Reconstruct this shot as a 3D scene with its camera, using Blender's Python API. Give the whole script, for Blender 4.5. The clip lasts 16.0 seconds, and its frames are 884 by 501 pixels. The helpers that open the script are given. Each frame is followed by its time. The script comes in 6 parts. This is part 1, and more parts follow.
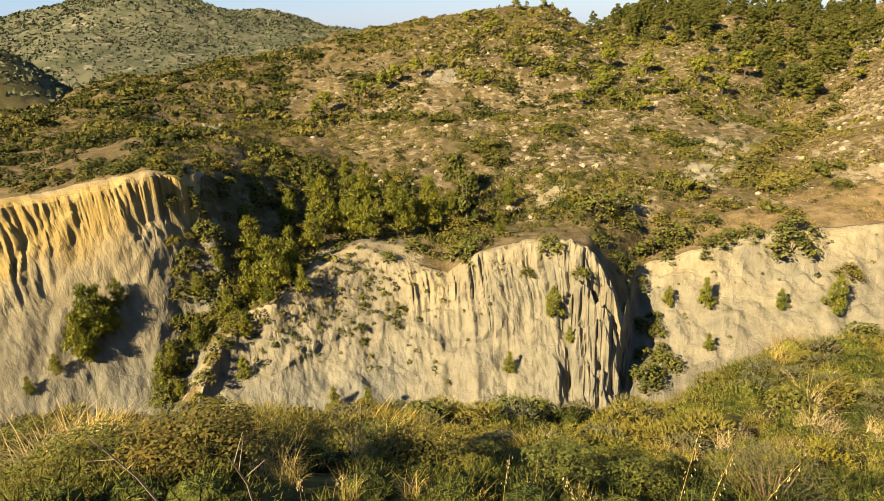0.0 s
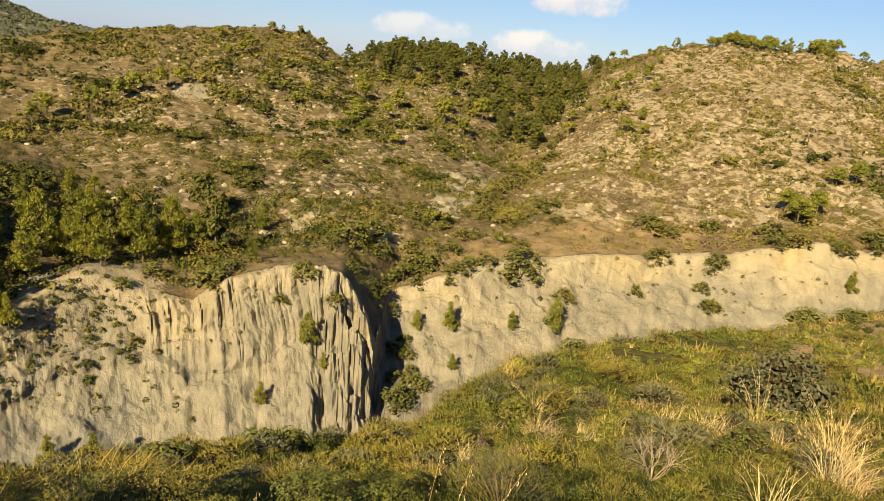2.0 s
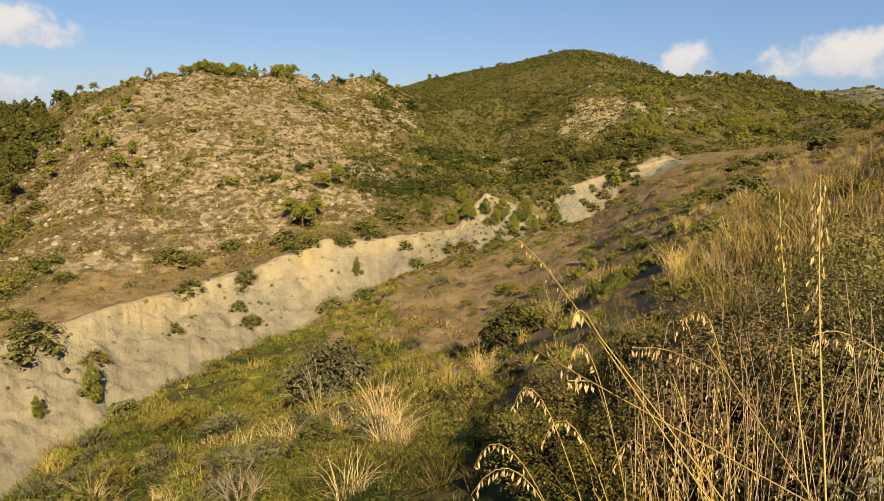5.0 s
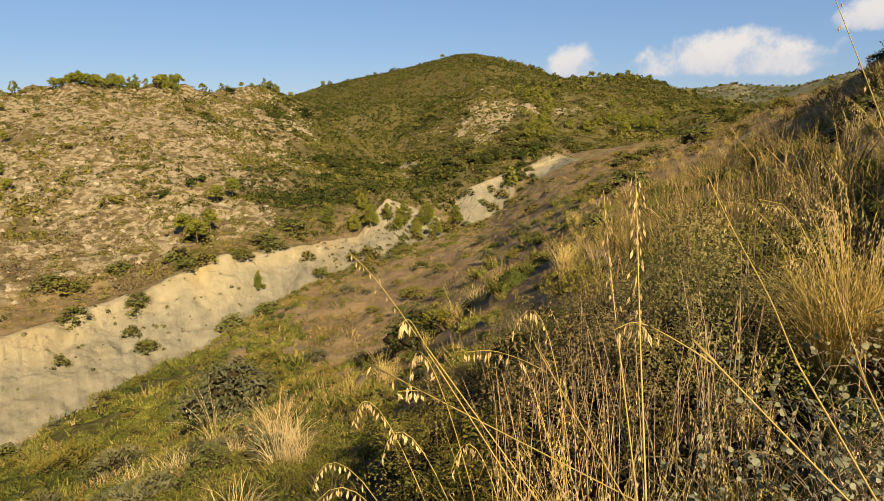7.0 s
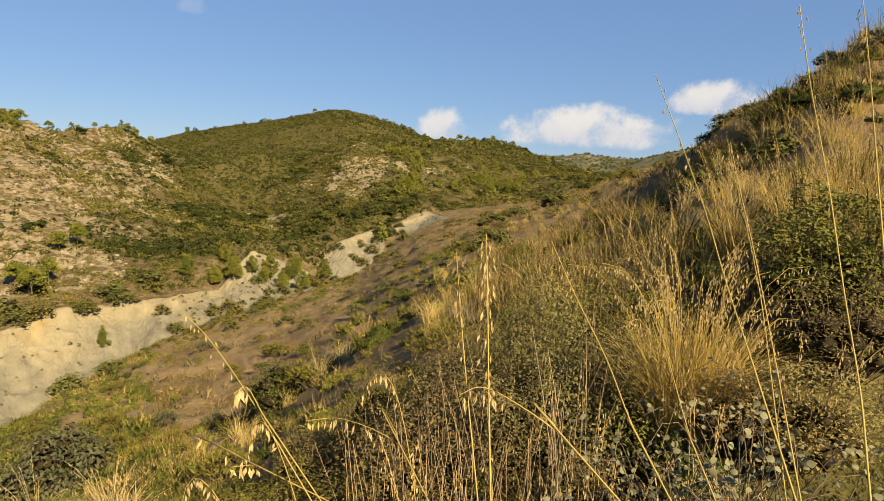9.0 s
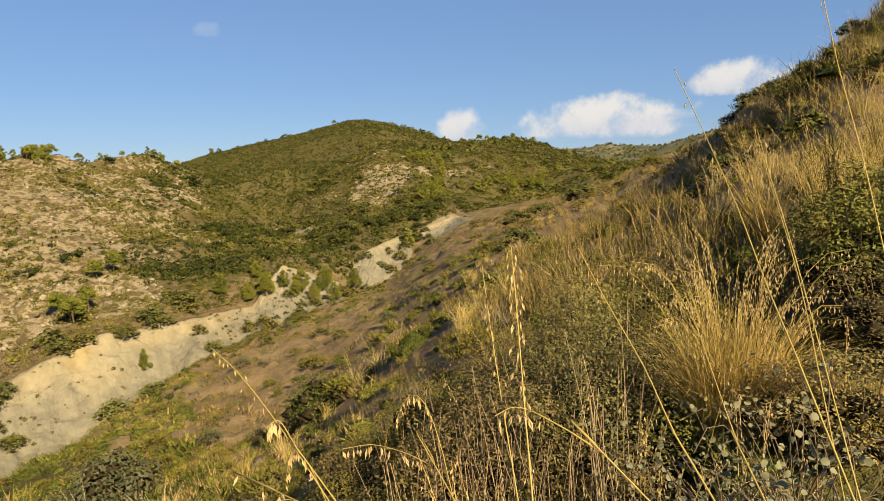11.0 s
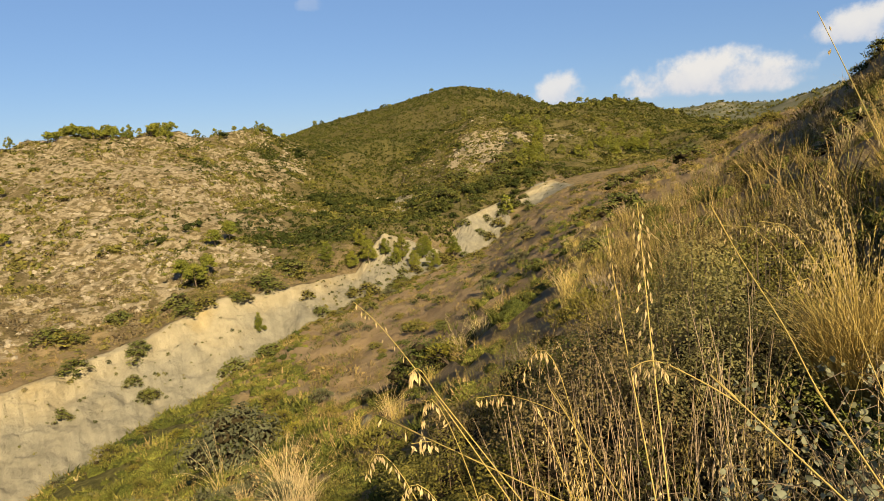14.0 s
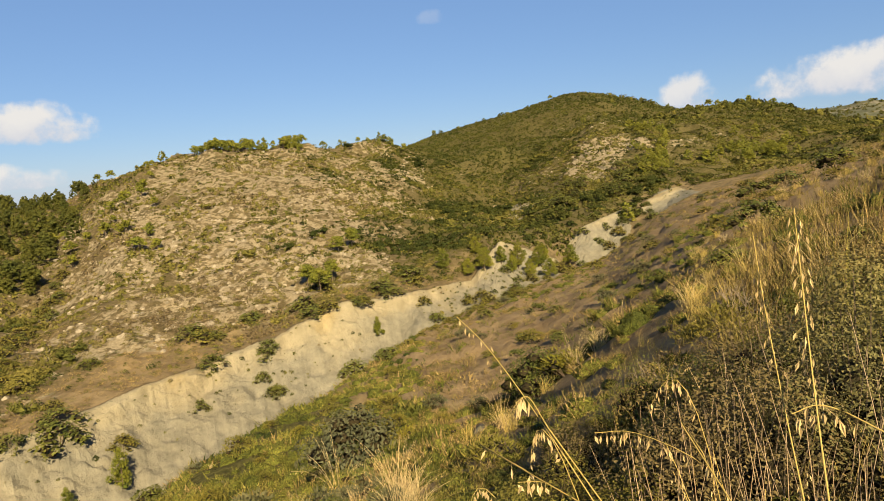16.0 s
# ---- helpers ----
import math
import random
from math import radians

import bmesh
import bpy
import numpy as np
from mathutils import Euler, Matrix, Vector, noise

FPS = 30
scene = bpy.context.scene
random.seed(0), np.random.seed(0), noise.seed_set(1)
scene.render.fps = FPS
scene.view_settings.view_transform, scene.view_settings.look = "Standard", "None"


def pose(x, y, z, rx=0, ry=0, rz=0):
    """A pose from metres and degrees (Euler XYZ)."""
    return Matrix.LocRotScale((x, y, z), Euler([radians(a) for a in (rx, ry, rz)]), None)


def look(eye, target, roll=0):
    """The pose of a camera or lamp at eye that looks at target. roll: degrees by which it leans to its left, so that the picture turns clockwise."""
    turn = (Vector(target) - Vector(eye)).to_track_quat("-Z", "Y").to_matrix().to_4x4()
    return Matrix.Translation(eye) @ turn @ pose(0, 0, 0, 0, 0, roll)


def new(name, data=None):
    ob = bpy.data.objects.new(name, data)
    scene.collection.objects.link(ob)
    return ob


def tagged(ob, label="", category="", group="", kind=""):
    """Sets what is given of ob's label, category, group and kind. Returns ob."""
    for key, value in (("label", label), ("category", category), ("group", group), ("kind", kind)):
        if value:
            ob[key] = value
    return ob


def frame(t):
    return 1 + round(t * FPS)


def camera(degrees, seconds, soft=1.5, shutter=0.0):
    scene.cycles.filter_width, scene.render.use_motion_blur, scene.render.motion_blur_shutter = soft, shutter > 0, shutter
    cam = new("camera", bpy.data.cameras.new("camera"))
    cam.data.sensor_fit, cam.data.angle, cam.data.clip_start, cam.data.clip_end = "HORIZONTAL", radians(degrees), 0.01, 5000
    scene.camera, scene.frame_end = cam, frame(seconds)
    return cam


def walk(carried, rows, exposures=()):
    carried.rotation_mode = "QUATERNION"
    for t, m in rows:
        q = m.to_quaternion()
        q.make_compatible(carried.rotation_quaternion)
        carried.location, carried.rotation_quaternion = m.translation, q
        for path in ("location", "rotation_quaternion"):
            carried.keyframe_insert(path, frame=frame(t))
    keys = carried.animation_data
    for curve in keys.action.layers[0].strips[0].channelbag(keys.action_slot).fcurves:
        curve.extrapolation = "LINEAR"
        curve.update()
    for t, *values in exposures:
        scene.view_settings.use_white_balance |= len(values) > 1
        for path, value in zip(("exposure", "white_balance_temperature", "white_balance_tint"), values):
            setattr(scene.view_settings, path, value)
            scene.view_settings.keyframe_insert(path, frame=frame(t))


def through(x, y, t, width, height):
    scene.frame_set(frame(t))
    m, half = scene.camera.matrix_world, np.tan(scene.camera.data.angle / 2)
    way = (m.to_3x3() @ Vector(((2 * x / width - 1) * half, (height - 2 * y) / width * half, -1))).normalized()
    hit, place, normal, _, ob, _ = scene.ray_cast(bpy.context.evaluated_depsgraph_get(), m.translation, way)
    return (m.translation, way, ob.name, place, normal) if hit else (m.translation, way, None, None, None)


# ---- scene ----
cam = camera(69.5, 16.0, soft=0.55)
PATH = [
    (0.0, pose(-0.076, 0.073, -0.071, 70.00, 2.00, -0.00)),
    (0.5, pose(-0.076, 0.074, -0.072, 70.61, 0.71, -7.47)),
    (1.0, pose(-0.074, 0.076, -0.073, 70.08, -0.98, -11.21)),
    (1.5, pose(-0.072, 0.080, -0.076, 69.35, -2.60, -13.72)),
    (2.0, pose(-0.066, 0.089, -0.079, 72.97, -5.55, -20.48)),
    (2.5, pose(-0.056, 0.104, -0.081, 73.21, -6.28, -28.96)),
    (3.0, pose(-0.042, 0.121, -0.078, 74.75, -3.76, -38.16)),
    (3.5, pose(-0.027, 0.133, -0.065, 76.74, -2.67, -46.71)),
    (4.0, pose(-0.018, 0.131, -0.048, 77.54, -1.50, -54.53)),
    (4.5, pose(-0.018, 0.117, -0.033, 79.30, -1.87, -59.93)),
    (5.0, pose(-0.025, 0.097, -0.024, 77.96, -1.10, -63.63)),
    (7.5, pose(0.107, -0.112, -0.011, 80.16, 0.35, -75.61)),
    (8.0, pose(0.116, -0.118, -0.010, 82.05, -0.85, -79.68)),
    (8.5, pose(0.125, -0.123, -0.009, 83.21, -3.08, -83.63)),
    (11.0, pose(0.175, -0.134, 0.032, 83.73, 2.20, -82.05)),
    (11.5, pose(0.167, -0.125, 0.032, 83.03, 2.24, -81.20)),
    (12.0, pose(0.152, -0.114, 0.030, 82.77, 2.25, -79.58)),
    (12.5, pose(0.132, -0.102, 0.028, 82.56, 2.63, -77.10)),
    (13.0, pose(0.112, -0.091, 0.025, 82.42, 3.01, -75.41)),
    (13.5, pose(0.099, -0.078, 0.023, 81.52, 3.49, -74.43)),
    (14.0, pose(0.106, -0.063, 0.019, 81.24, 3.74, -73.37)),
    (14.5, pose(0.136, -0.047, 0.013, 81.01, 3.90, -71.61)),
    (15.0, pose(0.183, -0.033, 0.007, 81.60, 4.29, -69.85)),
    (15.5, pose(0.233, -0.022, 0.002, 83.23, 4.36, -66.77)),
    (16.0, pose(0.276, -0.016, -0.002, 82.70, 4.41, -62.94)),
]
EXPOSURES = [(0.0, 2.38, 6950, 10), (1.5, 2.33, 6950, 10), (2.5, 1.88, 6850, 10), (5.0, 1.83, 6750, 12), (11.0, 1.86, 6620, 10), (16.0, 1.87, 6580, 10)]
walk(cam, PATH, EXPOSURES)

# ---- daylight ----
SUN_BEARING, SUN_HEIGHT = 227.0, 33.0
world = bpy.data.worlds.new("sky")
scene.world = world
world.use_nodes = True
wn = world.node_tree
sky = wn.nodes.new("ShaderNodeTexSky")
sky.sky_type, sky.sun_disc = "NISHITA", False
sky.sun_elevation, sky.sun_rotation = radians(SUN_HEIGHT), radians(SUN_BEARING)
sky.air_density, sky.dust_density, sky.ozone_density = 1.0, 0.15, 4.5
tone = wn.nodes.new("ShaderNodeMix")
tone.data_type, tone.blend_type, tone.inputs[0].default_value = "RGBA", "MIX", 0.36
tone.inputs[7].default_value = (3.4, 6.2, 12.0, 1.0)
wn.links.new(sky.outputs[0], tone.inputs[6])
wn.links.new(tone.outputs[2], wn.nodes["Background"].inputs[0])
wn.nodes["Background"].inputs[1].default_value = 0.0226
sun_data = bpy.data.lights.new("sun", "SUN")
sun_data.energy, sun_data.angle, sun_data.color = 5.0, radians(0.5), (1.0, 0.80, 0.50)
sun = new("sun", sun_data)
sb, sh = radians(SUN_BEARING), radians(SUN_HEIGHT)
sun.matrix_world = look((300 * math.sin(sb) * math.cos(sh), 300 * math.cos(sb) * math.cos(sh), 300 * math.sin(sh)), (0, 0, 0))


def cloud(name, bearing, rise, wide, tall, seed, thick=1.0):
    """A far cumulus on a sheet of sky, with a soft ragged edge."""
    d = 4600.0
    b, e = radians(bearing), radians(rise)
    p = Vector((d * math.sin(b) * math.cos(e), d * math.cos(b) * math.cos(e), d * math.sin(e)))
    w, h = d * math.tan(radians(wide)) / 2, d * math.tan(radians(tall)) / 2
    me = bpy.data.meshes.new(name)
    me.from_pydata([(-w, -h, 0), (w, -h, 0), (w, h, 0), (-w, h, 0)], [], [(0, 1, 2, 3)])
    ob = new(name, me)
    ob.matrix_world = look(p, (0, 0, 0))
    m = bpy.data.materials.new(name)
    m.use_nodes = True
    t = m.node_tree
    t.nodes.clear()

    def node(kind, **inputs):
        n = t.nodes.new(kind)
        for k, v in inputs.items():
            n.inputs[int(k[1:])].default_value = v
        return n

    def op(kind, a, c=0.0):
        n = t.nodes.new("ShaderNodeMath")
        n.operation = kind
        for i, v in enumerate((a, c)):
            if hasattr(v, "is_output"):
                t.links.new(v, n.inputs[i])
            else:
                n.inputs[i].default_value = v
        return n.outputs[0]
    co = t.nodes.new("ShaderNodeTexCoord")
    sep = t.nodes.new("ShaderNodeSeparateXYZ")
    t.links.new(co.outputs["Object"], sep.inputs[0])
    x, y = op("DIVIDE", sep.outputs[0], w), op("DIVIDE", sep.outputs[1], h)
    nz = t.nodes.new("ShaderNodeTexNoise")
    nz.noise_dimensions = "4D"
    nz.inputs["W"].default_value = seed * 3.7
    nz.inputs["Scale"].default_value, nz.inputs["Detail"].default_value, nz.inputs["Roughness"].default_value = 0.0045, 7, 0.6
    t.links.new(co.outputs["Object"], nz.inputs["Vector"])
    n0 = op("SUBTRACT", nz.outputs[0], 0.5)
    low = op("MULTIPLY", op("MINIMUM", op("ADD", y, 0.25), 0.0), 1.0)
    rr = op("ADD", op("MULTIPLY", x, x), op("ADD", op("MULTIPLY", y, y), op("MULTIPLY", op("MULTIPLY", low, low), 5.0)))
    fall = op("SUBTRACT", 0.80, rr)
    body = op("ADD", fall, op("MULTIPLY", n0, 2.5))
    ramp = t.nodes.new("ShaderNodeMapRange")
    ramp.interpolation_type = "SMOOTHSTEP"
    t.links.new(body, ramp.inputs[0])
    ramp.inputs[1].default_value, ramp.inputs[2].default_value, ramp.inputs[4].default_value = 0.0, 0.75, thick
    edge = op("MULTIPLY", ramp.outputs[0], op("MINIMUM", op("MULTIPLY", op("MAXIMUM", op("SUBTRACT", 1.0, op("MAXIMUM", op("ABSOLUTE", x), op("ABSOLUTE", y))), 0.0), 8.0), 1.0))
    shade = t.nodes.new("ShaderNodeMix")
    shade.data_type = "RGBA"
    sh_f = t.nodes.new("ShaderNodeMapRange")
    t.links.new(op("ADD", y, op("MULTIPLY", n0, 2.0)), sh_f.inputs[0])
    sh_f.inputs[1].default_value, sh_f.inputs[2].default_value = -0.7, 0.5
    t.links.new(sh_f.outputs[0], shade.inputs[0])
    shade.inputs[6].default_value, shade.inputs[7].default_value = (0.17, 0.178, 0.20, 1), (0.228, 0.223, 0.216, 1)
    em = node("ShaderNodeEmission")
    t.links.new(shade.outputs[2], em.inputs[0])
    tr = node("ShaderNodeBsdfTransparent")
    mx = node("ShaderNodeMixShader")
    out = node("ShaderNodeOutputMaterial")
    t.links.new(edge, mx.inputs[0])
    t.links.new(tr.outputs[0], mx.inputs[1])
    t.links.new(em.outputs[0], mx.inputs[2])
    t.links.new(mx.outputs[0], out.inputs[0])
    me.materials.append(m)
    return tagged(ob, "white fair-weather cloud low in a blue sky", "cloud", kind="structure")


for i, (b, e, w, h, k) in enumerate([(23.0, 6.2, 9.0, 5.0, 0.9), (30.9, 5.3, 9.6, 4.6, 1.0), (18.0, 2.0, 11.0, 3.0, 0.7), (28.2, 1.5, 10.0, 3.0, 0.95), (84.0, 4.2, 5.6, 4.6, 0.9), (96.3, 4.5, 17.5, 5.6, 1.0), (106.8, 6.9, 10.5, 4.2, 0.95), (63.2, 12.7, 3.2, 1.8, 0.16)]):
    cloud("backdrop_cloud", b, e, w, h, i + 1, k)

# ---- materials ----
ALBEDO = 0.45  # one measure for all the ground and leaves


class Nodes:
    """A small hand for building node materials."""

    def __init__(self, name, rough=0.9):
        self.m = bpy.data.materials.new(name)
        self.m.use_nodes = True
        self.t = self.m.node_tree
        self.b = self.t.nodes["Principled BSDF"]
        self.b.inputs["Roughness"].default_value = rough
        self.b.inputs["Specular IOR Level"].default_value = 0.05
        self.geo = self.t.nodes.new("ShaderNodeNewGeometry")

    def put(self, socket, v):
        if hasattr(v, "is_output"):
            self.t.links.new(v, socket)
        else:
            socket.default_value = v

    def noise(self, scale, detail=4, rough=0.55, stretch=(1, 1, 1), vector=None, out=0):
        mp = self.t.nodes.new("ShaderNodeMapping")
        self.put(mp.inputs[0], vector or self.geo.outputs["Position"])
        mp.inputs["Scale"].default_value = stretch
        n = self.t.nodes.new("ShaderNodeTexNoise")
        self.put(n.inputs["Vector"], mp.outputs[0])
        n.inputs["Scale"].default_value, n.inputs["Detail"].default_value, n.inputs["Roughness"].default_value = scale, detail, rough
        return n.outputs[out]

    def cells(self, scale, stretch=(1, 1, 1), feature="F1"):
        mp = self.t.nodes.new("ShaderNodeMapping")
        self.put(mp.inputs[0], self.geo.outputs["Position"])
        mp.inputs["Scale"].default_value = stretch
        n = self.t.nodes.new("ShaderNodeTexVoronoi")
        n.feature = feature
        self.put(n.inputs["Vector"], mp.outputs[0])
        n.inputs["Scale"].default_value = scale
        return n.outputs["Distance"]

    def attr(self, name):
        n = self.t.nodes.new("ShaderNodeAttribute")
        n.attribute_name = name
        return n.outputs["Fac"]

    def ramp(self, fac, lo, hi, a=0.0, b=1.0):
        n = self.t.nodes.new("ShaderNodeMapRange")
        n.interpolation_type = "SMOOTHSTEP"
        for i, v in enumerate((fac, lo, hi, a, b)):
            self.put(n.inputs[i], v)
        return n.outputs[0]

    def mix(self, fac, a, b, blend="MIX"):
        n = self.t.nodes.new("ShaderNodeMix")
        n.data_type, n.blend_type = "RGBA", blend
        self.put(n.inputs[0], fac)
        for i, v in ((6, a), (7, b)):
            self.put(n.inputs[i], (*v, 1.0) if isinstance(v, tuple) and len(v) == 3 else v)
        return n.outputs[2]

    def math(self, op, a, b=0.0):
        n = self.t.nodes.new("ShaderNodeMath")
        n.operation = op
        self.put(n.inputs[0], a)
        self.put(n.inputs[1], b)
        return n.outputs[0]

    def colour(self, c):
        n = self.t.nodes.new("ShaderNodeVectorMath")
        n.operation = "SCALE"
        self.put(n.inputs[0], c)
        n.inputs["Scale"].default_value = ALBEDO
        self.put(self.b.inputs["Base Color"], n.outputs[0])
        return self

    def bump(self, height, strength=0.5, distance=0.1):
        n = self.t.nodes.new("ShaderNodeBump")
        n.inputs["Strength"].default_value, n.inputs["Distance"].default_value = strength, distance
        self.put(n.inputs["Height"], height)
        self.put(self.b.inputs["Normal"], n.outputs[0])
        return self


def leaf_material(name, dark, light, rough=0.65, patch=0.35, through=0.0, island=True):
    n = Nodes(name, rough)
    info = n.t.nodes.new("ShaderNodeObjectInfo")
    rnd = n.geo.outputs["Random Per Island"] if island else info.outputs["Random"]
    fac = n.math("ADD", n.math("MULTIPLY", rnd, 0.6), n.math("MULTIPLY", info.outputs["Random"], 0.4))
    c = n.mix(fac, dark, light)
    big = n.ramp(n.noise(patch, 3), 0.3, 0.7)
    c = n.mix(n.math("MULTIPLY", big, 0.45), c, tuple(x * y for x, y in zip(light, (1.25, 1.05, 0.8))))
    n.colour(c)
    if through:
        tr = n.t.nodes.new("ShaderNodeBsdfTranslucent")
        n.put(tr.inputs[0], c)
        mx = n.t.nodes.new("ShaderNodeMixShader")
        mx.inputs[0].default_value = through
        n.t.links.new(n.b.outputs[0], mx.inputs[1])
        n.t.links.new(tr.outputs[0], mx.inputs[2])
        n.t.links.new(mx.outputs[0], n.t.nodes["Material Output"].inputs[0])
    return n.m


def ground_material():
    n = Nodes("ground_cover", 0.95)
    fine = n.noise(3.0, 6, 0.65)
    mid = n.noise(0.35, 5, 0.6)
    big = n.noise(0.05, 4)
    soil = n.mix(n.ramp(mid, 0.35, 0.65), (0.11, 0.086, 0.042), (0.24, 0.185, 0.10))
    soil = n.mix(n.math("MULTIPLY", n.ramp(fine, 0.4, 0.7), 0.5), soil, (0.27, 0.21, 0.125))
    # dry brown sward and green sward
    dry = n.mix(n.ramp(mid, 0.3, 0.7), (0.24, 0.165, 0.088), (0.42, 0.31, 0.17))
    dry = n.mix(n.math("MULTIPLY", n.ramp(fine, 0.35, 0.7), 0.5), dry, (0.36, 0.265, 0.14))
    c = n.mix(n.attr("dry"), soil, dry)
    green = n.mix(n.ramp(fine, 0.3, 0.7), (0.06, 0.062, 0.018), (0.18, 0.16, 0.052))
    c = n.mix(n.attr("green"), c, green)
    # far land: haze put into the base colour, greyer and paler, with pale rock
    hazy_c = n.mix(n.ramp(n.noise(0.012, 5, 0.65), 0.35, 0.65), (0.085, 0.098, 0.058), (0.165, 0.165, 0.105))
    hazy_c = n.mix(n.ramp(n.noise(0.035, 6, 0.7), 0.53, 0.66), hazy_c, (0.30, 0.275, 0.21))
    c = n.mix(n.attr("far"), c, hazy_c)
    # low heather and thyme between the bushes
    low = n.ramp(n.noise(0.9, 5, 0.7), 0.40, 0.56)
    heather = n.mix(n.ramp(fine, 0.3, 0.7), (0.048, 0.043, 0.015), (0.12, 0.105, 0.034))
    c = n.mix(n.math("MULTIPLY", low, n.attr("heather")), c, heather)
    # pale rock and scree breaking through
    rock = n.mix(n.ramp(fine, 0.3, 0.7), (0.24, 0.20, 0.125), (0.42, 0.352, 0.23))
    rocky = n.ramp(n.math("ADD", n.math("MULTIPLY", n.noise(0.45, 6, 0.68, (1, 1, 1.6)), 1.0), n.math("MULTIPLY", n.attr("rock"), 0.34)), 0.66, 0.74)
    c = n.mix(rocky, c, rock)
    # marl: grey below, ochre towards the rim, streaked downwards
    run = n.t.nodes.new("ShaderNodeCombineXYZ")
    n.put(run.inputs[0], n.attr("along"))
    sep = n.t.nodes.new("ShaderNodeSeparateXYZ")
    n.put(sep.inputs[0], n.geo.outputs["Position"])
    n.put(run.inputs[2], sep.outputs[2])
    down = run.outputs[0]
    streak = n.math("ADD", n.math("MULTIPLY", n.noise(1.1, 5, 0.6, (1, 1, 0.14), down), 0.4), n.math("MULTIPLY", n.noise(0.5, 6, 0.68), 0.6))
    marl = n.mix(n.ramp(streak, 0.3, 0.7), (0.195, 0.184, 0.138), (0.325, 0.30, 0.22))
    ochre = n.mix(n.ramp(streak, 0.3, 0.7), (0.295, 0.255, 0.16), (0.425, 0.375, 0.25))
    level = n.math("ADD", n.attr("ochre"), n.math("MULTIPLY", n.math("SUBTRACT", n.noise(0.09, 4), 0.5), 1.3))
    marl = n.mix(n.ramp(level, -0.25, 0.2), n.mix(n.ramp(streak, 0.3, 0.7), (0.15, 0.152, 0.128), (0.25, 0.245, 0.20)), marl)
    marl = n.mix(n.ramp(level, 0.3, 0.75), marl, ochre)
    marl = n.mix(n.ramp(level, 0.75, 1.25), marl, n.mix(n.ramp(streak, 0.3, 0.7), (0.36, 0.255, 0.085), (0.50, 0.385, 0.165)))
    bare = n.ramp(n.math("ADD", n.attr("clay"), n.math("MULTIPLY", n.math("SUBTRACT", n.noise(0.5, 5, 0.65), 0.5), 0.9)), 0.4, 0.6)
    c = n.mix(bare, c, marl)
    c = n.mix(n.math("MULTIPLY", n.ramp(big, 0.4, 0.7), 0.25), c, (0.62, 0.56, 0.48), "MULTIPLY")
    n.colour(c)
    rill = n.noise(1.6, 5, 0.6, (1, 1, 0.12), down)
    soil_h = n.math("ADD", fine, n.math("MULTIPLY", mid, 2.0))
    crumb = n.math("ABSOLUTE", n.math("SUBTRACT", n.noise(0.9, 7, 0.72, (1, 1, 0.42)), 0.5))
    marl_h = n.math("ADD", n.math("ADD", n.math("MULTIPLY", rill, 0.25), n.math("MULTIPLY", crumb, 1.8)), n.math("MULTIPLY", n.noise(2.6, 6, 0.7, (1, 1, 0.5)), 0.7))
    n.bump(n.math("ADD", n.math("MULTIPLY", soil_h, n.math("SUBTRACT", 1.0, bare)), n.math("MULTIPLY", marl_h, bare)), 0.7, 0.3)
    return n.m


GROUND = ground_material()

# ---- the land: one sheet, lofted through its break lines ----
# Each line runs round the viewpoint by bearing (degrees clockwise from north): bearing, distance, height.
FOOTING = [(-40, 3, -2.1), (0, 3, -2.7), (28, 3, -2.7), (60, 3, -2.3), (95, 3, -1.75), (110, 3, -1.2), (135, 3, -1.0), (180, 3, -1.4), (230, 3, -1.7), (280, 3, -1.9)]
BROW = [(-40, 6, -3.7), (0, 8, -6.4), (17, 9, -7.1), (30, 12, -7.8), (44, 17, -9.2), (56, 22, -9.9), (70, 28, -10.3), (84, 35, -6.2),
        (88, 35, -4.0), (96, 32, -2.4), (105, 20, 0.0), (115, 14, 1.2), (140, 15, 1.7), (180, 15, -0.3), (220, 15, -1.8), (270, 10, -2.8)]
CREST = [(-40, 9, -4.9), (-28, 11, -6.9), (-17, 13, -8.9), (0, 15, -10.3), (17, 17, -11.4), (21.5, 19, -12.0), (27, 23, -12.4), (35, 29, -13.2),
         (43, 38, -14.8), (52, 52, -17.4), (60, 75, -19.3), (66, 95, -20.8), (73, 120, -21.5), (77, 140, -21.5), (83.4, 170, -11.6), (88.6, 150, -7.2),
         (91.6, 130, -4.3), (97.3, 95, -0.4), (100.5, 75, 1.4), (105.6, 50, 2.9), (107.5, 42, 4.2), (111.3, 36, 4.6), (114.7, 30, 5.3), (117, 28, 5.9),
         (140, 40, 6), (180, 45, 1.5), (215, 45, -2), (245, 40, -3), (280, 20, -4.5)]
RAVINE = [(-40, 45, -46), (-28, 44, -44), (0, 38, -43.5), (17, 41, -44), (30, 55, -43), (45, 74, -40), (55, 90, -37.5), (66, 116, -32.5), (73, 138, -29.5), (77, 160, -29.5),
          (83.5, 190, -15.5), (91, 155, -9), (100, 120, -3), (117, 100, 0), (140, 80, 3), (200, 80, -2), (260, 50, -18)]
STREAM = [(-40, 50, -46), (0, 42, -44), (17, 45, -44), (30, 60, -43), (45, 80, -40), (55, 95, -37), (66, 122, -32), (73, 145, -29), (77, 168, -29),
          (83.5, 195, -15), (91, 165, -9), (100, 130, -3), (117, 110, 0), (140, 90, 2.5), (200, 90, -3), (260, 60, -20)]
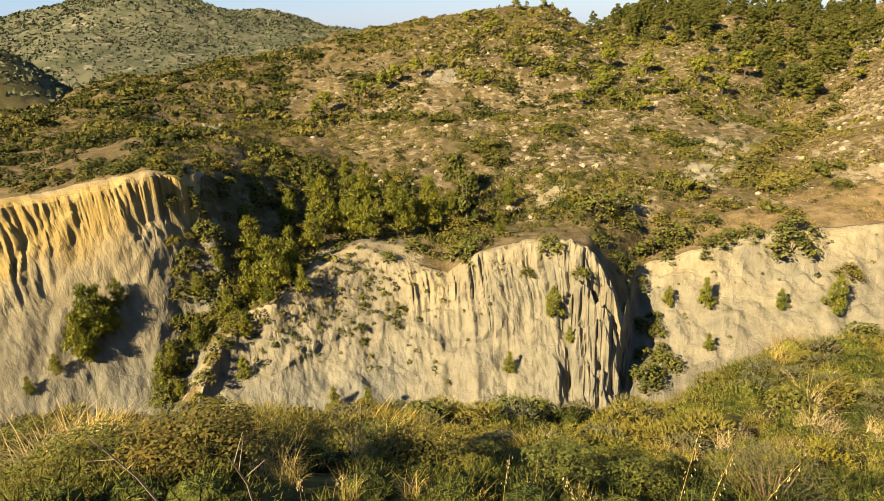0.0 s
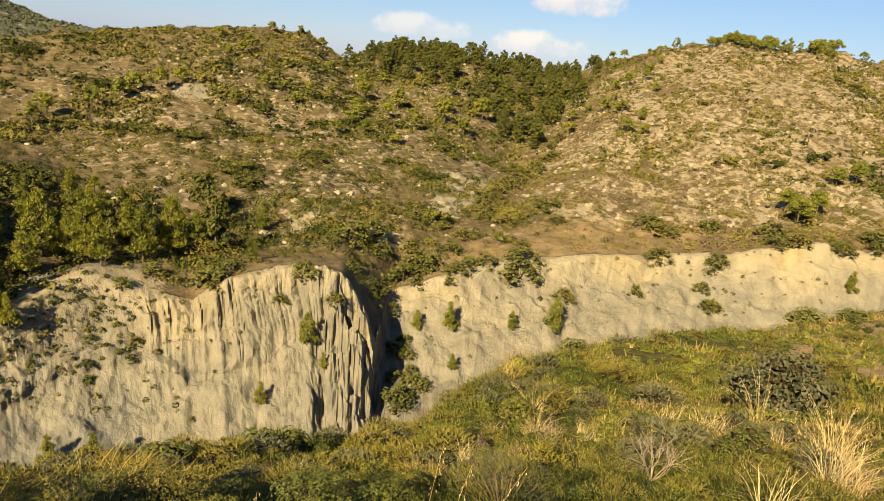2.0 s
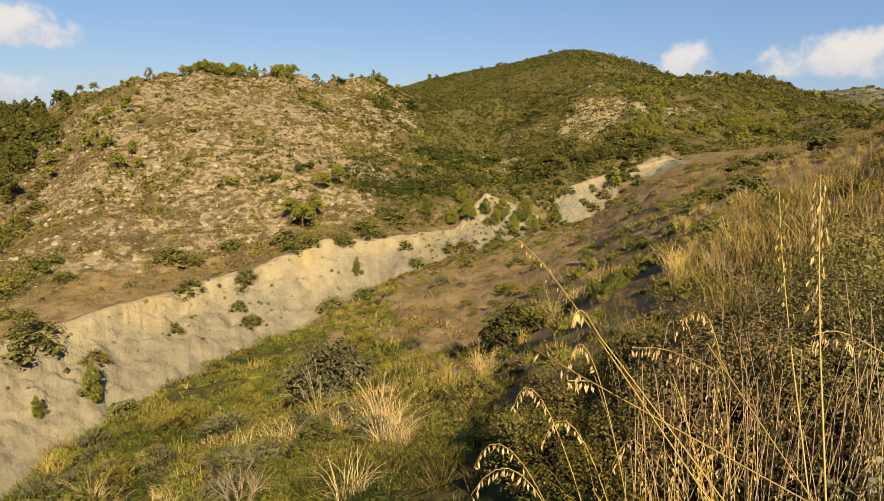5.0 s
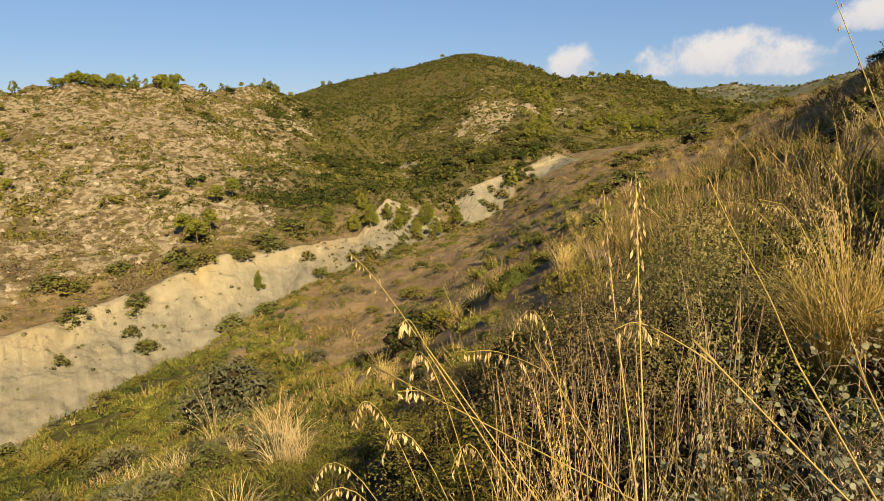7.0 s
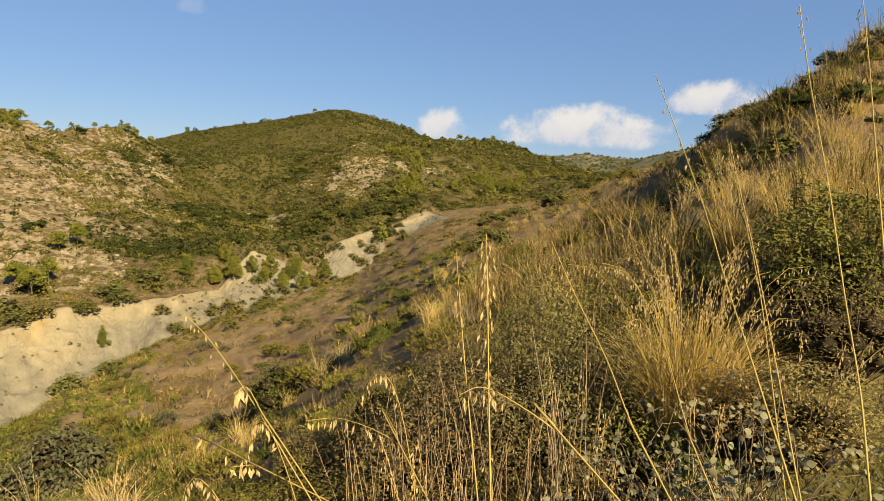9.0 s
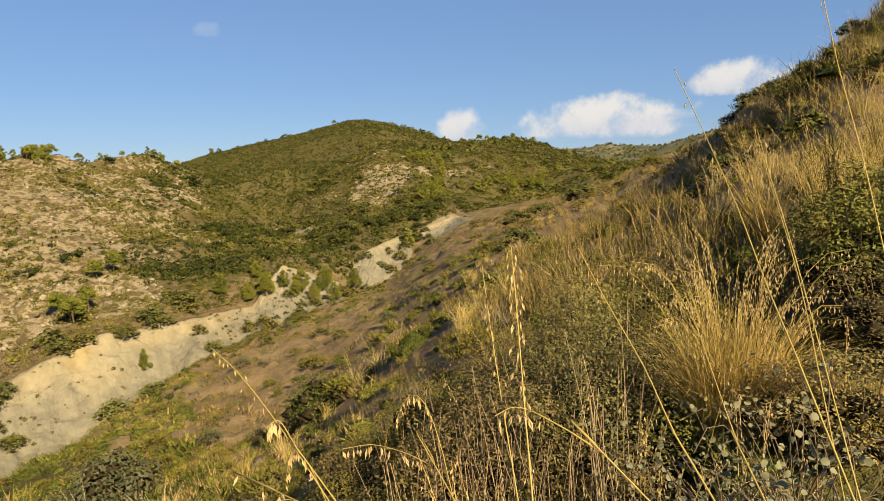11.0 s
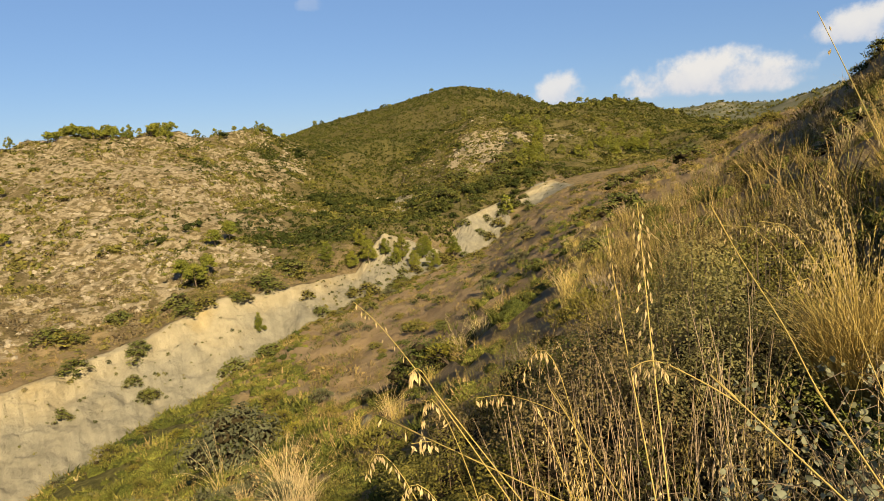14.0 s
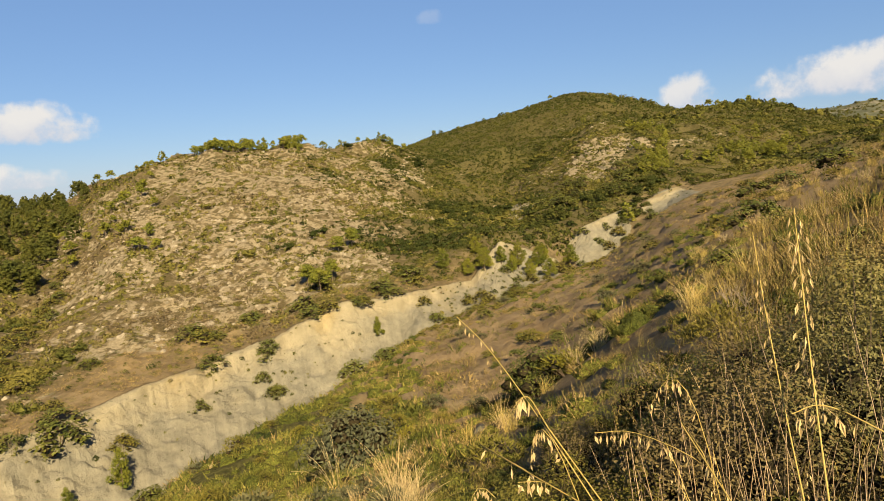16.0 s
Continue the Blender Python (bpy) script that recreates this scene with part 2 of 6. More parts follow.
FOOT = [(-42, 57, -45), (-28, 59, -43.5), (-22, 62, -41.5), (-17, 63, -41), (0, 62, -42), (15, 63, -42.5), (16.6, 65, -42.5), (17.8, 74, -43),
        (23, 77, -43), (30, 84, -40.5), (37, 92, -39), (45, 102, -37), (53, 112, -36.3), (57, 118, -35.3), (60, 125, -31.5), (66, 140, -30.5), (73, 160, -28.5),
        (77, 185, -28), (83.5, 215, -14.2), (90, 205, -10), (117, 150, 0), (160, 140, 5), (260, 110, -30)]
RIM = [(-42, 63, -42.5), (-30, 63, -42), (-27.5, 64, -40.5), (-25, 66, -38), (-23, 69, -35.2), (-21, 71.5, -33.2), (-19.5, 73, -32.2), (-17.3, 72, -31), (-12.8, 76, -29),
       (-8.4, 80, -28), (-4.3, 77, -29.5), (-0.5, 75, -30.8), (3.9, 76, -27.5), (8.7, 77, -26.4), (12.9, 76, -27.2), (15.1, 75, -31.2), (16.4, 71, -35.5),
       (17.6, 89, -34.5), (23, 92, -31.7), (26.5, 96, -30.4), (31.5, 101, -30), (40, 110, -29.5), (46.8, 117, -28), (53, 126, -25), (60, 136, -26),
       (65, 150, -27.3), (67.6, 162, -19), (71, 175, -25), (73.4, 182, -30), (74.8, 190, -20), (83.3, 230, -12.9), (92, 240, -8), (117, 200, 1), (160, 170, 6), (260, 140, -22)]
GULLY = [(-42, 72, -40), (-28, 71, -39.5), (-25, 74, -37.5), (-22.5, 74.5, -34), (-20, 75.5, -33), (-17, 77, -31.8), (-12.8, 84, -29.5), (-8, 87, -29), (4, 86, -28.5), (13, 86, -28.5), (15.1, 86, -31),
         (17.6, 96, -33.5), (23, 98, -31.5), (27, 104, -30.5), (34, 112, -29.3), (40, 121, -29.2), (46.8, 127, -28), (53, 136, -25), (60, 145, -25), (66, 165, -21), (71, 181, -22), (74, 192, -22),
         (83, 238, -12), (92, 250, -7.5), (117, 215, 2.5), (160, 185, 6), (260, 155, -21)]
BENCH = [(-42, 84, -17.4), (-34, 82, -17), (-25.5, 79, -15.6), (-23.6, 80, -16.4), (-22.2, 82, -17.6), (-20.5, 87, -19), (-18, 95, -20.5), (-14, 102, -23.8), (-8, 96, -30), (4, 98, -30), (11, 98, -29), (20, 106, -31), (27, 115, -30.4),
         (34, 125, -27.7), (40, 135, -28.7), (46, 140, -28), (55, 148, -26), (60, 155, -24.3), (66, 175, -18.4), (70, 188, -19.8), (74, 200, -19), (83, 245, -10.7),
         (92, 260, -7), (117, 230, 4), (160, 200, 6), (260, 170, -20)]
FLANK = [(-40, 170, -19), (-25, 170, -18), (-14, 170, -24), (0, 170, -22), (12, 175, -21.5), (22, 185, -24), (29, 205, -31), (35, 185, -19.4), (45, 190, -13.3),
         (53, 200, -12), (57, 225, -12.5), (61, 255, -14), (65, 280, -18), (68, 286, -24), (72, 275, -14), (76, 268, -5), (80, 272, 0), (88, 300, 0), (97, 320, 1), (117, 320, 8), (160, 260, 6), (260, 230, -19)]
RIDGE = [(-36, 240, -24), (-32, 240, -22.5), (-30, 245, -17), (-27.7, 250, -13), (-23, 255, -14.2), (-18, 260, -11.5), (-13.5, 265, -8.5), (-9.2, 270, -3.5),
         (-4, 275, -1.2), (3.2, 280, 2.4), (9, 285, 2.5), (12.3, 290, -6), (16.3, 320, 0.5), (25, 340, 0.6), (32.6, 350, -1.5), (35.4, 330, 8), (39, 310, 14.5),
         (43.5, 300, 18.6), (50.0, 300, 17.4), (52, 300, 14), (57.5, 320, 15.5), (60, 330, 11), (64, 330, 3), (70, 330, 6), (76, 340, 18), (83, 350, 12),
         (90, 380, 13), (97, 420, 4), (105, 450, 10), (117, 450, 16), (160, 330, 6), (260, 320, -18)]
SADDLE = [(-36, 320, -45), (-20, 330, -35), (0, 340, -20), (16, 380, -14), (32, 410, -12), (43, 380, -4), (58, 390, 3), (64, 390, 14), (70, 390, 21), (76, 400, 31),
          (83, 410, 20), (90, 450, 21), (97, 500, 4), (117, 520, 14), (160, 420, 5), (260, 420, -20)]
HILLTOPS = [(-37, 700, 10), (-33.5, 700, -7), (-31.7, 700, -24), (-29.9, 700, -50), (-20, 680, -75), (0, 650, -42), (20, 600, -12), (32, 550, -7), (45, 500, 3), (55, 500, 6),
            (60, 480, 18), (62.4, 470, 25), (66.8, 465, 32.4), (71, 460, 40), (74, 460, 45.5), (76, 460, 45.8), (79.4, 460, 38.5), (83.2, 470, 29), (85.2, 520, 30.7),
            (88.7, 540, 33), (92.2, 560, 24.4), (94.8, 580, 13), (97.3, 600, 4), (105, 600, 4), (117, 600, 16), (160, 520, 5), (260, 520, -20)]
LOWLAND = [(-40, 1100, -110), (-10, 1000, -90), (20, 800, -40), (60, 700, -10), (100, 800, 5), (117, 800, 20), (200, 800, -20), (260, 900, -60)]
PEAKS = [(-40, 2500, 60), (-33, 2500, 72), (-27.5, 2500, 140), (-23, 2500, 150), (-18.4, 2500, 87), (-14, 2500, 44), (-9.7, 2500, -9), (0, 2400, -44), (30, 2000, -36), (60, 1600, -5),
         (85, 1300, 20), (94.7, 1200, 48), (96.6, 1200, 54), (100.4, 1200, 57), (103.5, 1200, 74), (105.5, 1200, 84), (117, 1200, 100), (160, 1600, 40), (260, 2400, 40)]

LINES = [(FOOTING, 3.0), (BROW, 3.0), (CREST, 1.0), (RAVINE, 2.0), (STREAM, 2.0), (FOOT, 0.35), (RIM, 0.35), (GULLY, 0.5), (BENCH, 0.4), (FLANK, 1.8), (RIDGE, 0.5), (SADDLE, 2.0), (HILLTOPS, 0.8), (LOWLAND, 4.0), (PEAKS, 0.8)]
KNOTS = [0, 1, 2, 3, 3.5, 4, 5, 6, 6.5, 7, 8, 9, 10, 11, 12, 13, 14]
STEPS = [12, 30, 38, 5, 7, 7, 84, 8, 52, 30, 28, 6, 22, 5, 20, 5]
NEAR_B, FAR_B, STEP_B = -42.0, 121.0, 0.24
bearings = np.concatenate([np.arange(NEAR_B, 19.0, STEP_B / 2), np.arange(19.0, FAR_B, STEP_B), np.arange(FAR_B, 360 + NEAR_B - 1, 3.0)])
NB = len(bearings)


def hash3(i, j, k):
    n = (i.astype(np.int64) * 73856093) ^ (j.astype(np.int64) * 19349663) ^ (k.astype(np.int64) * 83492791)
    n = (n ^ (n >> 13)) * 1274126177 & 0x7FFFFFFF
    n = (n ^ (n >> 15)) * 668265263 & 0x7FFFFFFF
    return (n & 0xFFFF) / 32767.5 - 1.0


def vnoise(x, y, z):
    """Smooth value noise in -1 .. 1 over arrays."""
    fx, fy, fz = np.floor(x), np.floor(y), np.floor(z)
    u, v, w = x - fx, y - fy, z - fz
    u, v, w = (a * a * a * (a * (a * 6 - 15) + 10) for a in (u, v, w))
    out = 0
    for di in (0, 1):
        for dj in (0, 1):
            for dk in (0, 1):
                out = out + hash3(fx + di, fy + dj, fz + dk) * (u if di else 1 - u) * (v if dj else 1 - v) * (w if dk else 1 - w)
    return out


def fbm(x, y, z, octaves=4, gain=0.5):
    total, amp = 0, 1.0
    for o in range(octaves):
        total = total + amp * vnoise(x * 2 ** o + 17.3 * o, y * 2 ** o - 9.1 * o, z * 2 ** o + 4.7 * o)
        amp *= gain
    return total


def line_at(points, blur):
    """Distance and height of a break line at every bearing, rounded a little."""
    p = np.array(sorted(points), float)
    p = np.vstack([p[-1] - (360, 0, 0), p, p[0] + (360, 0, 0)])
    offs = np.linspace(-1.5, 1.5, 13) * blur
    wts = np.exp(-np.linspace(-1.5, 1.5, 13) ** 2 * 1.5)
    res = []
    for col in (1, 2):
        res.append(sum(w * np.interp((bearings + o + 60) % 360 - 60, p[:, 0], p[:, col]) for o, w in zip(offs, wts)) / wts.sum())
    return res


def loft():
    rs, zs = [np.full(NB, 0.0004)], [np.full(NB, -1.7)]
    for pts, blur in LINES:
        r, z = line_at(pts, blur)
        rs.append(r), zs.append(z)
    rs.append(np.full(NB, 4800.0)), zs.append(np.full(NB, -150.0))
    R, Z, S = [], [], []
    for k, steps in enumerate(STEPS):
        for i in range(steps):
            f = i / steps
            if k < 3:  # near ground: steps grow with the distance
                g = (((rs[k + 1] + 0.5) / (rs[k] + 0.5)) ** f - 1) / ((rs[k + 1] + 0.5) / (rs[k] + 0.5) - 1)
            else:
                g = f
            R.append(rs[k] + (rs[k + 1] - rs[k]) * g), Z.append(zs[k] + (zs[k + 1] - zs[k]) * g), S.append(KNOTS[k] + f * (KNOTS[k + 1] - KNOTS[k]))
    R.append(rs[-1]), Z.append(zs[-1]), S.append(float(KNOTS[-1]))
    R, Z, S = np.array(R), np.array(Z), np.array(S)
    for _ in range(3):
        R[1:-1], Z[1:-1] = (R[:-2] + 2 * R[1:-1] + R[2:]) / 4, (Z[:-2] + 2 * Z[1:-1] + Z[2:]) / 4
    return R, Z, S


def bell(s, lo, hi, soft):
    a, b = np.clip((s - lo) / soft + 0.5, 0, 1), np.clip((hi - s) / soft + 0.5, 0, 1)
    return a * a * (3 - 2 * a) * b * b * (3 - 2 * b)


R0, Z0, S0 = loft()
B2 = np.broadcast_to(bearings, R0.shape)
S2 = np.broadcast_to(S0[:, None], R0.shape)
SB, CB = np.sin(np.radians(B2)), np.cos(np.radians(B2))
X0, Y0 = R0 * SB, R0 * CB
front = bell(B2, -60, 118, 6)
left_cliff = bell(S2, 6.5, 7.0, 0.12) * bell(B2, -60, -22.0, 1.6)
front_cliff = bell(S2, 5.0, 6.0, 0.3) * bell(B2, -60, 84, 2)
cliffy = np.maximum(front_cliff, left_cliff)
high = np.where(S2 > 6.25, (S2 - 6.5) * 2, S2 - 5)
arc = np.radians(B2) * 78.0
# flutes and gullies of the marl
tall_cliff = S2 > 6.25
lean = arc + 0.05 * Z0 + 0.9 * fbm(arc / 12, Z0 / 9, B2 * 0 + 31, 3)
rough = np.clip(0.75 + 0.9 * fbm(arc / 11, Z0 / 14, B2 * 0 + 11, 3), 0.15, 1.5)
buttress = 1 - np.abs(fbm(lean / 8.5, Z0 / 45 + 3, B2 * 0, 2))
groove = np.clip(1 - np.abs(fbm(lean / 1.9, Z0 / 17, B2 * 0 + 15, 3)) * 5.0, 0, 1) ** 1.2
flute = np.abs(fbm(lean / 1.3, Z0 / 15, B2 * 0 + 5, 3))
rills = fbm((arc + 0.45 * Z0 * np.sign(B2 + 4)) / 1.5, Z0 / 7, B2 * 0 + 61, 3)
upper = np.where(tall_cliff, np.clip((high - 0.62 + 0.12 * fbm(arc / 6, Z0 * 0, B2 * 0 + 71, 2)) * 3.4, 0.03, 1), np.clip((high - 0.3 + 0.2 * fbm(arc / 9, Z0 * 0, B2 * 0 + 72, 2)) * 2.2, 0.12, 1))
upper = upper * (1 - 0.7 * bell(B2, -22, -5, 5) * ~tall_cliff) * (1 - 0.45 * bell(B2, 19, 60, 3))
dR = cliffy * ((0.7 - buttress) * np.where(tall_cliff, 0.7, 0.9) + groove * np.where(tall_cliff, 0.42, 0.5) * np.clip(0.55 + 1.3 * fbm(arc / 3, Z0 / 3.2, B2 * 0 + 95, 3), 0, 1.3) * upper * rough ** 1.6 - (flute - 0.3) * np.where(tall_cliff, 0.52, 0.45) * upper + 0.17 * rills - 0.27 * rough * np.clip(upper, 0.22, 1) * np.abs(fbm(lean / 0.8, Z0 / 1.8, B2 * 0 + 97, 4)) + 0.13 * rough * fbm(X0 / 1.1, Y0 / 1.1, Z0 / 1.6, 4))
arete = cliffy * bell(B2, 10.5, 17.4, 1.5)
dR *= 1 - 0.8 * bell(B2, -31, -21.5, 2) * ~tall_cliff
dR += arete * (0.55 * np.clip(1 - np.abs(fbm(lean / 1.4, Z0 / 9, B2 * 0 + 91, 3)) * 4, 0, 1) - 0.95 * np.abs(fbm(lean / 0.9, Z0 / 5, B2 * 0 + 92, 3)))
# a broken ledge across the bluff
ledge = bell(high + 0.05 * fbm(arc / 4, Z0 * 0, B2 * 0 + 81, 3), 0.40, 0.50, 0.05) * bell(B2, -20, 6, 3) * ~tall_cliff
dR -= cliffy * ledge * (0.3 + 0.5 * np.abs(fbm(arc / 1.6, Z0 / 6, B2 * 0 + 82, 3)))
dR += cliffy * bell(B2, 59, 75, 3) * 7 * (np.abs(fbm(arc / 8, Z0 / 60, B2 * 0 + 41, 2)) - 0.25)
dR += cliffy * 1.8 * np.sin(np.pi * np.clip(high, 0, 1))
hill = bell(S2, 6.4 + 0.7 * bell(B2, -60, -22, 2), 10.2, 0.6)
dist = np.maximum(R0, 1)
dZ = hill * (1.8 * fbm(X0 / 34, Y0 / 34, Z0 * 0, 3) + 0.9 * fbm(X0 / 7, Y0 / 7, Z0 * 0 + 3, 3)) * np.clip(dist / 220, 0.5, 4)
dZ += hill * bell(B2 + 5 * fbm(X0 / 25, Y0 / 25, Z0 * 0 + 1, 2), 33, 60, 5) * (1.5 * np.abs(fbm(X0 / 7, Y0 / 7, Z0 * 0 + 33, 4)) - 0.5)
dZ += hill * bell(B2, -40, 31, 6) * 0.7 * np.abs(fbm(X0 / 6, Y0 / 6, Z0 * 0 + 35, 4))
dZ += bell(S2, 1.0, 6.1, 0.5) * np.clip(dist / 30, 0.3, 1.3) * 0.28 * fbm(X0 / 2.6, Y0 / 2.6, Z0 * 0 + 8, 4)
dZ += bell(S2, 9.8, 12.2, 0.8) * 1.2 * fbm(X0 / 60, Y0 / 60, Z0 * 0 + 6, 3)
dZ += bell(S2, 12.0, 13.5, 0.5) * 18 * fbm(X0 / 260, Y0 / 260, Z0 * 0 + 2, 4)
dZ += cliffy * 0.5 * fbm(X0 / 3, Y0 / 3, Z0 / 3 + 20, 3)
dZ += arete * 1.9 * fbm(X0 / 2.2, Y0 / 2.2, Z0 / 4, 3)
# a small bare step in the near slope
dZ -= 0.6 * bell(B2 + 0.6 * fbm(X0, Y0, Z0 * 0, 2), 61.8, 67.6, 1.8) * bell(R0 + 0.5 * fbm(X0 / 1.5, Y0 / 1.5, Z0 * 0, 2), 16.4, 19.8, 0.5)
RG = np.maximum.accumulate(np.maximum(R0 + dR, 0.0004), axis=0) + np.arange(len(S0))[:, None] * 2e-5
ZG = Z0 + dZ
XG, YG = RG * SB, RG * CB

# what covers it
FORM = fbm(X0 / 14, Y0 / 14, Z0 / 14, 4)
B3, S3 = B2 + 7 * fbm(X0 / 25, Y0 / 25, Z0 / 25, 3), S2 + 0.5 * FORM * (S2 > 6)
cover_clay = np.maximum(bell(S2, np.where(B2 > 58, 4.97, 4.3), 6.05, 0.12) * bell(B2, -60, 73, 2), bell(S2, 6.2, 7.02, 0.06) * bell(B2 + 1.2 * FORM + 2.2 * (0.5 - np.clip(high, 0, 1)), -60, -22.4, 0.9))
cover_clay *= 1 - 0.75 * bell(B2, 83.5, 92, 1.5) * bell(S2, 4, 5.4, 0.3)
cover_clay = np.maximum(cover_clay, bell(S2, 6.0, 6.5, 0.2) * bell(B2, -16, -2, 4) * 0.62)
cover_clay = np.maximum(cover_clay, bell(S2, 6.0, 6.85, 0.15) * bell(B2 + 1.2 * FORM, -25.5, -19.5, 1) * 0.55)
SCARS = [(68.2, 71.0, 7.45, 7.85), (-1.5, 2.0, 8.15, 8.38), (-6.5, -4.5, 8.0, 8.12), (21.0, 26.5, 7.15, 7.62), (8.5, 11.5, 7.02, 7.22), (-20.5, -18.5, 7.75, 7.95), (73.8, 78.8, 4.5, 6.35), (80.0, 83.6, 4.8, 6.35), (79, 80.5, 9.3, 9.6), (82, 84, 9.4, 9.55), (-9, -7, 7.5, 7.62), (90.2, 92.4, 2.88, 3.02)]
for b0, b1, s0, s1 in SCARS:
    cover_clay = np.maximum(cover_clay, (0.62 + 0.25 * (s0 < 6.5)) * bell(B2 + 1.2 * FORM, b0, b1, 0.9) * bell(S2 + 0.08 * FORM, s0, s1, 0.14))
cover_clay = cover_clay - 0.2 * bell(B2, 57.5, 74, 2) * bell(S2, 4.8, 6.2, 0.2)
cover_clay = np.maximum(cover_clay, 0.62 * bell(B2, 61.8, 67.6, 1.0) * bell(RG, 19.2, 20.4, 0.5))
cover_ochre = np.clip((high - 0.25) * 0.9 + 0.95 * left_cliff * np.clip(high - 0.06, 0, 1) + 0.14 * bell(B2, 24, 63, 9) * np.clip(high * 2 + 0.35, 0, 1), 0, 1.6)
cover_ochre = cover_ochre - 0.1 * bell(B2, -60, 22, 3) * np.clip(1 - high * 2.4, 0, 1)
cover_ochre = cover_ochre + 0.26 * bell(B2, -4, 80, 5) * np.clip(1.1 - high * 2.2, 0, 1)
cover_ochre *= np.where(S2 > 7.1, 0.35, 1.0)
cover_rock = hill * (0.62 * bell(B3, 34, 61, 5) * bell(S3, 6.6, 9.2, 0.8) + 0.42 * bell(B3, -10, 30, 8) * bell(S3, 6.9, 8.8, 0.8) + 0.3 * bell(B3, 70, 84, 4) * bell(S3, 7.6, 9.6, 0.8)) + 0.1 * FORM * hill
crag = 1.6 * fbm(X0 / 16, Y0 / 16, Z0 / 16 + 44, 4)
outcrop = np.clip(bell(B2 + crag, 74.2, 79.2, 0.9) * bell(S2 + 0.12 * crag, 7.62, 8.36, 0.12) + 0.8 * bell(B2 + 0.7 * crag, 82.2, 85.8, 0.7) * bell(S2 + 0.1 * crag, 8.12, 8.42, 0.1) + 0.55 * bell(B2 + crag, 58.5, 61.5, 1.0) * bell(S2 + 0.2 * crag, 7.9, 9.2, 0.2), 0, 1)
cover_rock = cover_rock + 0.6 * outcrop
cover_dry = np.clip(bell(S2, 1.0, 3.4, 0.6) * bell(B2, 52, 124, 10) + 0.4 * bell(S2, 6.0, 6.9, 0.3) * bell(B2, 24, 44, 6), 0, 1)
cover_green = np.clip(bell(S2, -2, 1.3, 0.6) + bell(S2, 0.6, 3.6, 0.5) * bell(B2, -60, 52, 12) + bell(S2, 9.0, 13.5, 0.5) * 0.8 + 0.65 * bell(B2, 60, 100, 4) * bell(S2, 6.7, 9.3, 0.4), 0, 1)

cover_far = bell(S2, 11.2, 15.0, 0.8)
cover_heather = np.clip(hill * (0.55 - 0.05 * bell(B3, 34, 58, 6)) * bell(S2, 6.3, 9.6, 0.4) + 0.8 * bell(S2, 9.4, 11.5, 0.3) - 1.2 * cover_dry * (S2 > 5), 0, 1)


def build_ground():
    n, m = XG.shape
    verts = np.stack([XG, YG, ZG], -1).reshape(-1, 3)
    i, j = np.meshgrid(np.arange(n - 1), np.arange(m), indexing="ij")
    k = (j + 1) % m
    quads = np.stack([i * m + j, i * m + k, (i + 1) * m + k, (i + 1) * m + j], -1).reshape(-1, 4)[:, ::-1]
    me = bpy.data.meshes.new("ground")
    me.vertices.add(len(verts))
    me.vertices.foreach_set("co", verts.astype(np.float32).ravel())
    me.loops.add(quads.size)
    me.loops.foreach_set("vertex_index", quads.astype(np.int32).ravel())
    me.polygons.add(len(quads))
    me.polygons.foreach_set("loop_start", np.arange(0, quads.size, 4, dtype=np.int32))
    me.polygons.foreach_set("use_smooth", (cover_clay[:-1] < 0.5).ravel())
    me.update(calc_edges=True)
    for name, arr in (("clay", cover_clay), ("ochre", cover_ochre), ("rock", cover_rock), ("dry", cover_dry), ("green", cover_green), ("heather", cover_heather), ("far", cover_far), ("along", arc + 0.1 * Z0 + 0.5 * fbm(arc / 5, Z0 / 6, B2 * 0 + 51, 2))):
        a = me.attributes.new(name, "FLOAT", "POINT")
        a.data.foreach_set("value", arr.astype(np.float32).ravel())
    me.materials.append(GROUND)
    return tagged(new("ground", me), "hilly ground of marl cliffs, scree and dry scrubland", "ground", kind="structure")


build_ground()


def spot(bearing, r):
    """The place on the ground at a bearing and a distance."""
    j = int(np.argmin(np.abs(bearings - bearing)))
    z = np.interp(r, RG[:, j], ZG[:, j])
    return Vector((r * math.sin(radians(bearing)), r * math.cos(radians(bearing)), z))

# ---- plants ----
PINE_LEAF = leaf_material("pine_needles", (0.058, 0.088, 0.016), (0.27, 0.285, 0.044), 0.6, 0.2, 0.08)
DARK_LEAF = leaf_material("lentisk_leaves", (0.036, 0.056, 0.013), (0.18, 0.195, 0.046), 0.5, 0.3, 0.05)
OLIVE_LEAF = leaf_material("heath_leaves", (0.075, 0.08, 0.016), (0.24, 0.22, 0.05), 0.7, 0.4, 0.1)
BROWN_LEAF = leaf_material("half_dry_leaves", (0.09, 0.078, 0.036), (0.25, 0.205, 0.095), 0.7, 0.4, 0.1)
GREY_LEAF = leaf_material("juniper_leaves", (0.06, 0.07, 0.036), (0.175, 0.18, 0.098), 0.7, 0.4, 0.1)
LIME_LEAF = leaf_material("spurge_leaves", (0.11, 0.12, 0.016), (0.26, 0.245, 0.04), 0.6, 0.4, 0.2)
STRAW = leaf_material("dry_straw", (0.46, 0.355, 0.165), (0.80, 0.665, 0.37), 0.55, 0.8, 0.12)
GOLD = leaf_material("golden_straw", (0.35, 0.272, 0.078), (0.64, 0.515, 0.18), 0.5, 0.8, 0.12)
GREEN_BLADE = leaf_material("green_blades", (0.09, 0.10, 0.02), (0.24, 0.23, 0.05), 0.55, 0.6, 0.25)
PALE_LEAF = leaf_material("glaucous_leaves", (0.15, 0.17, 0.105), (0.30, 0.315, 0.21), 0.45, 1.0, 0.15)
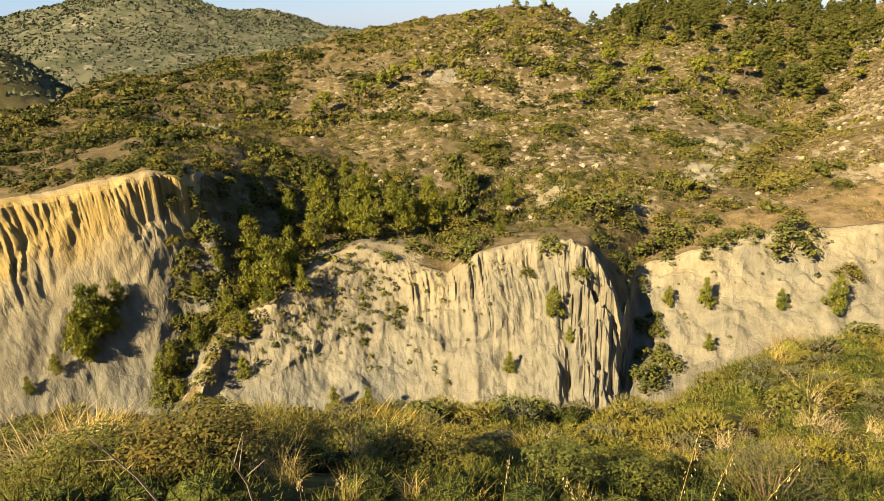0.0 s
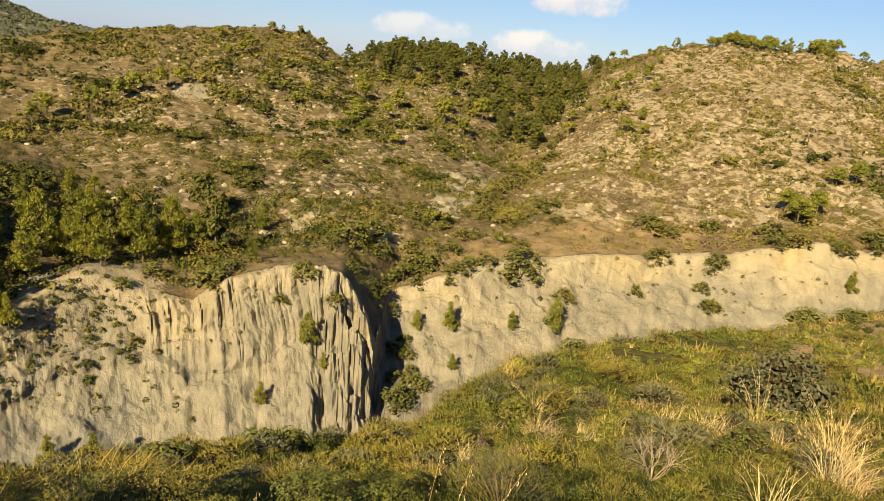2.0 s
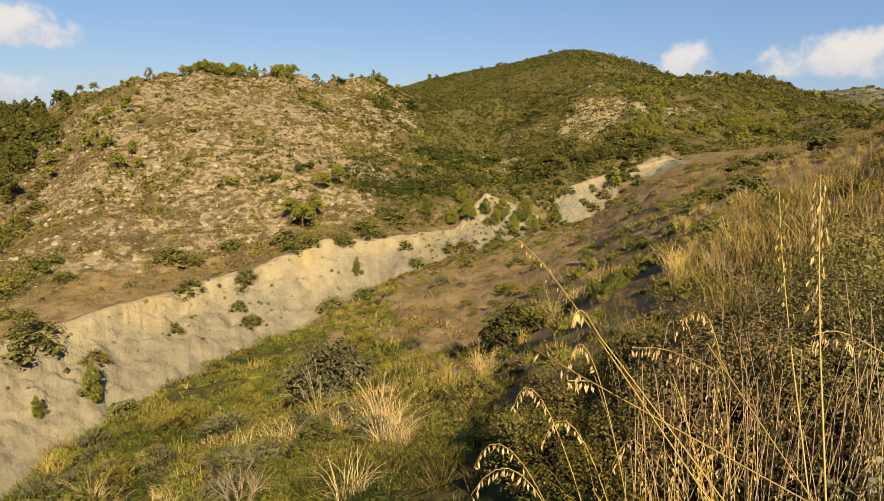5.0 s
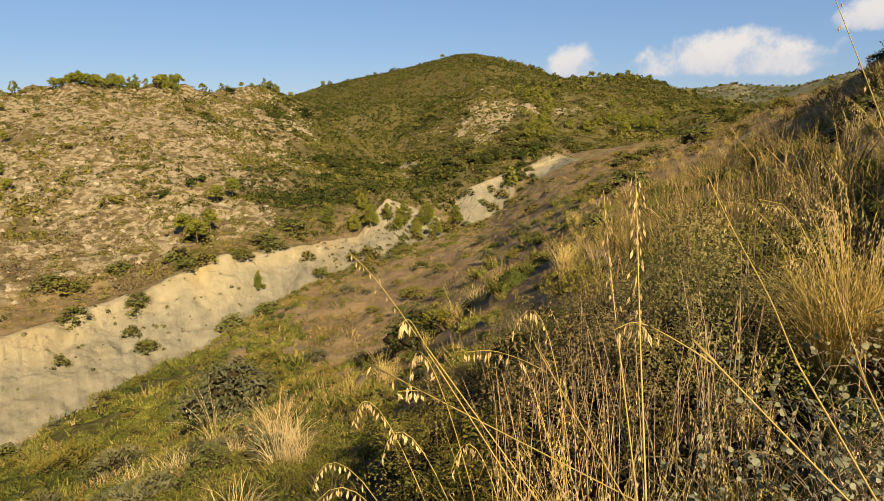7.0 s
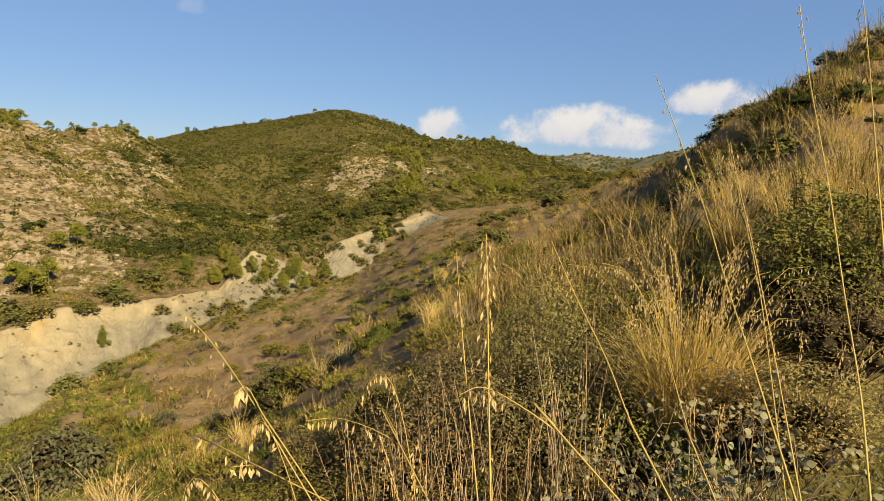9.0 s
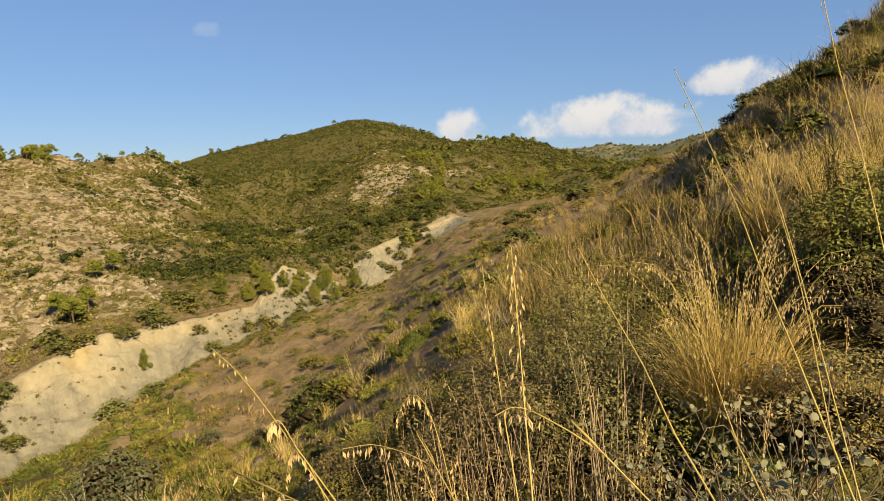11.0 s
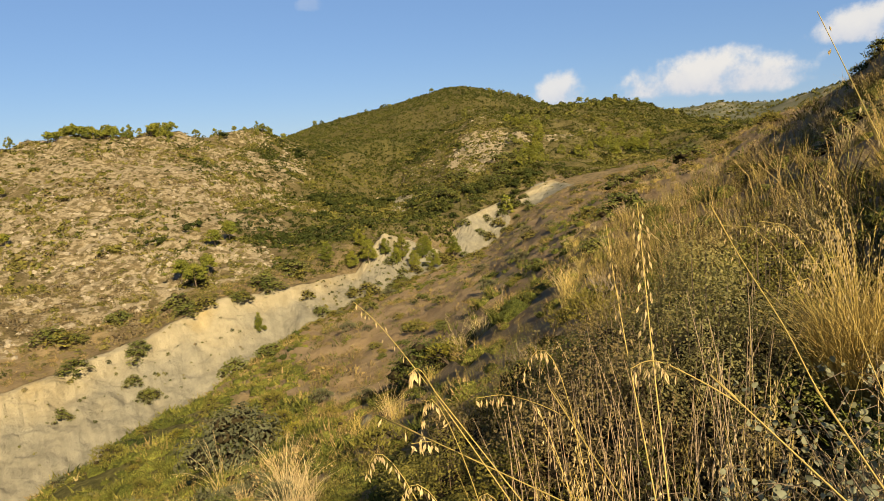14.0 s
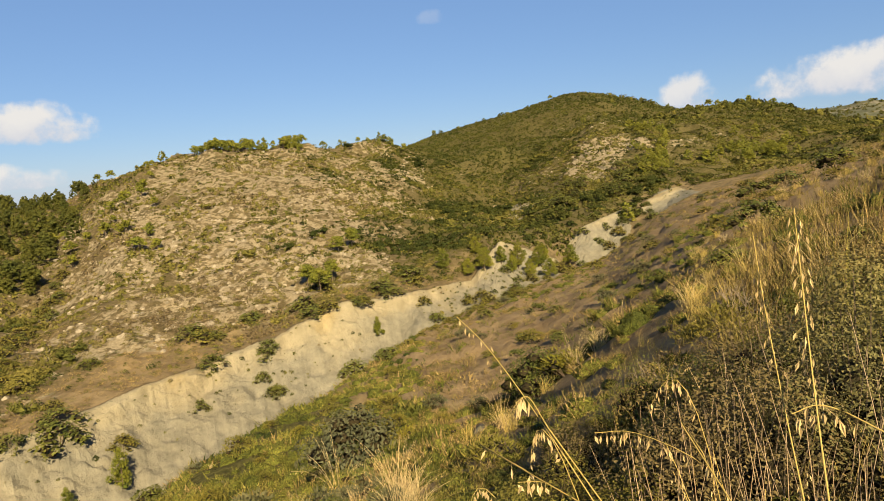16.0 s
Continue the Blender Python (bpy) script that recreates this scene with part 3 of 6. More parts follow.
THICKET_LEAF = leaf_material("thicket_leaves", (0.075, 0.085, 0.028), (0.34, 0.30, 0.12), 0.6, 0.9, 0.12)
DRY_STEM = leaf_material("dry_stems", (0.27, 0.205, 0.135), (0.60, 0.47, 0.31), 0.7, 0.8)
RUSSET_LEAF = leaf_material("green_and_russet_leaves", (0.055, 0.075, 0.016), (0.21, 0.165, 0.045), 0.6, 1.2, 0.08)
# near-black, for added hearts: the shade inside shrubs put into a colour
HEART = leaf_material("heart_shade", (0.03, 0.026, 0.014), (0.055, 0.046, 0.024), 0.9, 0.8)
TWIG = leaf_material("twigs", (0.10, 0.075, 0.05), (0.24, 0.19, 0.13), 0.8, 0.8)


def bark_material():
    n = Nodes("pine_bark", 0.9)
    g = n.noise(6.0, 5, 0.6, (1, 1, 0.25))
    n.colour(n.mix(n.ramp(g, 0.35, 0.65), (0.07, 0.05, 0.035), (0.22, 0.17, 0.125)))
    return n.bump(g, 0.8, 0.05).m


def tinted_material(name, stops, rough=0.8, mottle=0.0):
    """Leaves whose colour goes by each bush's own tint."""
    n = Nodes(name, rough)
    r = n.t.nodes.new("ShaderNodeValToRGB")
    r.color_ramp.elements.remove(r.color_ramp.elements[0])
    r.color_ramp.elements[0].position, r.color_ramp.elements[0].color = stops[0][0], (*stops[0][1], 1)
    for p, c in stops[1:]:
        r.color_ramp.elements.new(p).color = (*c, 1)
    n.put(r.inputs[0], n.attr("tint"))
    shade = n.math("ADD", 0.72, n.math("MULTIPLY", n.geo.outputs["Random Per Island"], 0.56))
    cc = n.t.nodes.new("ShaderNodeVectorMath")
    cc.operation = "SCALE"
    n.put(cc.inputs[0], r.outputs[0])
    if mottle:
        speck = n.noise(mottle, 3, 0.65)
        shade = n.math("MULTIPLY", shade, n.ramp(speck, 0.32, 0.68, 0.4, 1.5))
        n.bump(speck, 1.0, 0.06)
    n.put(cc.inputs["Scale"], shade)
    n.colour(cc.outputs[0])
    return n.m


# darker copy of PINE_LEAF, with shade put into the green
SHADED_PINE = leaf_material("shaded_pine_needles", (0.026, 0.042, 0.012), (0.135, 0.145, 0.03), 0.6, 0.2, 0.05)
BARK = bark_material()
SCRUB = tinted_material("scrub_leaves", [(0.0, (0.035, 0.046, 0.010)), (0.3, (0.08, 0.085, 0.018)), (0.55, (0.14, 0.135, 0.028)), (0.78, (0.20, 0.175, 0.04)), (1.0, (0.19, 0.145, 0.075))])
# leaf colours muted to carry the haze of distance
HAZED_LEAF = tinted_material("hazed_wood_leaves", [(0.0, (0.085, 0.10, 0.055)), (0.5, (0.12, 0.133, 0.075)), (1.0, (0.17, 0.175, 0.10))])
HERB = tinted_material("herb_leaves", [(0.0, (0.05, 0.065, 0.016)), (0.3, (0.128, 0.138, 0.025)), (0.55, (0.20, 0.193, 0.039)), (0.75, (0.27, 0.24, 0.055)), (0.9, (0.28, 0.20, 0.076)), (1.0, (0.45, 0.33, 0.14))], 0.85, 22.0)


def stone_material():
    n = Nodes("pale_stone", 0.9)
    g = n.noise(1.2, 5, 0.65)
    n.colour(n.mix(n.ramp(g, 0.3, 0.7), (0.27, 0.23, 0.16), (0.48, 0.415, 0.30)))
    return n.bump(g, 0.6, 0.1).m


STONE = stone_material()
rng = np.random.default_rng(7)


def tri_mesh(name, v, f, mat, tint=None, smooth=False):
    """A mesh from arrays of vertices and of triangles or quads."""
    v, f = np.asarray(v, np.float32), np.asarray(f, np.int32)
    k = f.shape[1]
    me = bpy.data.meshes.new(name)
    me.vertices.add(len(v))
    me.vertices.foreach_set("co", v.ravel())
    me.loops.add(f.size)
    me.loops.foreach_set("vertex_index", f.ravel())
    me.polygons.add(len(f))
    me.polygons.foreach_set("loop_start", np.arange(0, f.size, k, dtype=np.int32))
    if smooth:
        me.polygons.foreach_set("use_smooth", np.ones(len(f), dtype=bool))
    me.update(calc_edges=True)
    if tint is not None:
        me.attributes.new("tint", "FLOAT", "POINT").data.foreach_set("value", np.asarray(tint, np.float32))
    me.materials.append(mat)
    return me


def unit(a):
    return a / np.maximum(np.linalg.norm(a, axis=-1, keepdims=True), 1e-9)


def leaves(pos, out, length, width, r, droop=0.0):
    """One pointed leaf, a triangle, at each place, facing about outwards."""
    n = len(pos)
    nrm = unit(out + 0.42 * r.normal(size=(n, 3)))
    a = unit(np.cross(nrm, r.normal(size=(n, 3))))
    b = np.cross(nrm, a)
    ln = (length * r.uniform(0.6, 1.3, n))[:, None]
    wd = (width * r.uniform(0.6, 1.3, n))[:, None]
    v = np.stack([pos - a * wd - b * ln * 0.5, pos + a * wd - b * ln * 0.5, pos + b * ln * 0.7 - np.array([0, 0, droop]) * ln], 1)
    return v.reshape(-1, 3), np.arange(3 * n).reshape(-1, 3)


def lobe_leaves(lobes, per, length, width, r, flat=0.75):
    """Leaves over a set of lobes, rows of x, y, z, radius."""
    lobes = np.asarray(lobes, float)
    w = lobes[:, 3] ** 2
    pick = r.choice(len(lobes), per * len(lobes), p=w / w.sum())
    d = unit(r.normal(size=(len(pick), 3)))
    d[:, 2] = np.where(d[:, 2] < -0.35, -d[:, 2], d[:, 2])
    rad = lobes[pick, 3] * r.uniform(0.62, 1.06, len(pick)) ** 0.7
    pos = lobes[pick, :3] + d * rad[:, None] * np.array([1, 1, flat])
    return leaves(pos, d + np.array([0, 0, 0.25]), length, width, r)


def tube(path, radii, sides=6):
    """A tapered tube along a path."""
    path, vs, fs = np.asarray(path, float), [], []
    for i, p in enumerate(path):
        t = unit(path[min(i + 1, len(path) - 1)] - path[max(i - 1, 0)])
        a = unit(np.cross(t, (0.31, 0.9, 0.2)))
        b = np.cross(t, a)
        ang = np.arange(sides) * 2 * math.pi / sides
        vs.append(p + radii[i] * (np.cos(ang)[:, None] * a + np.sin(ang)[:, None] * b))
        if i:
            for s in range(sides):
                u = (s + 1) % sides
                fs.append(((i - 1) * sides + s, (i - 1) * sides + u, i * sides + u, i * sides + s))
    return np.vstack(vs), np.array(fs)


def joined(pieces):
    vs, fs, base = [], [], 0
    for v, f in pieces:
        vs.append(v), fs.append(np.asarray(f) + base)
        base += len(v)
    return np.vstack(vs), np.vstack(fs)


def part(name, me, parent, label=""):
    ob = new(name, me)
    ob.parent = parent
    return tagged(ob, label)


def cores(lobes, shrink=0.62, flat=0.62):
    """An added plain heart for each lobe, hidden among its leaves to keep light out."""
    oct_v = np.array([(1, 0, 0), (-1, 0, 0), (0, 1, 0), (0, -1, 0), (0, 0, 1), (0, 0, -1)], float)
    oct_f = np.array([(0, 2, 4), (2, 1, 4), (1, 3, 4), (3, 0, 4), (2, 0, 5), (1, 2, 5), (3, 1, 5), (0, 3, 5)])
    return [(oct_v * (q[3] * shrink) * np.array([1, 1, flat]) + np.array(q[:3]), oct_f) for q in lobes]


def sprays(pos, out, length, width, r, up=0.6):
    """Fine upright shoots, thin triangles that point outwards and up."""
    n = len(pos)
    axis = unit(out + 0.45 * r.normal(size=(n, 3)) + np.array([0, 0, up]))
    a = unit(np.cross(axis, r.normal(size=(n, 3))))
    ln = (length * r.uniform(0.5, 1.3, n))[:, None]
    wd = (width * r.uniform(0.6, 1.3, n))[:, None]
    v = np.stack([pos - a * wd, pos + a * wd, pos + axis * ln], 1)
    return v.reshape(-1, 3), np.arange(3 * n).reshape(-1, 3)


def lobe_sprays(lobes, per, length, width, r, flat=0.75):
    lobes = np.asarray(lobes, float)
    w = lobes[:, 3] ** 2
    pick = r.choice(len(lobes), per * len(lobes), p=w / w.sum())
    d = unit(r.normal(size=(len(pick), 3)))
    d[:, 2] = np.where(d[:, 2] < -0.2, -d[:, 2], d[:, 2])
    rad = lobes[pick, 3] * r.uniform(0.5, 1.0, len(pick)) ** 0.7
    pos = lobes[pick, :3] + d * rad[:, None] * np.array([1, 1, flat])
    return sprays(pos, d, length, width, r)


def pine_meshes(seed, style, mat, per=52, leaf=0.05):
    """Trunk and crown of a pine one metre high."""
    r = np.random.default_rng(seed)
    lobes, limbs = [], []
    bend = r.normal(size=2) * 0.04
    trunk_path = [(bend[0] * t * t * 2, bend[1] * t * t * 2, t * 0.95 - 0.06) for t in np.linspace(0, 1, 6)]
    n = {"young": 32, "tall": 34, "spread": 24}[style] if per > 40 else 21
    for i in range(n):
        u = (i + 0.5) / n
        if style == "young":
            h, reach, rad = 0.08 + 0.86 * u, 0.27 * (1 - u) ** 0.7 + 0.02, 0.125 - 0.06 * u
        elif style == "tall":
            h, reach, rad = 0.16 + 0.76 * u, 0.22 * math.sin(math.pi * (0.28 + 0.68 * u)) + 0.015, 0.108 - 0.04 * u
        else:
            h, reach, rad = 0.42 + 0.46 * u, 0.46 * (1 - u * 0.72) * r.uniform(0.5, 1.1), 0.15
        a = i * 2.4 + r.normal() * 0.5
        reach *= r.uniform(0.45, 1.35)
        x, y = reach * math.cos(a) + bend[0] * h, reach * math.sin(a) + bend[1] * h
        lobes.append((x, y, h + r.normal() * 0.02, rad * r.uniform(0.75, 1.25)))
        if i % 3 == 0 and per > 40:
            limbs.append(tube([(bend[0] * h, bend[1] * h, h - 0.10), (x * 0.55, y * 0.55, h - 0.05), (x, y, h)], (0.013, 0.009, 0.004), 4))
    v, f = joined([tube(trunk_path, np.linspace(0.028, 0.006, 6), 7)] + limbs)
    trunk = tri_mesh("trunk", v, f, BARK, smooth=True)
    if per > 40 and style != "spread":
        needles = lobe_sprays(lobes, per, leaf * 1.7, leaf * 0.2, r, 0.95)
    else:
        needles = lobe_leaves(lobes, per, leaf, leaf * 0.36, r, 0.7 if style == "spread" else 1.0)
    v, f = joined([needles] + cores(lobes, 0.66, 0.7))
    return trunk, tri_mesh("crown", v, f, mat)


PINES = {s: [pine_meshes(10 * k + q, s, PINE_LEAF, 95, 0.04) for q in range(3)] for k, s in enumerate(("young", "tall", "spread"))}
PINES["dark"] = [pine_meshes(40 + q, "tall", SHADED_PINE, 28, 0.08) for q in range(3)] + [pine_meshes(50, "spread", SHADED_PINE, 24, 0.078)]


PINES["far tall"] = [pine_meshes(60 + q, "tall", PINE_LEAF, 26, 0.08) for q in range(3)]
PINES["far spread"] = [pine_meshes(70 + q, "spread", PINE_LEAF, 22, 0.08) for q in range(3)]


def pine(bearing, r, height, style, group, label, wide=1.0):
    p = spot(bearing, r)
    top = new("pine_tree")
    style = "far " + style if r > 180 and style in ("tall", "spread") else style
    trunk, crown = PINES[style][int(rng.integers(len(PINES[style])))]
    part("trunk", trunk, top)
    part("crown", crown, top)
    top.matrix_world = Matrix.Translation(p) @ Matrix.Rotation(rng.uniform(0, 6.28), 4, "Z") @ Matrix.Diagonal((height * wide, height * wide, height, 1))
    return tagged(top, label, "pine", group)


CLIFF_PINES = [(-33.4, 75.2, 6.4), (-32.5, 75.6, 8.6), (-31.5, 75.6, 7.8), (-33.0, 74.6, 5.0), (-30.7, 75.6, 5.2), (-29.8, 76.6, 4.2), (-35.4, 74.6, 3.0), (-37.6, 74.2, 2.6), (-27.7, 71.2, 5.6), (-26.6, 72.6, 4.2), (-24.0, 73.6, 5.0), (-21.2, 74.4, 5.0), (-19.0, 76.4, 6.4), (-14.2, 73.6, 4.4), (-9.0, 60.6, 4.6), (-20.6, 68.1, 3.6), (-12.4, 62.5, 3.6), (9.9, 71.1, 4.8), (5.7, 66.1, 3.3), (11.6, 69.0, 2.4),
               (20.4, 85.1, 3.5), (23.5, 85.9, 5.2), (29.5, 88.9, 3.6), (33.5, 91.0, 6.4), (24.2, 79.8, 3.0), (56.0, 123.7, 4.5), (-26.5, 69, 2.6)]
for b, r, h in CLIFF_PINES:
    pine(b, r, h * 0.86, "young", "pines on the marl cliffs", "young bushy green pine rooted in a bare marl cliff", 0.78)
GULLY_PINES = [(-16.7, 78, 10.0), (-18.2, 84.7, 8.7), (-15.0, 80, 8.8), (-12.7, 84, 6.1), (-19.9, 76, 4.3), (-17.5, 76, 3.9), (-7.4, 84, 6.8), (-4.2, 85, 7.8), (-1.8, 87.8, 9.0), (-5.1, 95.3, 7.1),
               (0.2, 94.5, 5.3), (4.7, 83, 3.7), (5.7, 100.7, 5.6), (2.3, 107.3, 4.4), (-12.4, 97.0, 5.4), (-10.5, 89, 4.9), (-9.6, 95.5, 4.4), (-23.3, 82, 4.5), (-21.3, 83, 3.8), (-14.5, 92.5, 6.0)]
for b, r, h in GULLY_PINES:
    pine(b, r - 5 * min(1, max(0, (-b - 13) / 6)), h * (0.92 if b > -13 else 0.76), "tall", "pines in the gully", "tall dark green pine in the wooded gully above the cliff", 0.8)
SLOPE_PINES = [(14.2, 219.7, 5.8), (17.0, 207.6, 7.2), (21.2, 207.0, 8.0), (24.5, 221.4, 8.8), (23.0, 199.4, 6.2), (18.7, 187.8, 5.0), (-4.3, 192, 6), (-7.4, 182, 6), (-10.4, 177, 6), (-2.4, 194, 6.5),
               (-0.9, 197, 5), (-5.4, 189, 6), (-11.4, 169, 5), (53.2, 168.3, 5.2), (54.4, 171.7, 5.4), (51.3, 144.4, 6), (50.2, 150.5, 6), (52.4, 152.1, 5.5), (13.7, 217.7, 5.8), (21.3, 218.6, 6)]
for i in range(10):
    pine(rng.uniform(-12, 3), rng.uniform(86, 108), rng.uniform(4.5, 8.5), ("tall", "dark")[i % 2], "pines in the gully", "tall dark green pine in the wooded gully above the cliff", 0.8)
for b, r, h in SLOPE_PINES:
    pine(b, r, h, "spread", "pines on the far slope", "broad yellow-green pine standing alone on a scrubby slope", 1.0)
for i in range(120):
    b = rng.uniform(1, 20) if i < 70 else rng.uniform(30.5, 39)
    r = rng.uniform(168, 262) if i < 70 else rng.uniform(188, 285)
    if vnoise(np.array([b / 2.2]), np.array([r / 16]), np.array([3.0]))[0] > -0.15:
        pine(b, r, rng.uniform(2.6, 5.2), "spread", "pines on the far slope", "broad yellow-green pine standing alone on a scrubby slope", 1.15)
BADLAND_PINES = [(62.5, 150.2, 5.0), (66.1, 152.3, 5.6), (69.2, 160.6, 6.0), (71.0, 165.6, 5.5), (72.0, 158.0, 5.0), (64.6, 151.2, 4.4), (68.7, 156.3, 4.2), (73.8, 171.5, 5.6), (78.9, 203.1, 6.5),
                 (67.7, 155.4, 4.5), (70.2, 158, 4.6), (71.4, 170, 5), (65.4, 160, 4.6)]
for b, r, h in BADLAND_PINES:
    pine(b, r, h, "tall", "pines among the badlands", "slim green pine between pale marl spurs", 1.1)
# woods: on the shaded hollow between the two hills, and along the skylines
for i in range(95):
    b = rng.choice([rng.uniform(42, 51), rng.uniform(31, 40), rng.uniform(52, 60), rng.uniform(4, 15)], p=[0.62, 0.1, 0.14, 0.14])
    pine(b, np.interp(b, [8, 12, 16, 25, 32, 36, 43, 52, 58, 60], [285, 290, 318, 338, 348, 328, 298, 300, 320, 328]) - rng.uniform(0, 12), rng.uniform(2.5, 5.5), ("spread", "tall")[i % 3 == 0], "pines along the skyline", "small pine standing on the hill's crest against the sky", 1.1)

for b, r, h in [(38.4, 312, 4.2), (38.8, 312, 3.6), (54.6, 308, 3.0), (55.8, 313, 3.2), (56.6, 317, 3.0), (58.1, 322, 3.0), (62.5, 468, 4.5), (72.8, 460, 4.0), (85.5, 522, 6.5), (86.2, 524, 5.0), (88.5, 538, 6.0), (90.2, 548, 6.0), (96.6, 1198, 13.0)]:
    pine(b, r, h, "spread", "pines along the skyline", "small pine standing on the hill's crest against the sky", 1.1)


def shrub_meshes(seed, mat, tris=620, leaf=0.07, width=0.024, lobes=11, spread=0.55, fine=False):
    """Stems and foliage of a shrub about one metre high and wide."""
    r = np.random.default_rng(seed)
    ls, stems = [], []
    for i in range(lobes):
        a, q = i * 2.4 + r.normal() * 0.4, math.sqrt((i + 0.3) / lobes)
        x, y = spread * 0.8 * q * math.cos(a), spread * 0.8 * q * math.sin(a)
        z = 0.14 + 0.52 * (1 - q * q) * r.uniform(0.7, 1.15)
        ls.append((x, y, z, r.uniform(0.17, 0.28)))
        stems.append(tube([(x * 0.1, y * 0.1, -0.05), (x * 0.6, y * 0.6, z * 0.5), (x, y, z)], (0.014, 0.01, 0.004), 3))
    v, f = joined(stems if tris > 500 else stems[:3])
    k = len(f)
    # hearts added to the stems, coloured as the shade within the shrub
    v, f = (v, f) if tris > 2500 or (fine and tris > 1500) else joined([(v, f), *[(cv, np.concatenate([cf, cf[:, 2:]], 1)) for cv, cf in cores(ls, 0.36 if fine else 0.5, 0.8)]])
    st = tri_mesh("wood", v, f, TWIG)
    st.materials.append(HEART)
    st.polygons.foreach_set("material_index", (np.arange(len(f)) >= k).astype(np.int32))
    v, f = (lobe_sprays if fine else lobe_leaves)(ls, tris // lobes, leaf, width, r, 0.85)
    return st, tri_mesh("foliage", v, f, mat)


SHRUBS = {"dark": [shrub_meshes(100 + q, DARK_LEAF, 640, 0.075, 0.028) for q in range(3)],
          "olive": [shrub_meshes(110 + q, OLIVE_LEAF, 620, 0.13, 0.019, 12, fine=True) for q in range(3)],
          "grey": [shrub_meshes(120 + q, GREY_LEAF, 640, 0.11, 0.02, 12, fine=True) for q in range(2)],
          "lime": [shrub_meshes(130 + q, LIME_LEAF, 560, 0.11, 0.02, 12, fine=True) for q in range(2)],
          "dark far": [shrub_meshes(220 + q, DARK_LEAF, 460, 0.075, 0.03, 14) for q in range(4)],
          "olive far": [shrub_meshes(225 + q, OLIVE_LEAF, 420, 0.085, 0.03, 14) for q in range(3)],
          "lime far": [shrub_meshes(228 + q, LIME_LEAF, 420, 0.085, 0.03, 14) for q in range(2)],
          "dark near": [shrub_meshes(140 + q, DARK_LEAF, 2480, 0.032, 0.0115, 24) for q in range(2)],
          "olive near": [shrub_meshes(150 + q, OLIVE_LEAF, 1800, 0.08, 0.009, 18, fine=True) for q in range(3)],
          "grey near": [shrub_meshes(160 + q, GREY_LEAF, 2480, 0.042, 0.0145, 24) for q in range(2)],
          "lime near": [shrub_meshes(170 + q, LIME_LEAF, 2000, 0.06, 0.008, 18, fine=True) for q in range(2)],
          "dark close": [shrub_meshes(180 + q, DARK_LEAF, 4200, 0.024, 0.009, 26) for q in range(2)],
          "olive close": [shrub_meshes(190 + q, OLIVE_LEAF, 4200, 0.05, 0.003, 28, fine=True) for q in range(2)],
          "grey close": [shrub_meshes(200 + q, GREY_LEAF, 4200, 0.045, 0.003, 28, fine=True) for q in range(2)],
          "lime close": [shrub_meshes(210 + q, LIME_LEAF, 3600, 0.04, 0.004, 26, fine=True) for q in range(2)]}
KINDS = {"dark": "lentisk_shrub", "olive": "heath_shrub", "grey": "juniper_shrub", "lime": "spurge_shrub"}


def shrub(bearing, r, size, kind, group, label, tall=0.8, sink=0.0):
    p = spot(bearing, r)
    sink = max(sink, 0.14 * size * tall) if r > 60 else sink
    top = new(KINDS[kind])
    kind = kind + (" close" if r < 4.2 * size ** 0.5 + 1 else " near" if r < 9 * size else " far" if r > 60 and kind != "grey" else "")
    stems, foliage = SHRUBS[kind][int(rng.integers(len(SHRUBS[kind])))]
    tagged(part("wood", stems, top), kind="stuff")
    part("foliage", foliage, top)
    top.matrix_world = Matrix.Translation(p - Vector((0, 0, sink))) @ Matrix.Rotation(rng.uniform(0, 6.28), 4, "Z") @ Matrix.Diagonal((size, size, size * tall, 1))
    return tagged(top, label, "shrub", group)


RIM_SHRUBS = [(18.8, 92, 6.0), (16.3, 95, 4.3), (20.6, 95.5, 6.2), (22.8, 99.7, 4.6), (29.6, 97, 7.0), (9.5, 76, 4.2), (7.3, 74.6, 2.4), (12.5, 73.4, 2.8), (1.1, 77, 5.0), (2.8, 78, 4.5), (-5.9, 78, 2.6),
              (-3.4, 81, 3.4), (17.6, 86, 3.3), (16.4, 86, 3.4), (24.8, 95, 4.2), (26.5, 96, 3.7), (15.4, 84, 3), (13.8, 84, 3.4), (23.1, 91.3, 2.4), (-8.7, 74.1, 1.8), (-5.1, 73.1, 2), (-9.2, 70.7, 1.8)]
for b, r, s in RIM_SHRUBS:
    shrub(b, r, s * 0.95, "dark", "shrubs along the cliff's rim", "dark green rounded shrub at the rim of a marl cliff", 0.75)
FACE_SHRUBS = [(19.6, 81.0, 2.8), (19.3, 82.8, 2.4), (20.7, 76.2, 3.9), (18.8, 71.5, 4.6), (13.7, 94.5, 6), (15.6, 98.9, 5.5), (-25.3, 74.5, 3), (-26.8, 70.2, 3), (-25.4, 72.7, 2.4), (-27.8, 68.8, 3.3),
               (-28.0, 70.1, 3), (45.5, 110, 3), (46.6, 107.9, 3.4), (40.1, 104.2, 2.9), (46.2, 107.8, 3), (-24.6, 76, 3.2), (-23.8, 79, 3.5), (-22.8, 77, 3), (-22.0, 80, 4), (19.5, 74, 3), (20.2, 78.5, 2.6), (18.7, 77, 2.8), (18.3, 80.5, 3.0)]
for b, r, s in FACE_SHRUBS:
    shrub(b, r, s, "dark", "shrubs on the cliff faces", "dark green shrub clinging to a bare marl face", 0.9)
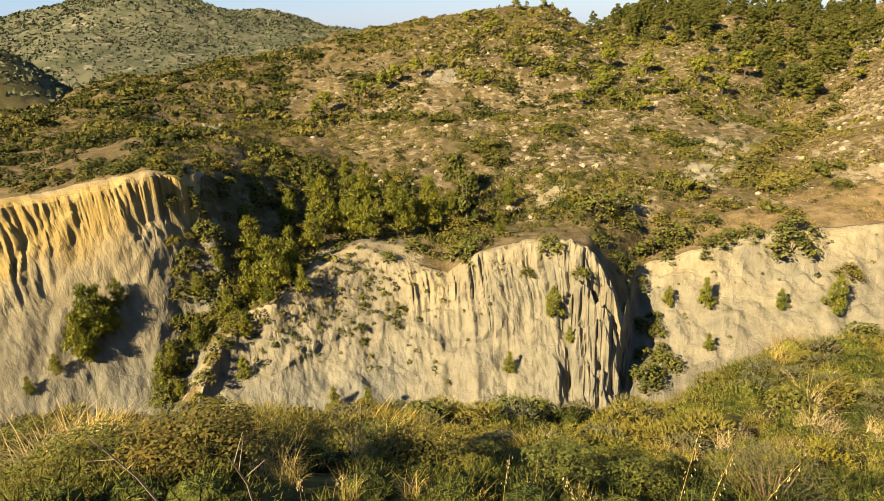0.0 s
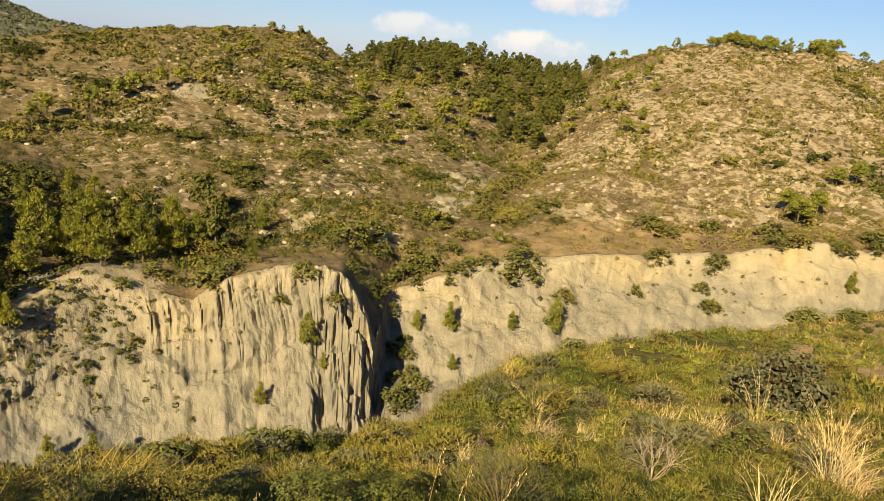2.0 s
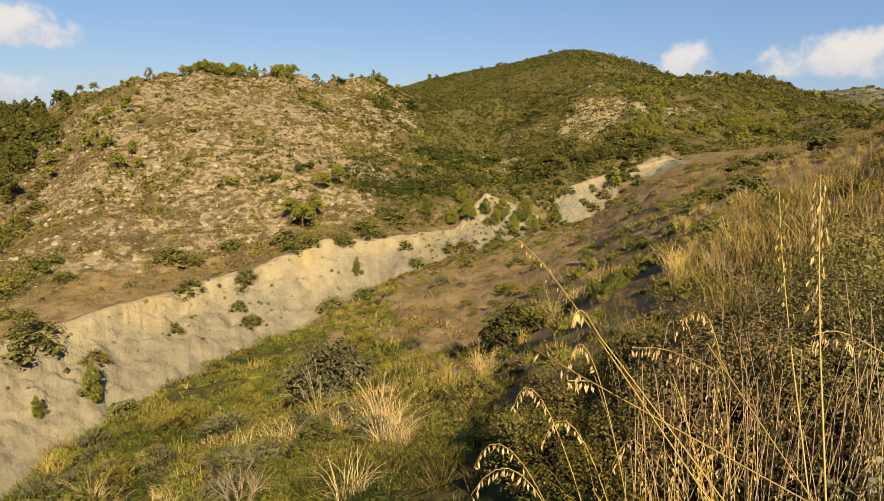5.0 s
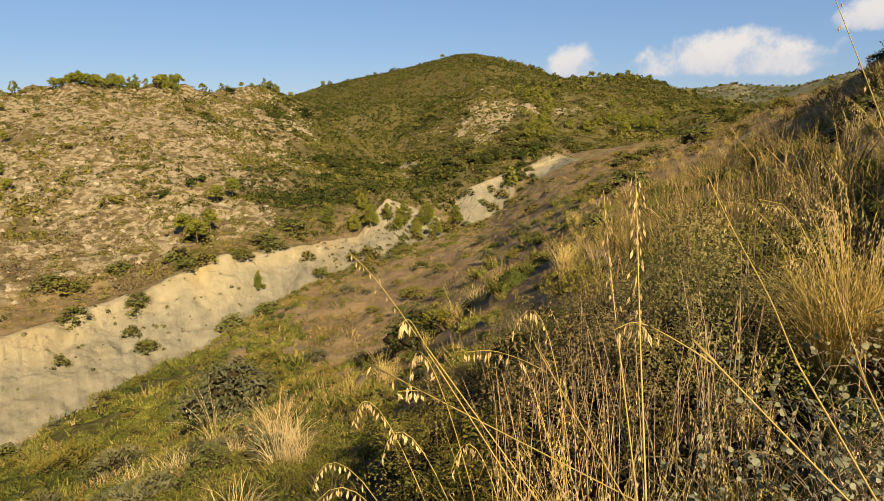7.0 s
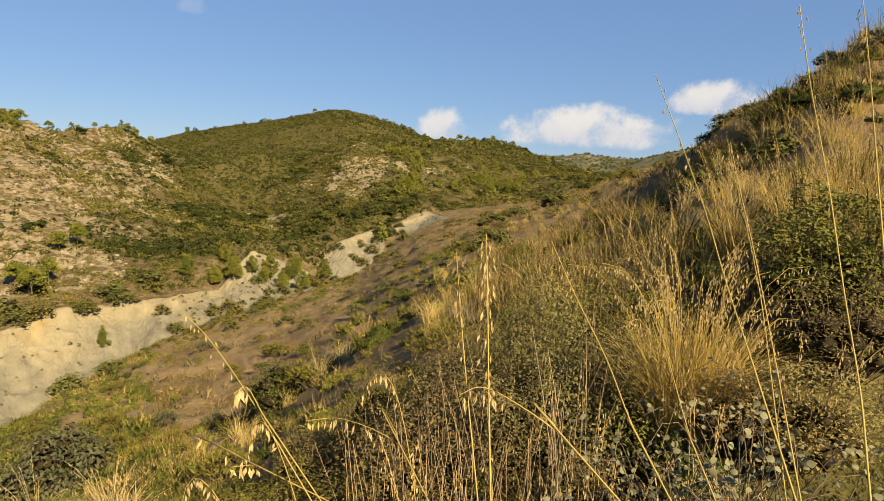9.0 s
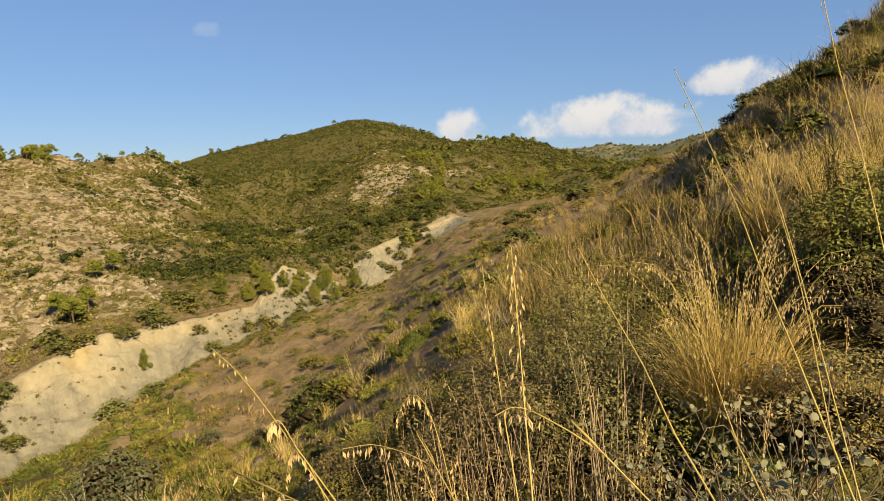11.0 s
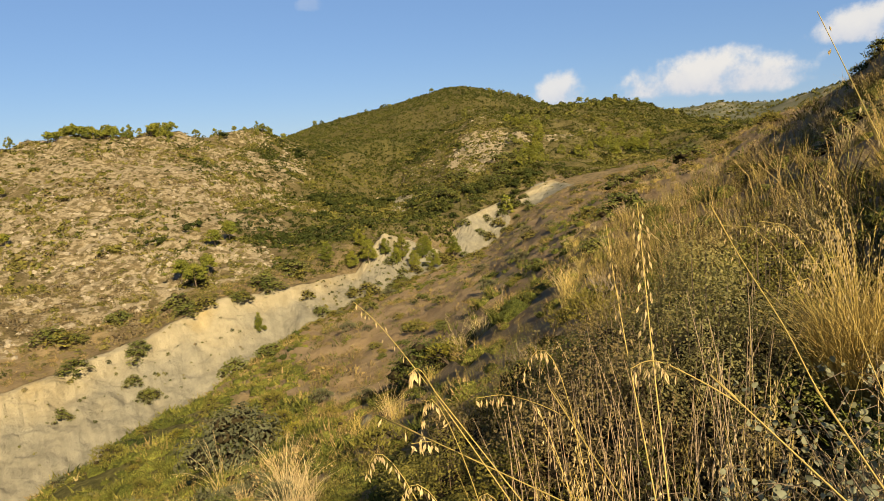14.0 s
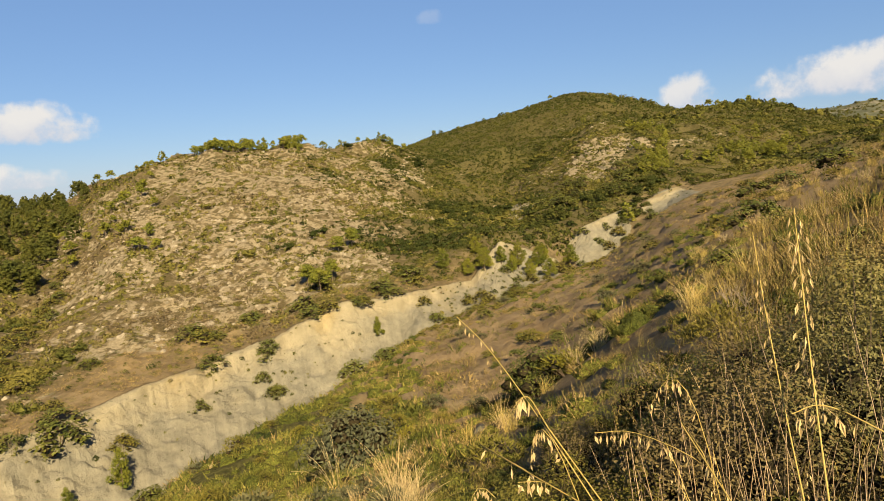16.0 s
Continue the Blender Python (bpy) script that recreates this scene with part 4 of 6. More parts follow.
BENCH_SHRUBS = [(41.5, 111, 5), (46.2, 115.5, 4), (54.9, 128, 5), (57.4, 133, 6), (32.3, 120.1, 4), (40.8, 127.3, 6), (45.1, 133.6, 6), (47.3, 137.2, 3), (33.9, 97, 4), (29.7, 99, 6), (23.6, 93, 4), (59.9, 142, 4.5),
                (59.4, 144, 7), (50.4, 123.6, 5), (51.8, 124.5, 5), (45.9, 114, 4.5), (40.1, 128.4, 6.5), (45.3, 134.8, 6), (42.1, 127.1, 4), (49.9, 129.4, 7), (51.4, 148.4, 8), (56.9, 136.6, 7), (54.6, 127.6, 4)]
for i, (b, r, s) in enumerate(BENCH_SHRUBS):
    shrub(b, r, s, ("dark", "olive")[i % 3 == 2], "shrubs on the terrace", "spreading green shrub on the terrace above the cliff", 0.62)
for i in range(40):
    b = rng.uniform(-24, 30)
    shrub(b, np.interp(b, [-24, -20, -8, 10, 16, 20, 30], [86, 84, 86, 86, 97, 100, 105]) + rng.uniform(0, 16), rng.uniform(2.2, 4.6), ("dark", "olive", "lime", "olive")[i % 4], "thicket behind the cliff", "dark green shrub in the thicket behind the cliff", 0.7)
for b, r, s in [(78.4, 200.6, 8), (77.0, 196.4, 7), (75.1, 189.5, 6.5), (72.7, 186.3, 6), (71.1, 185.8, 6), (80.5, 215, 6), (76, 205, 8), (73.6, 176, 6), (79.6, 208, 9)]:
    shrub(b, r, s * 0.55, "dark", "shrubs at the valley's head", "dark evergreen shrub at the head of the valley", 0.8)


for i in range(84):
    b = rng.uniform(-25.0, -21.0) if i < 24 else rng.uniform(-21.0, -14.0)
    row = int(np.argmin(np.abs(S0 - rng.uniform(6.35, 7.12))))
    shrub(b, RG[row, int(np.argmin(np.abs(bearings - b)))], rng.uniform(1.3, 2.8), ("dark", "lime", "dark", "olive")[i % 4], "thicket beside the tall cliff", "green shrub in the steep gully beside the tall cliff", 0.8, 0.2)
for b, r, sz, k in [(-26.2, 65.4, 2.2, "dark"), (-25.2, 66.2, 2.0, "lime"), (-24.2, 67.5, 2.6, "dark"), (-23.2, 69.0, 2.2, "olive"), (-22.3, 70.2, 2.6, "dark"), (-21.2, 71.4, 2.2, "lime"), (-20.2, 72.2, 2.4, "dark"), (-24.8, 77.2, 2.6, "dark"), (-25.6, 75.9, 2.2, "dark"), (-26.6, 74.0, 2.4, "dark"), (-27.6, 72.2, 2.2, "dark"), (-24.4, 78.4, 2.4, "dark"), (-21.8, 75.6, 2.6, "dark"), (-20.2, 75.8, 3.2, "dark"), (-17.4, 75.4, 2.8, "dark"), (-22.8, 74.4, 1.8, "lime"), (-25.4, 72.8, 1.6, "lime")]:
    shrub(b, r, sz, k, "thicket beside the tall cliff", {"dark": "dark green rounded bush at the foot of the tall cliff", "olive": "olive green bush at the foot of the tall cliff", "lime": "yellow-green bush at the foot of the tall cliff"}[k], 0.85, 0.1)
RIM_ROW = int(np.argmin(np.abs(S0 - 7.03)))
for i in range(60):
    b = rng.uniform(-43, -23.2)
    r = RG[RIM_ROW, int(np.argmin(np.abs(bearings - b)))] + 0.6 + 9 * rng.random() ** 1.8
    shrub(b, r, rng.uniform(1.3, 3.0), ("dark", "olive", "dark")[i % 3], "thicket above the tall cliff", "dark green shrub at the edge of the tall marl cliff", 0.65, 0.1)
for i in range(26):
    b = rng.uniform(71.5, 80)
    shrub(b, rng.uniform(222, 262), rng.uniform(4, 7.5), "dark", "shrubs at the valley's head", "dark evergreen shrub at the head of the valley", 0.7)
for i in range(22):
    t = i / 21
    shrub(25.5 + 6 * t + rng.normal(0, 0.5), 122 + 95 * t, rng.uniform(3, 5.5), ("dark", "olive")[i % 2], "shrubs in the side gully", "green shrub in the side gully", 0.75)
for i in range(22):
    b = rng.uniform(59, 82.5)
    shrub(b, np.interp(b, [57, 60, 66, 73, 77, 83.5], [118, 125, 140, 160, 185, 215]) + rng.uniform(-4, 8), rng.uniform(2.5, 5), ("dark", "olive")[i % 2], "shrubs along the stream", "green shrub along the stream bed", 0.75)


# ---- scrub on the hills, past counting ----
def cells_area():
    dth = np.radians(np.diff(np.append(bearings, bearings[0] + 360)))
    run = np.hypot(np.diff(RG, axis=0), np.diff(ZG, axis=0))
    return RG[:-1] * dth * run


AREA = cells_area()
INVIEW = (B2[:-1] < FAR_B - 0.3) & (B2[:-1] > NEAR_B)


def sow(density, r):
    """Places on the ground, as many to the square metre as density says."""
    w = (density[:-1] * AREA * INVIEW).ravel()
    count = int(w.sum())
    pick = r.choice(len(w), count, p=w / w.sum())
    i, j = pick // AREA.shape[1], pick % AREA.shape[1]
    k = (j + 1) % XG.shape[1]
    u, v = r.random(count), r.random(count)

    def at(g):
        return (g[i, j] * (1 - u) + g[i + 1, j] * u) * (1 - v) + (g[i, k] * (1 - u) + g[i + 1, k] * u) * v
    return np.stack([at(XG), at(YG), at(ZG)], -1), i, j


def tuft_base(n, seed, leaf, width, flat=0.8, upright=0.0):
    """A bush of n leaves about a metre across, as vertex rows."""
    r = np.random.default_rng(seed)
    d = unit(r.normal(size=(n, 3)))
    d[:, 2] = np.abs(d[:, 2]) * 0.95 + 0.02
    pos = d * (r.uniform(0.55, 1.0, n) ** 0.5)[:, None] * np.array([0.5, 0.5, flat * 0.6])
    v, f = leaves(pos, d, leaf, width, r)
    return v


def strew(name, places, sizes, tints, bases, mat, label, category, r, tall=None):
    """Many small plants as one mesh."""
    vs, ts = [], []
    which = r.integers(len(bases), size=len(places))
    ang = r.uniform(0, 2 * math.pi, len(places))
    tall = np.ones(len(places)) if tall is None else tall
    for q, base in enumerate(bases):
        sel = np.where(which == q)[0]
        c, s, sz = np.cos(ang[sel])[:, None], np.sin(ang[sel])[:, None], sizes[sel][:, None]
        x = (base[None, :, 0] * c - base[None, :, 1] * s) * sz + places[sel, 0][:, None]
        y = (base[None, :, 0] * s + base[None, :, 1] * c) * sz + places[sel, 1][:, None]
        z = base[None, :, 2] * sz * tall[sel][:, None] + places[sel, 2][:, None]
        vs.append(np.stack([x, y, z], -1).reshape(-1, 3))
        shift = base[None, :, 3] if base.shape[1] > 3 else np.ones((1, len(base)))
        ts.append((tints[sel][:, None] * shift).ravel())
    v = np.vstack(vs)
    me = tri_mesh(name, v, np.arange(len(v)).reshape(-1, 3), mat, np.concatenate(ts))
    return tagged(new(name, me), label, category, kind="stuff")


PATCH = fbm(X0 / 22, Y0 / 22, Z0 / 22 + 9, 3)
lowhill = np.where(B2 < -22.8, bell(S2, 7.02, 9.0, 0.04), bell(S2, 6.1, 9.0, 0.2))
dens = lowhill * (0.33 + 0.26 * PATCH)
dens *= 1 - 0.32 * bell(B3, 35, 54, 6) * bell(S2, 6.4, 9.2, 0.5)
dens *= 1 - 0.55 * bell(B2, 24, 44, 5) * bell(S2, 6.0, 6.8, 0.2)
dens += lowhill * 0.16 * bell(B3, -60, -12, 8)
dens += lowhill * 0.30 * bell(B3, 56, 75, 6)
CLUMP = fbm(X0 / 8, Y0 / 8, Z0 / 6 + 19, 3)
BAND = fbm(X0 / 30, Y0 / 30, Z0 / 5 + 29, 3)
dens += lowhill * 0.22 * bell(B3, 62, 98, 5)
dens *= np.clip(0.95 + 1.0 * CLUMP + 0.35 * BAND, 0.25, 2.3)
dens = np.clip(dens * 1.65, 0.05, 1.5) * lowhill * (1 - 0.55 * outcrop) * (1 - 0.9 * np.clip(cover_clay * 1.8 - 0.3, 0, 1) * bell(B2, 66, 86, 1))
rs_ = np.random.default_rng(21)
pts, ri, ci = sow(dens, rs_)
tint = np.clip(0.42 + 0.33 * bell(B3[ri, ci], 32, 58, 6) + 0.32 * PATCH[ri, ci] + 0.2 * rs_.normal(size=len(pts)) - 0.08 * bell(B2[ri, ci], -60, -10, 14) - 0.12 * bell(B2[ri, ci], 55, 70, 8), 0, 1)
size = np.exp(rs_.normal(0.08, 0.48, len(pts))) * (1 + 0.55 * np.clip(CLUMP[ri, ci] + 0.3, 0, 1))
size = np.clip(size * 0.9, 0.4, 2.0)
tint = np.clip(tint + 0.25 * BAND[ri, ci] - 0.03, 0, 1)
by = np.hypot(pts[:, 0], pts[:, 1]) < 165
strew("hill_scrub", pts[by], size[by], tint[by], [tuft_base(30, 300 + q, 0.20, 0.08) for q in range(6)], SCRUB, "olive and dark green scrub above the cliffs", "scrub", rs_)
strew("hill_scrub", pts[~by], size[~by], tint[~by], [tuft_base(9, 310 + q, 0.40, 0.17) for q in range(6)], SCRUB, "olive and dark green scrub covering the hillsides", "scrub", rs_)

uphill = bell(S2, 8.9, 11.15, 0.2) * bell(B2, 56, 119, 3)
pts, ri, ci = sow(uphill * np.clip(0.42 + 0.05 * PATCH - 0.10 * bell(B3, 72, 82, 4) * bell(S3, 8.8, 10.0, 0.4), 0.03, 1), rs_)
tint = np.clip(0.25 + 0.12 * PATCH[ri, ci] + 0.08 * rs_.normal(size=len(pts)), 0, 1)
size = np.exp(rs_.normal(0.30, 0.28, len(pts)))
strew("high_scrub", pts, size, tint, [tuft_base(6, 320 + q, 0.50, 0.21, 0.7) for q in range(5)], SCRUB, "even dark green scrub on the high round hill", "scrub", rs_)

woods = bell(S2, 9.2, 11.1, 0.3) * bell(B3, 79, 93, 3) * (0.02 + 0.02 * PATCH) + bell(S2, 8.9, 11.0, 0.2) * bell(B2, 96, 119, 3) * 0.01 + bell(S2, 11.3, 13.1, 0.3) * bell(B2, 92, 119, 3) * 0.007 + bell(S2, 10.75, 11.05, 0.1) * bell(B2, 62, 98, 2) * 0.003
pts, ri, ci = sow(np.clip(woods, 0, 1), rs_)
strew("far_woods", pts, rs_.uniform(2.6, 5.0, len(pts)), np.clip(rs_.normal(0.42, 0.15, len(pts)), 0, 1), [tuft_base(22, 340 + q, 0.36, 0.14, 1.2) for q in range(5)], SCRUB, "green pinewood on the far hillsides", "wood", rs_)
pts, ri, ci = sow(bell(S2, 10.3, 13.02, 0.1) * bell(B2, -60, -8, 2) * np.clip((0.0052 + 0.005 * PATCH) * np.clip(2600 / np.maximum(RG, 600), 1, 4), 0, 1), rs_)
strew("mountain_woods", pts, rs_.uniform(6, 14, len(pts)) * np.clip(np.hypot(pts[:, 0], pts[:, 1]) / 2500, 0.35, 1), np.clip(rs_.normal(0.3, 0.15, len(pts)), 0, 1), [tuft_base(3, 350 + q, 0.8, 0.36, 0.5) for q in range(4)], HAZED_LEAF, "grey-green woods on the distant mountain, haze in their colour", "wood", rs_)

# the dark pinewood in the hollow between the two hills, shade in its needles' colour
def bush_base(seed, lobes, leaf, width, flat, per):
    r = np.random.default_rng(seed)
    ls = [(0.36 * r.normal(), 0.36 * r.normal(), r.uniform(0.15, 0.5) * flat, r.uniform(0.2, 0.34)) for q in range(lobes)]
    v, f = lobe_leaves(ls, per, leaf, width, r, 0.9)
    heart, hf = joined(cores(ls, 0.72, 0.8))
    return np.concatenate([v[f].reshape(-1, 3), heart[hf].reshape(-1, 3)])


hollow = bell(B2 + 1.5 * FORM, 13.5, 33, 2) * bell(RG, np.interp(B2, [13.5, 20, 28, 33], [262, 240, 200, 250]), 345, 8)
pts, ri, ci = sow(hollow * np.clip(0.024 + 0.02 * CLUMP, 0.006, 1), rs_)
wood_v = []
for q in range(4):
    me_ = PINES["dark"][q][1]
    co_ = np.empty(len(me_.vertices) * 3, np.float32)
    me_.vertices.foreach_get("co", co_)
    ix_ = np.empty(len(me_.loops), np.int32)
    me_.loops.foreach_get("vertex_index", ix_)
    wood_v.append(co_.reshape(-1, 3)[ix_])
strew("pinewood", pts, rs_.uniform(4.5, 8.0, len(pts)), rs_.random(len(pts)), wood_v, SHADED_PINE, "dense dark green pinewood in the hollow between two hills", "wood", rs_)

# yellow-green young pines on the round hill's flank, and dark bushes along its foot
flank = bell(B2 + crag, 78.6, 88.5, 1.0) * bell(S2, 7.3, 8.0, 0.15) + 0.8 * bell(B2 + crag, 79.6, 83.0, 0.8) * bell(S2, 7.9, 8.9, 0.2) + 0.8 * bell(B2 + crag, 85.5, 92, 1.0) * bell(S2, 7.6, 8.5, 0.2)
pts, ri, ci = sow(flank * (1 - outcrop) * np.clip(0.022 + 0.03 * CLUMP, 0.003, 1), rs_)
young_v = []
for q in range(3):
    me_ = PINES["far tall"][q][1]
    co_ = np.empty(len(me_.vertices) * 3, np.float32)
    me_.vertices.foreach_get("co", co_)
    ix_ = np.empty(len(me_.loops), np.int32)
    me_.loops.foreach_get("vertex_index", ix_)
    young_v.append(co_.reshape(-1, 3)[ix_] * np.array([1.25, 1.25, 1.0]))
strew("flank_pinewood", pts, rs_.uniform(2.6, 5.2, len(pts)), rs_.random(len(pts)), young_v, PINE_LEAF, "young yellow-green pines on the round hill's flank", "wood", rs_)
foot_band = bell(B2 + 0.6 * crag, 72.2, 81.5, 0.7) * bell(S2, 6.75, 7.4, 0.12) + bell(B2, 78.4, 80.0, 0.4) * bell(S2, 5.6, 6.9, 0.2) + 0.6 * bell(B2, 61, 72, 1.5) * bell(S2, 7.3, 7.9, 0.2)
pts, ri, ci = sow(foot_band * (1 - np.clip(cover_clay * 1.8 - 0.3, 0, 1) * (S2 > 7)) * np.clip(0.04 + 0.05 * CLUMP, 0.008, 1), rs_)
strew("foot_bushes", pts, rs_.uniform(2.2, 4.4, len(pts)), np.clip(rs_.normal(0.12, 0.1, len(pts)), 0, 1), [bush_base(390 + q, 9, 0.12, 0.05, 0.8, 20) for q in range(5)], SCRUB, "dark green bushes along the foot of the round hill", "bushes", rs_)

# clumps of larger bushes on the hillsides
clumps = lowhill * np.clip((CLUMP - 0.15) * 3, 0, 1) * (0.011 + 0.03 * bell(B2, -60, -14, 8) + 0.012 * bell(B2, -14, 26, 6)) * np.clip(1 - 0.7 * bell(B3, 34, 56, 5), 0, 1) * (RG > 96)
pts, ri, ci = sow(clumps, rs_)
tint = np.clip(0.4 + 0.25 * rs_.normal(size=len(pts)) + 0.2 * BAND[ri, ci] + 0.06 * bell(B2[ri, ci], -60, -14, 8), 0, 0.85)
strew("hillside_bushes", pts, rs_.uniform(1.8, 4.0, len(pts)), tint, [bush_base(370 + q, 9, 0.12, 0.05, 0.8, 20) for q in range(5)], SCRUB, "clumps of dark and yellow-green bushes on the hillside", "bushes", rs_)

# stubble on the marl
bare = cliffy * bell(S2, 5.1, 6.0, 0.1)
pts, ri, ci = sow(bare * np.clip(0.05 + 0.07 * bell(B2, 20, 58, 3) + 0.25 * (PATCH + 0.1) + 0.3 * bell(B3, 57, 75, 3) + 0.6 * bell(B3, -16, -2, 4) * bell(S2, 5.35, 6.1, 0.2), 0.004, 1), rs_)
strew("cliff_tufts", pts, np.exp(rs_.normal(-0.7, 0.38, len(pts))), np.clip(rs_.normal(0.4, 0.25, len(pts)), 0, 1), [tuft_base(26, 360 + q, 0.30, 0.11) for q in range(4)], SCRUB, "small dark tufts dotted over the bare marl", "tufts", rs_)
pts, ri, ci = sow(bell(B2 + 0.6 * FORM, -20, -5.5, 1.5) * bell(S2, 5.45, 6.04, 0.08) * np.clip(0.42 + 0.4 * CLUMP, 0.05, 1), rs_)
strew("cliff_tufts", pts, rs_.uniform(0.5, 1.15, len(pts)), np.clip(rs_.normal(0.3, 0.2, len(pts)), 0, 0.8), [tuft_base(30, 366 + q, 0.26, 0.1) for q in range(4)], SCRUB, "dark round tufts dotted over the bluff's upper slope", "tufts", rs_)


# ---- stones on the rocky hill ----
def stone_base(seed):
    r = np.random.default_rng(seed)
    bm = bmesh.new()
    bmesh.ops.create_icosphere(bm, subdivisions=1, radius=0.5)
    for v in bm.verts:
        v.co *= r.uniform(0.7, 1.2)
        v.co.z *= 0.7
    out = np.array([[v.co[:] for v in f.verts] for f in bm.faces]).reshape(-1, 3)
    bm.free()
    return out


pts, ri, ci = sow(lowhill * np.clip(0.22 * (cover_rock - 0.12) * (1 + PATCH) + 0.08 * outcrop, 0, 1), rs_)
strew("scattered_boulders", pts, np.clip(np.exp(rs_.normal(-0.25, 0.5, len(pts))), 0.3, 1.7), rs_.random(len(pts)), [stone_base(380 + q) for q in range(5)], STONE, "pale beige boulders lying over the rocky hillside", "boulders", rs_)

# ---- the near slope ----
def blades(n, r, height, lean, width, reach=0.12, droop=0.35, segs=4):
    """Arching grass blades from one root, as vertices and quads."""
    ang, base_a = r.uniform(0, 6.283, n), r.uniform(0, 6.283, n)
    base_r = reach * np.sqrt(r.random(n))
    h = height * r.uniform(0.55, 1.1, n)
    ln = lean * r.uniform(0.15, 1.0, n) ** 0.8
    t = np.linspace(0, 1, segs + 1)[None, :]
    out = base_r[:, None] * np.cos(ang - base_a)[:, None] * 0 + (ln * h)[:, None] * t ** 1.6
    x = (base_r * np.cos(base_a))[:, None] + out * np.cos(ang)[:, None]
    y = (base_r * np.sin(base_a))[:, None] + out * np.sin(ang)[:, None]
    z = h[:, None] * (t - droop * (ln * 0.9)[:, None] * t ** 3) - 0.03
    w = width * (1 - t * 0.85) * r.uniform(0.6, 1.3, n)[:, None]
    face = ang + r.normal(0, 0.8, n) + 1.57
    dx, dy = np.cos(face)[:, None] * w, np.sin(face)[:, None] * w
    v = np.stack([np.stack([x - dx, y - dy, z], -1), np.stack([x + dx, y + dy, z], -1)], 2).reshape(n, -1, 3)
    k = 2 * (segs + 1)
    f = [(b * k + 2 * i, b * k + 2 * i + 1, b * k + 2 * i + 3, b * k + 2 * i + 2) for b in range(n) for i in range(segs)]
    return v.reshape(-1, 3), np.array(f)


def panicle(path, count, r, size, hang=False):
    """Drooping spikelets hung along the last part of a stalk; quads."""
    path = np.asarray(path, float)
    vs, fs, base = [], [], 0
    for i in range(count):
        u = (i + r.random()) / count
        q = u * (len(path) - 1)
        a = int(min(q, len(path) - 2))
        p = path[a] + (path[a + 1] - path[a]) * (q - a)
        side = unit(r.normal(size=3)) * size * r.uniform(0.2, 1.1)
        tip = p + side * np.array([1, 1, 0.2]) + np.array([0, 0, -size * r.uniform(0.1, 0.8)])
        down = unit(np.array([side[0] * 0.4, side[1] * 0.4, -size])) * size * r.uniform(0.7, 1.2)
        if hang:
            tip = p + side * np.array([0.35, 0.35, 0.0]) - np.array([0, 0, size * r.uniform(0.1, 0.4)])
            down = unit(np.array([0, 0, -1]) + 0.22 * r.normal(size=3)) * size * r.uniform(0.8, 1.3)
        w = unit(np.cross(down, r.normal(size=3))) * size * 0.17
        w2 = unit(np.cross(down, w)) * size * 0.13
        vs.append(np.array([tip, tip + down * 0.45 + w, tip + down, tip + down * 0.45 - w, tip, tip + down * 0.45 + w2, tip + down, tip + down * 0.45 - w2,
                            p, p + w * 0.12, tip + w * 0.12, tip]))
        fs += [(base, base + 1, base + 2, base + 3), (base + 4, base + 5, base + 6, base + 7), (base + 8, base + 9, base + 10, base + 11)]
        base += 12
    return np.vstack(vs), np.array(fs)


def tuft_mesh(name, seed, n, height, lean, width, mat, reach=0.12, droop=0.35):
    v, f = blades(n, np.random.default_rng(seed), height, lean, width, reach, droop, 3)
    return tri_mesh(name, v, f, mat)


TUFTS = {"straw": [tuft_mesh("blade_clump", 500 + q, 78, 0.62, 0.95, 0.0044, STRAW, 0.14, 0.5) for q in range(3)],
         "gold": [tuft_mesh("blade_clump", 510 + q, 80, 0.66, 0.85, 0.0042, GOLD, 0.14, 0.4) for q in range(2)],
         "green": [tuft_mesh("blade_clump", 520 + q, 84, 0.42, 0.7, 0.0044, GREEN_BLADE, 0.16, 0.5) for q in range(2)]}
HEADS = []
for q in range(3):
    r_ = np.random.default_rng(530 + q)
    stalks, heads = [], []
    for i in range(11):
        a, ln, h = r_.uniform(0, 6.28), r_.uniform(0.2, 0.75), r_.uniform(0.7, 0.95)
        path = [(math.cos(a) * ln * t ** 1.7 * h + 0.05 * math.cos(a), math.sin(a) * ln * t ** 1.7 * h + 0.05 * math.sin(a), h * (t - 0.25 * ln * t ** 4)) for t in np.linspace(0, 1, 6)]
        stalks.append(tube(path, np.linspace(0.0032, 0.0014, 6), 3))
        heads.append(panicle(path[3:], 9, r_, 0.024))
    HEADS.append((tri_mesh("stalk_clump", *joined(stalks), STRAW), tri_mesh("seed_clump", *joined(heads), STRAW)))


def tuft(bearing, r, size, kind, group, label, headed=False):
    top = new("grass_tuft")
    part("blade_clump", TUFTS[kind][int(rng.integers(len(TUFTS[kind])))], top)
    top.children[0]["kind"] = "stuff"
    if headed:
        st, hd = HEADS[int(rng.integers(3))]
        tagged(part("stalk_clump", st, top), kind="stuff")
        tagged(part("seed_clump", hd, top, "pale drooping seed heads"), kind="stuff")
    top.matrix_world = Matrix.Translation(spot(bearing, r)) @ Matrix.Rotation(rng.uniform(0, 6.28), 4, "Z") @ Matrix.Diagonal((size, size, size, 1))
    return tagged(top, label, "grass", group)


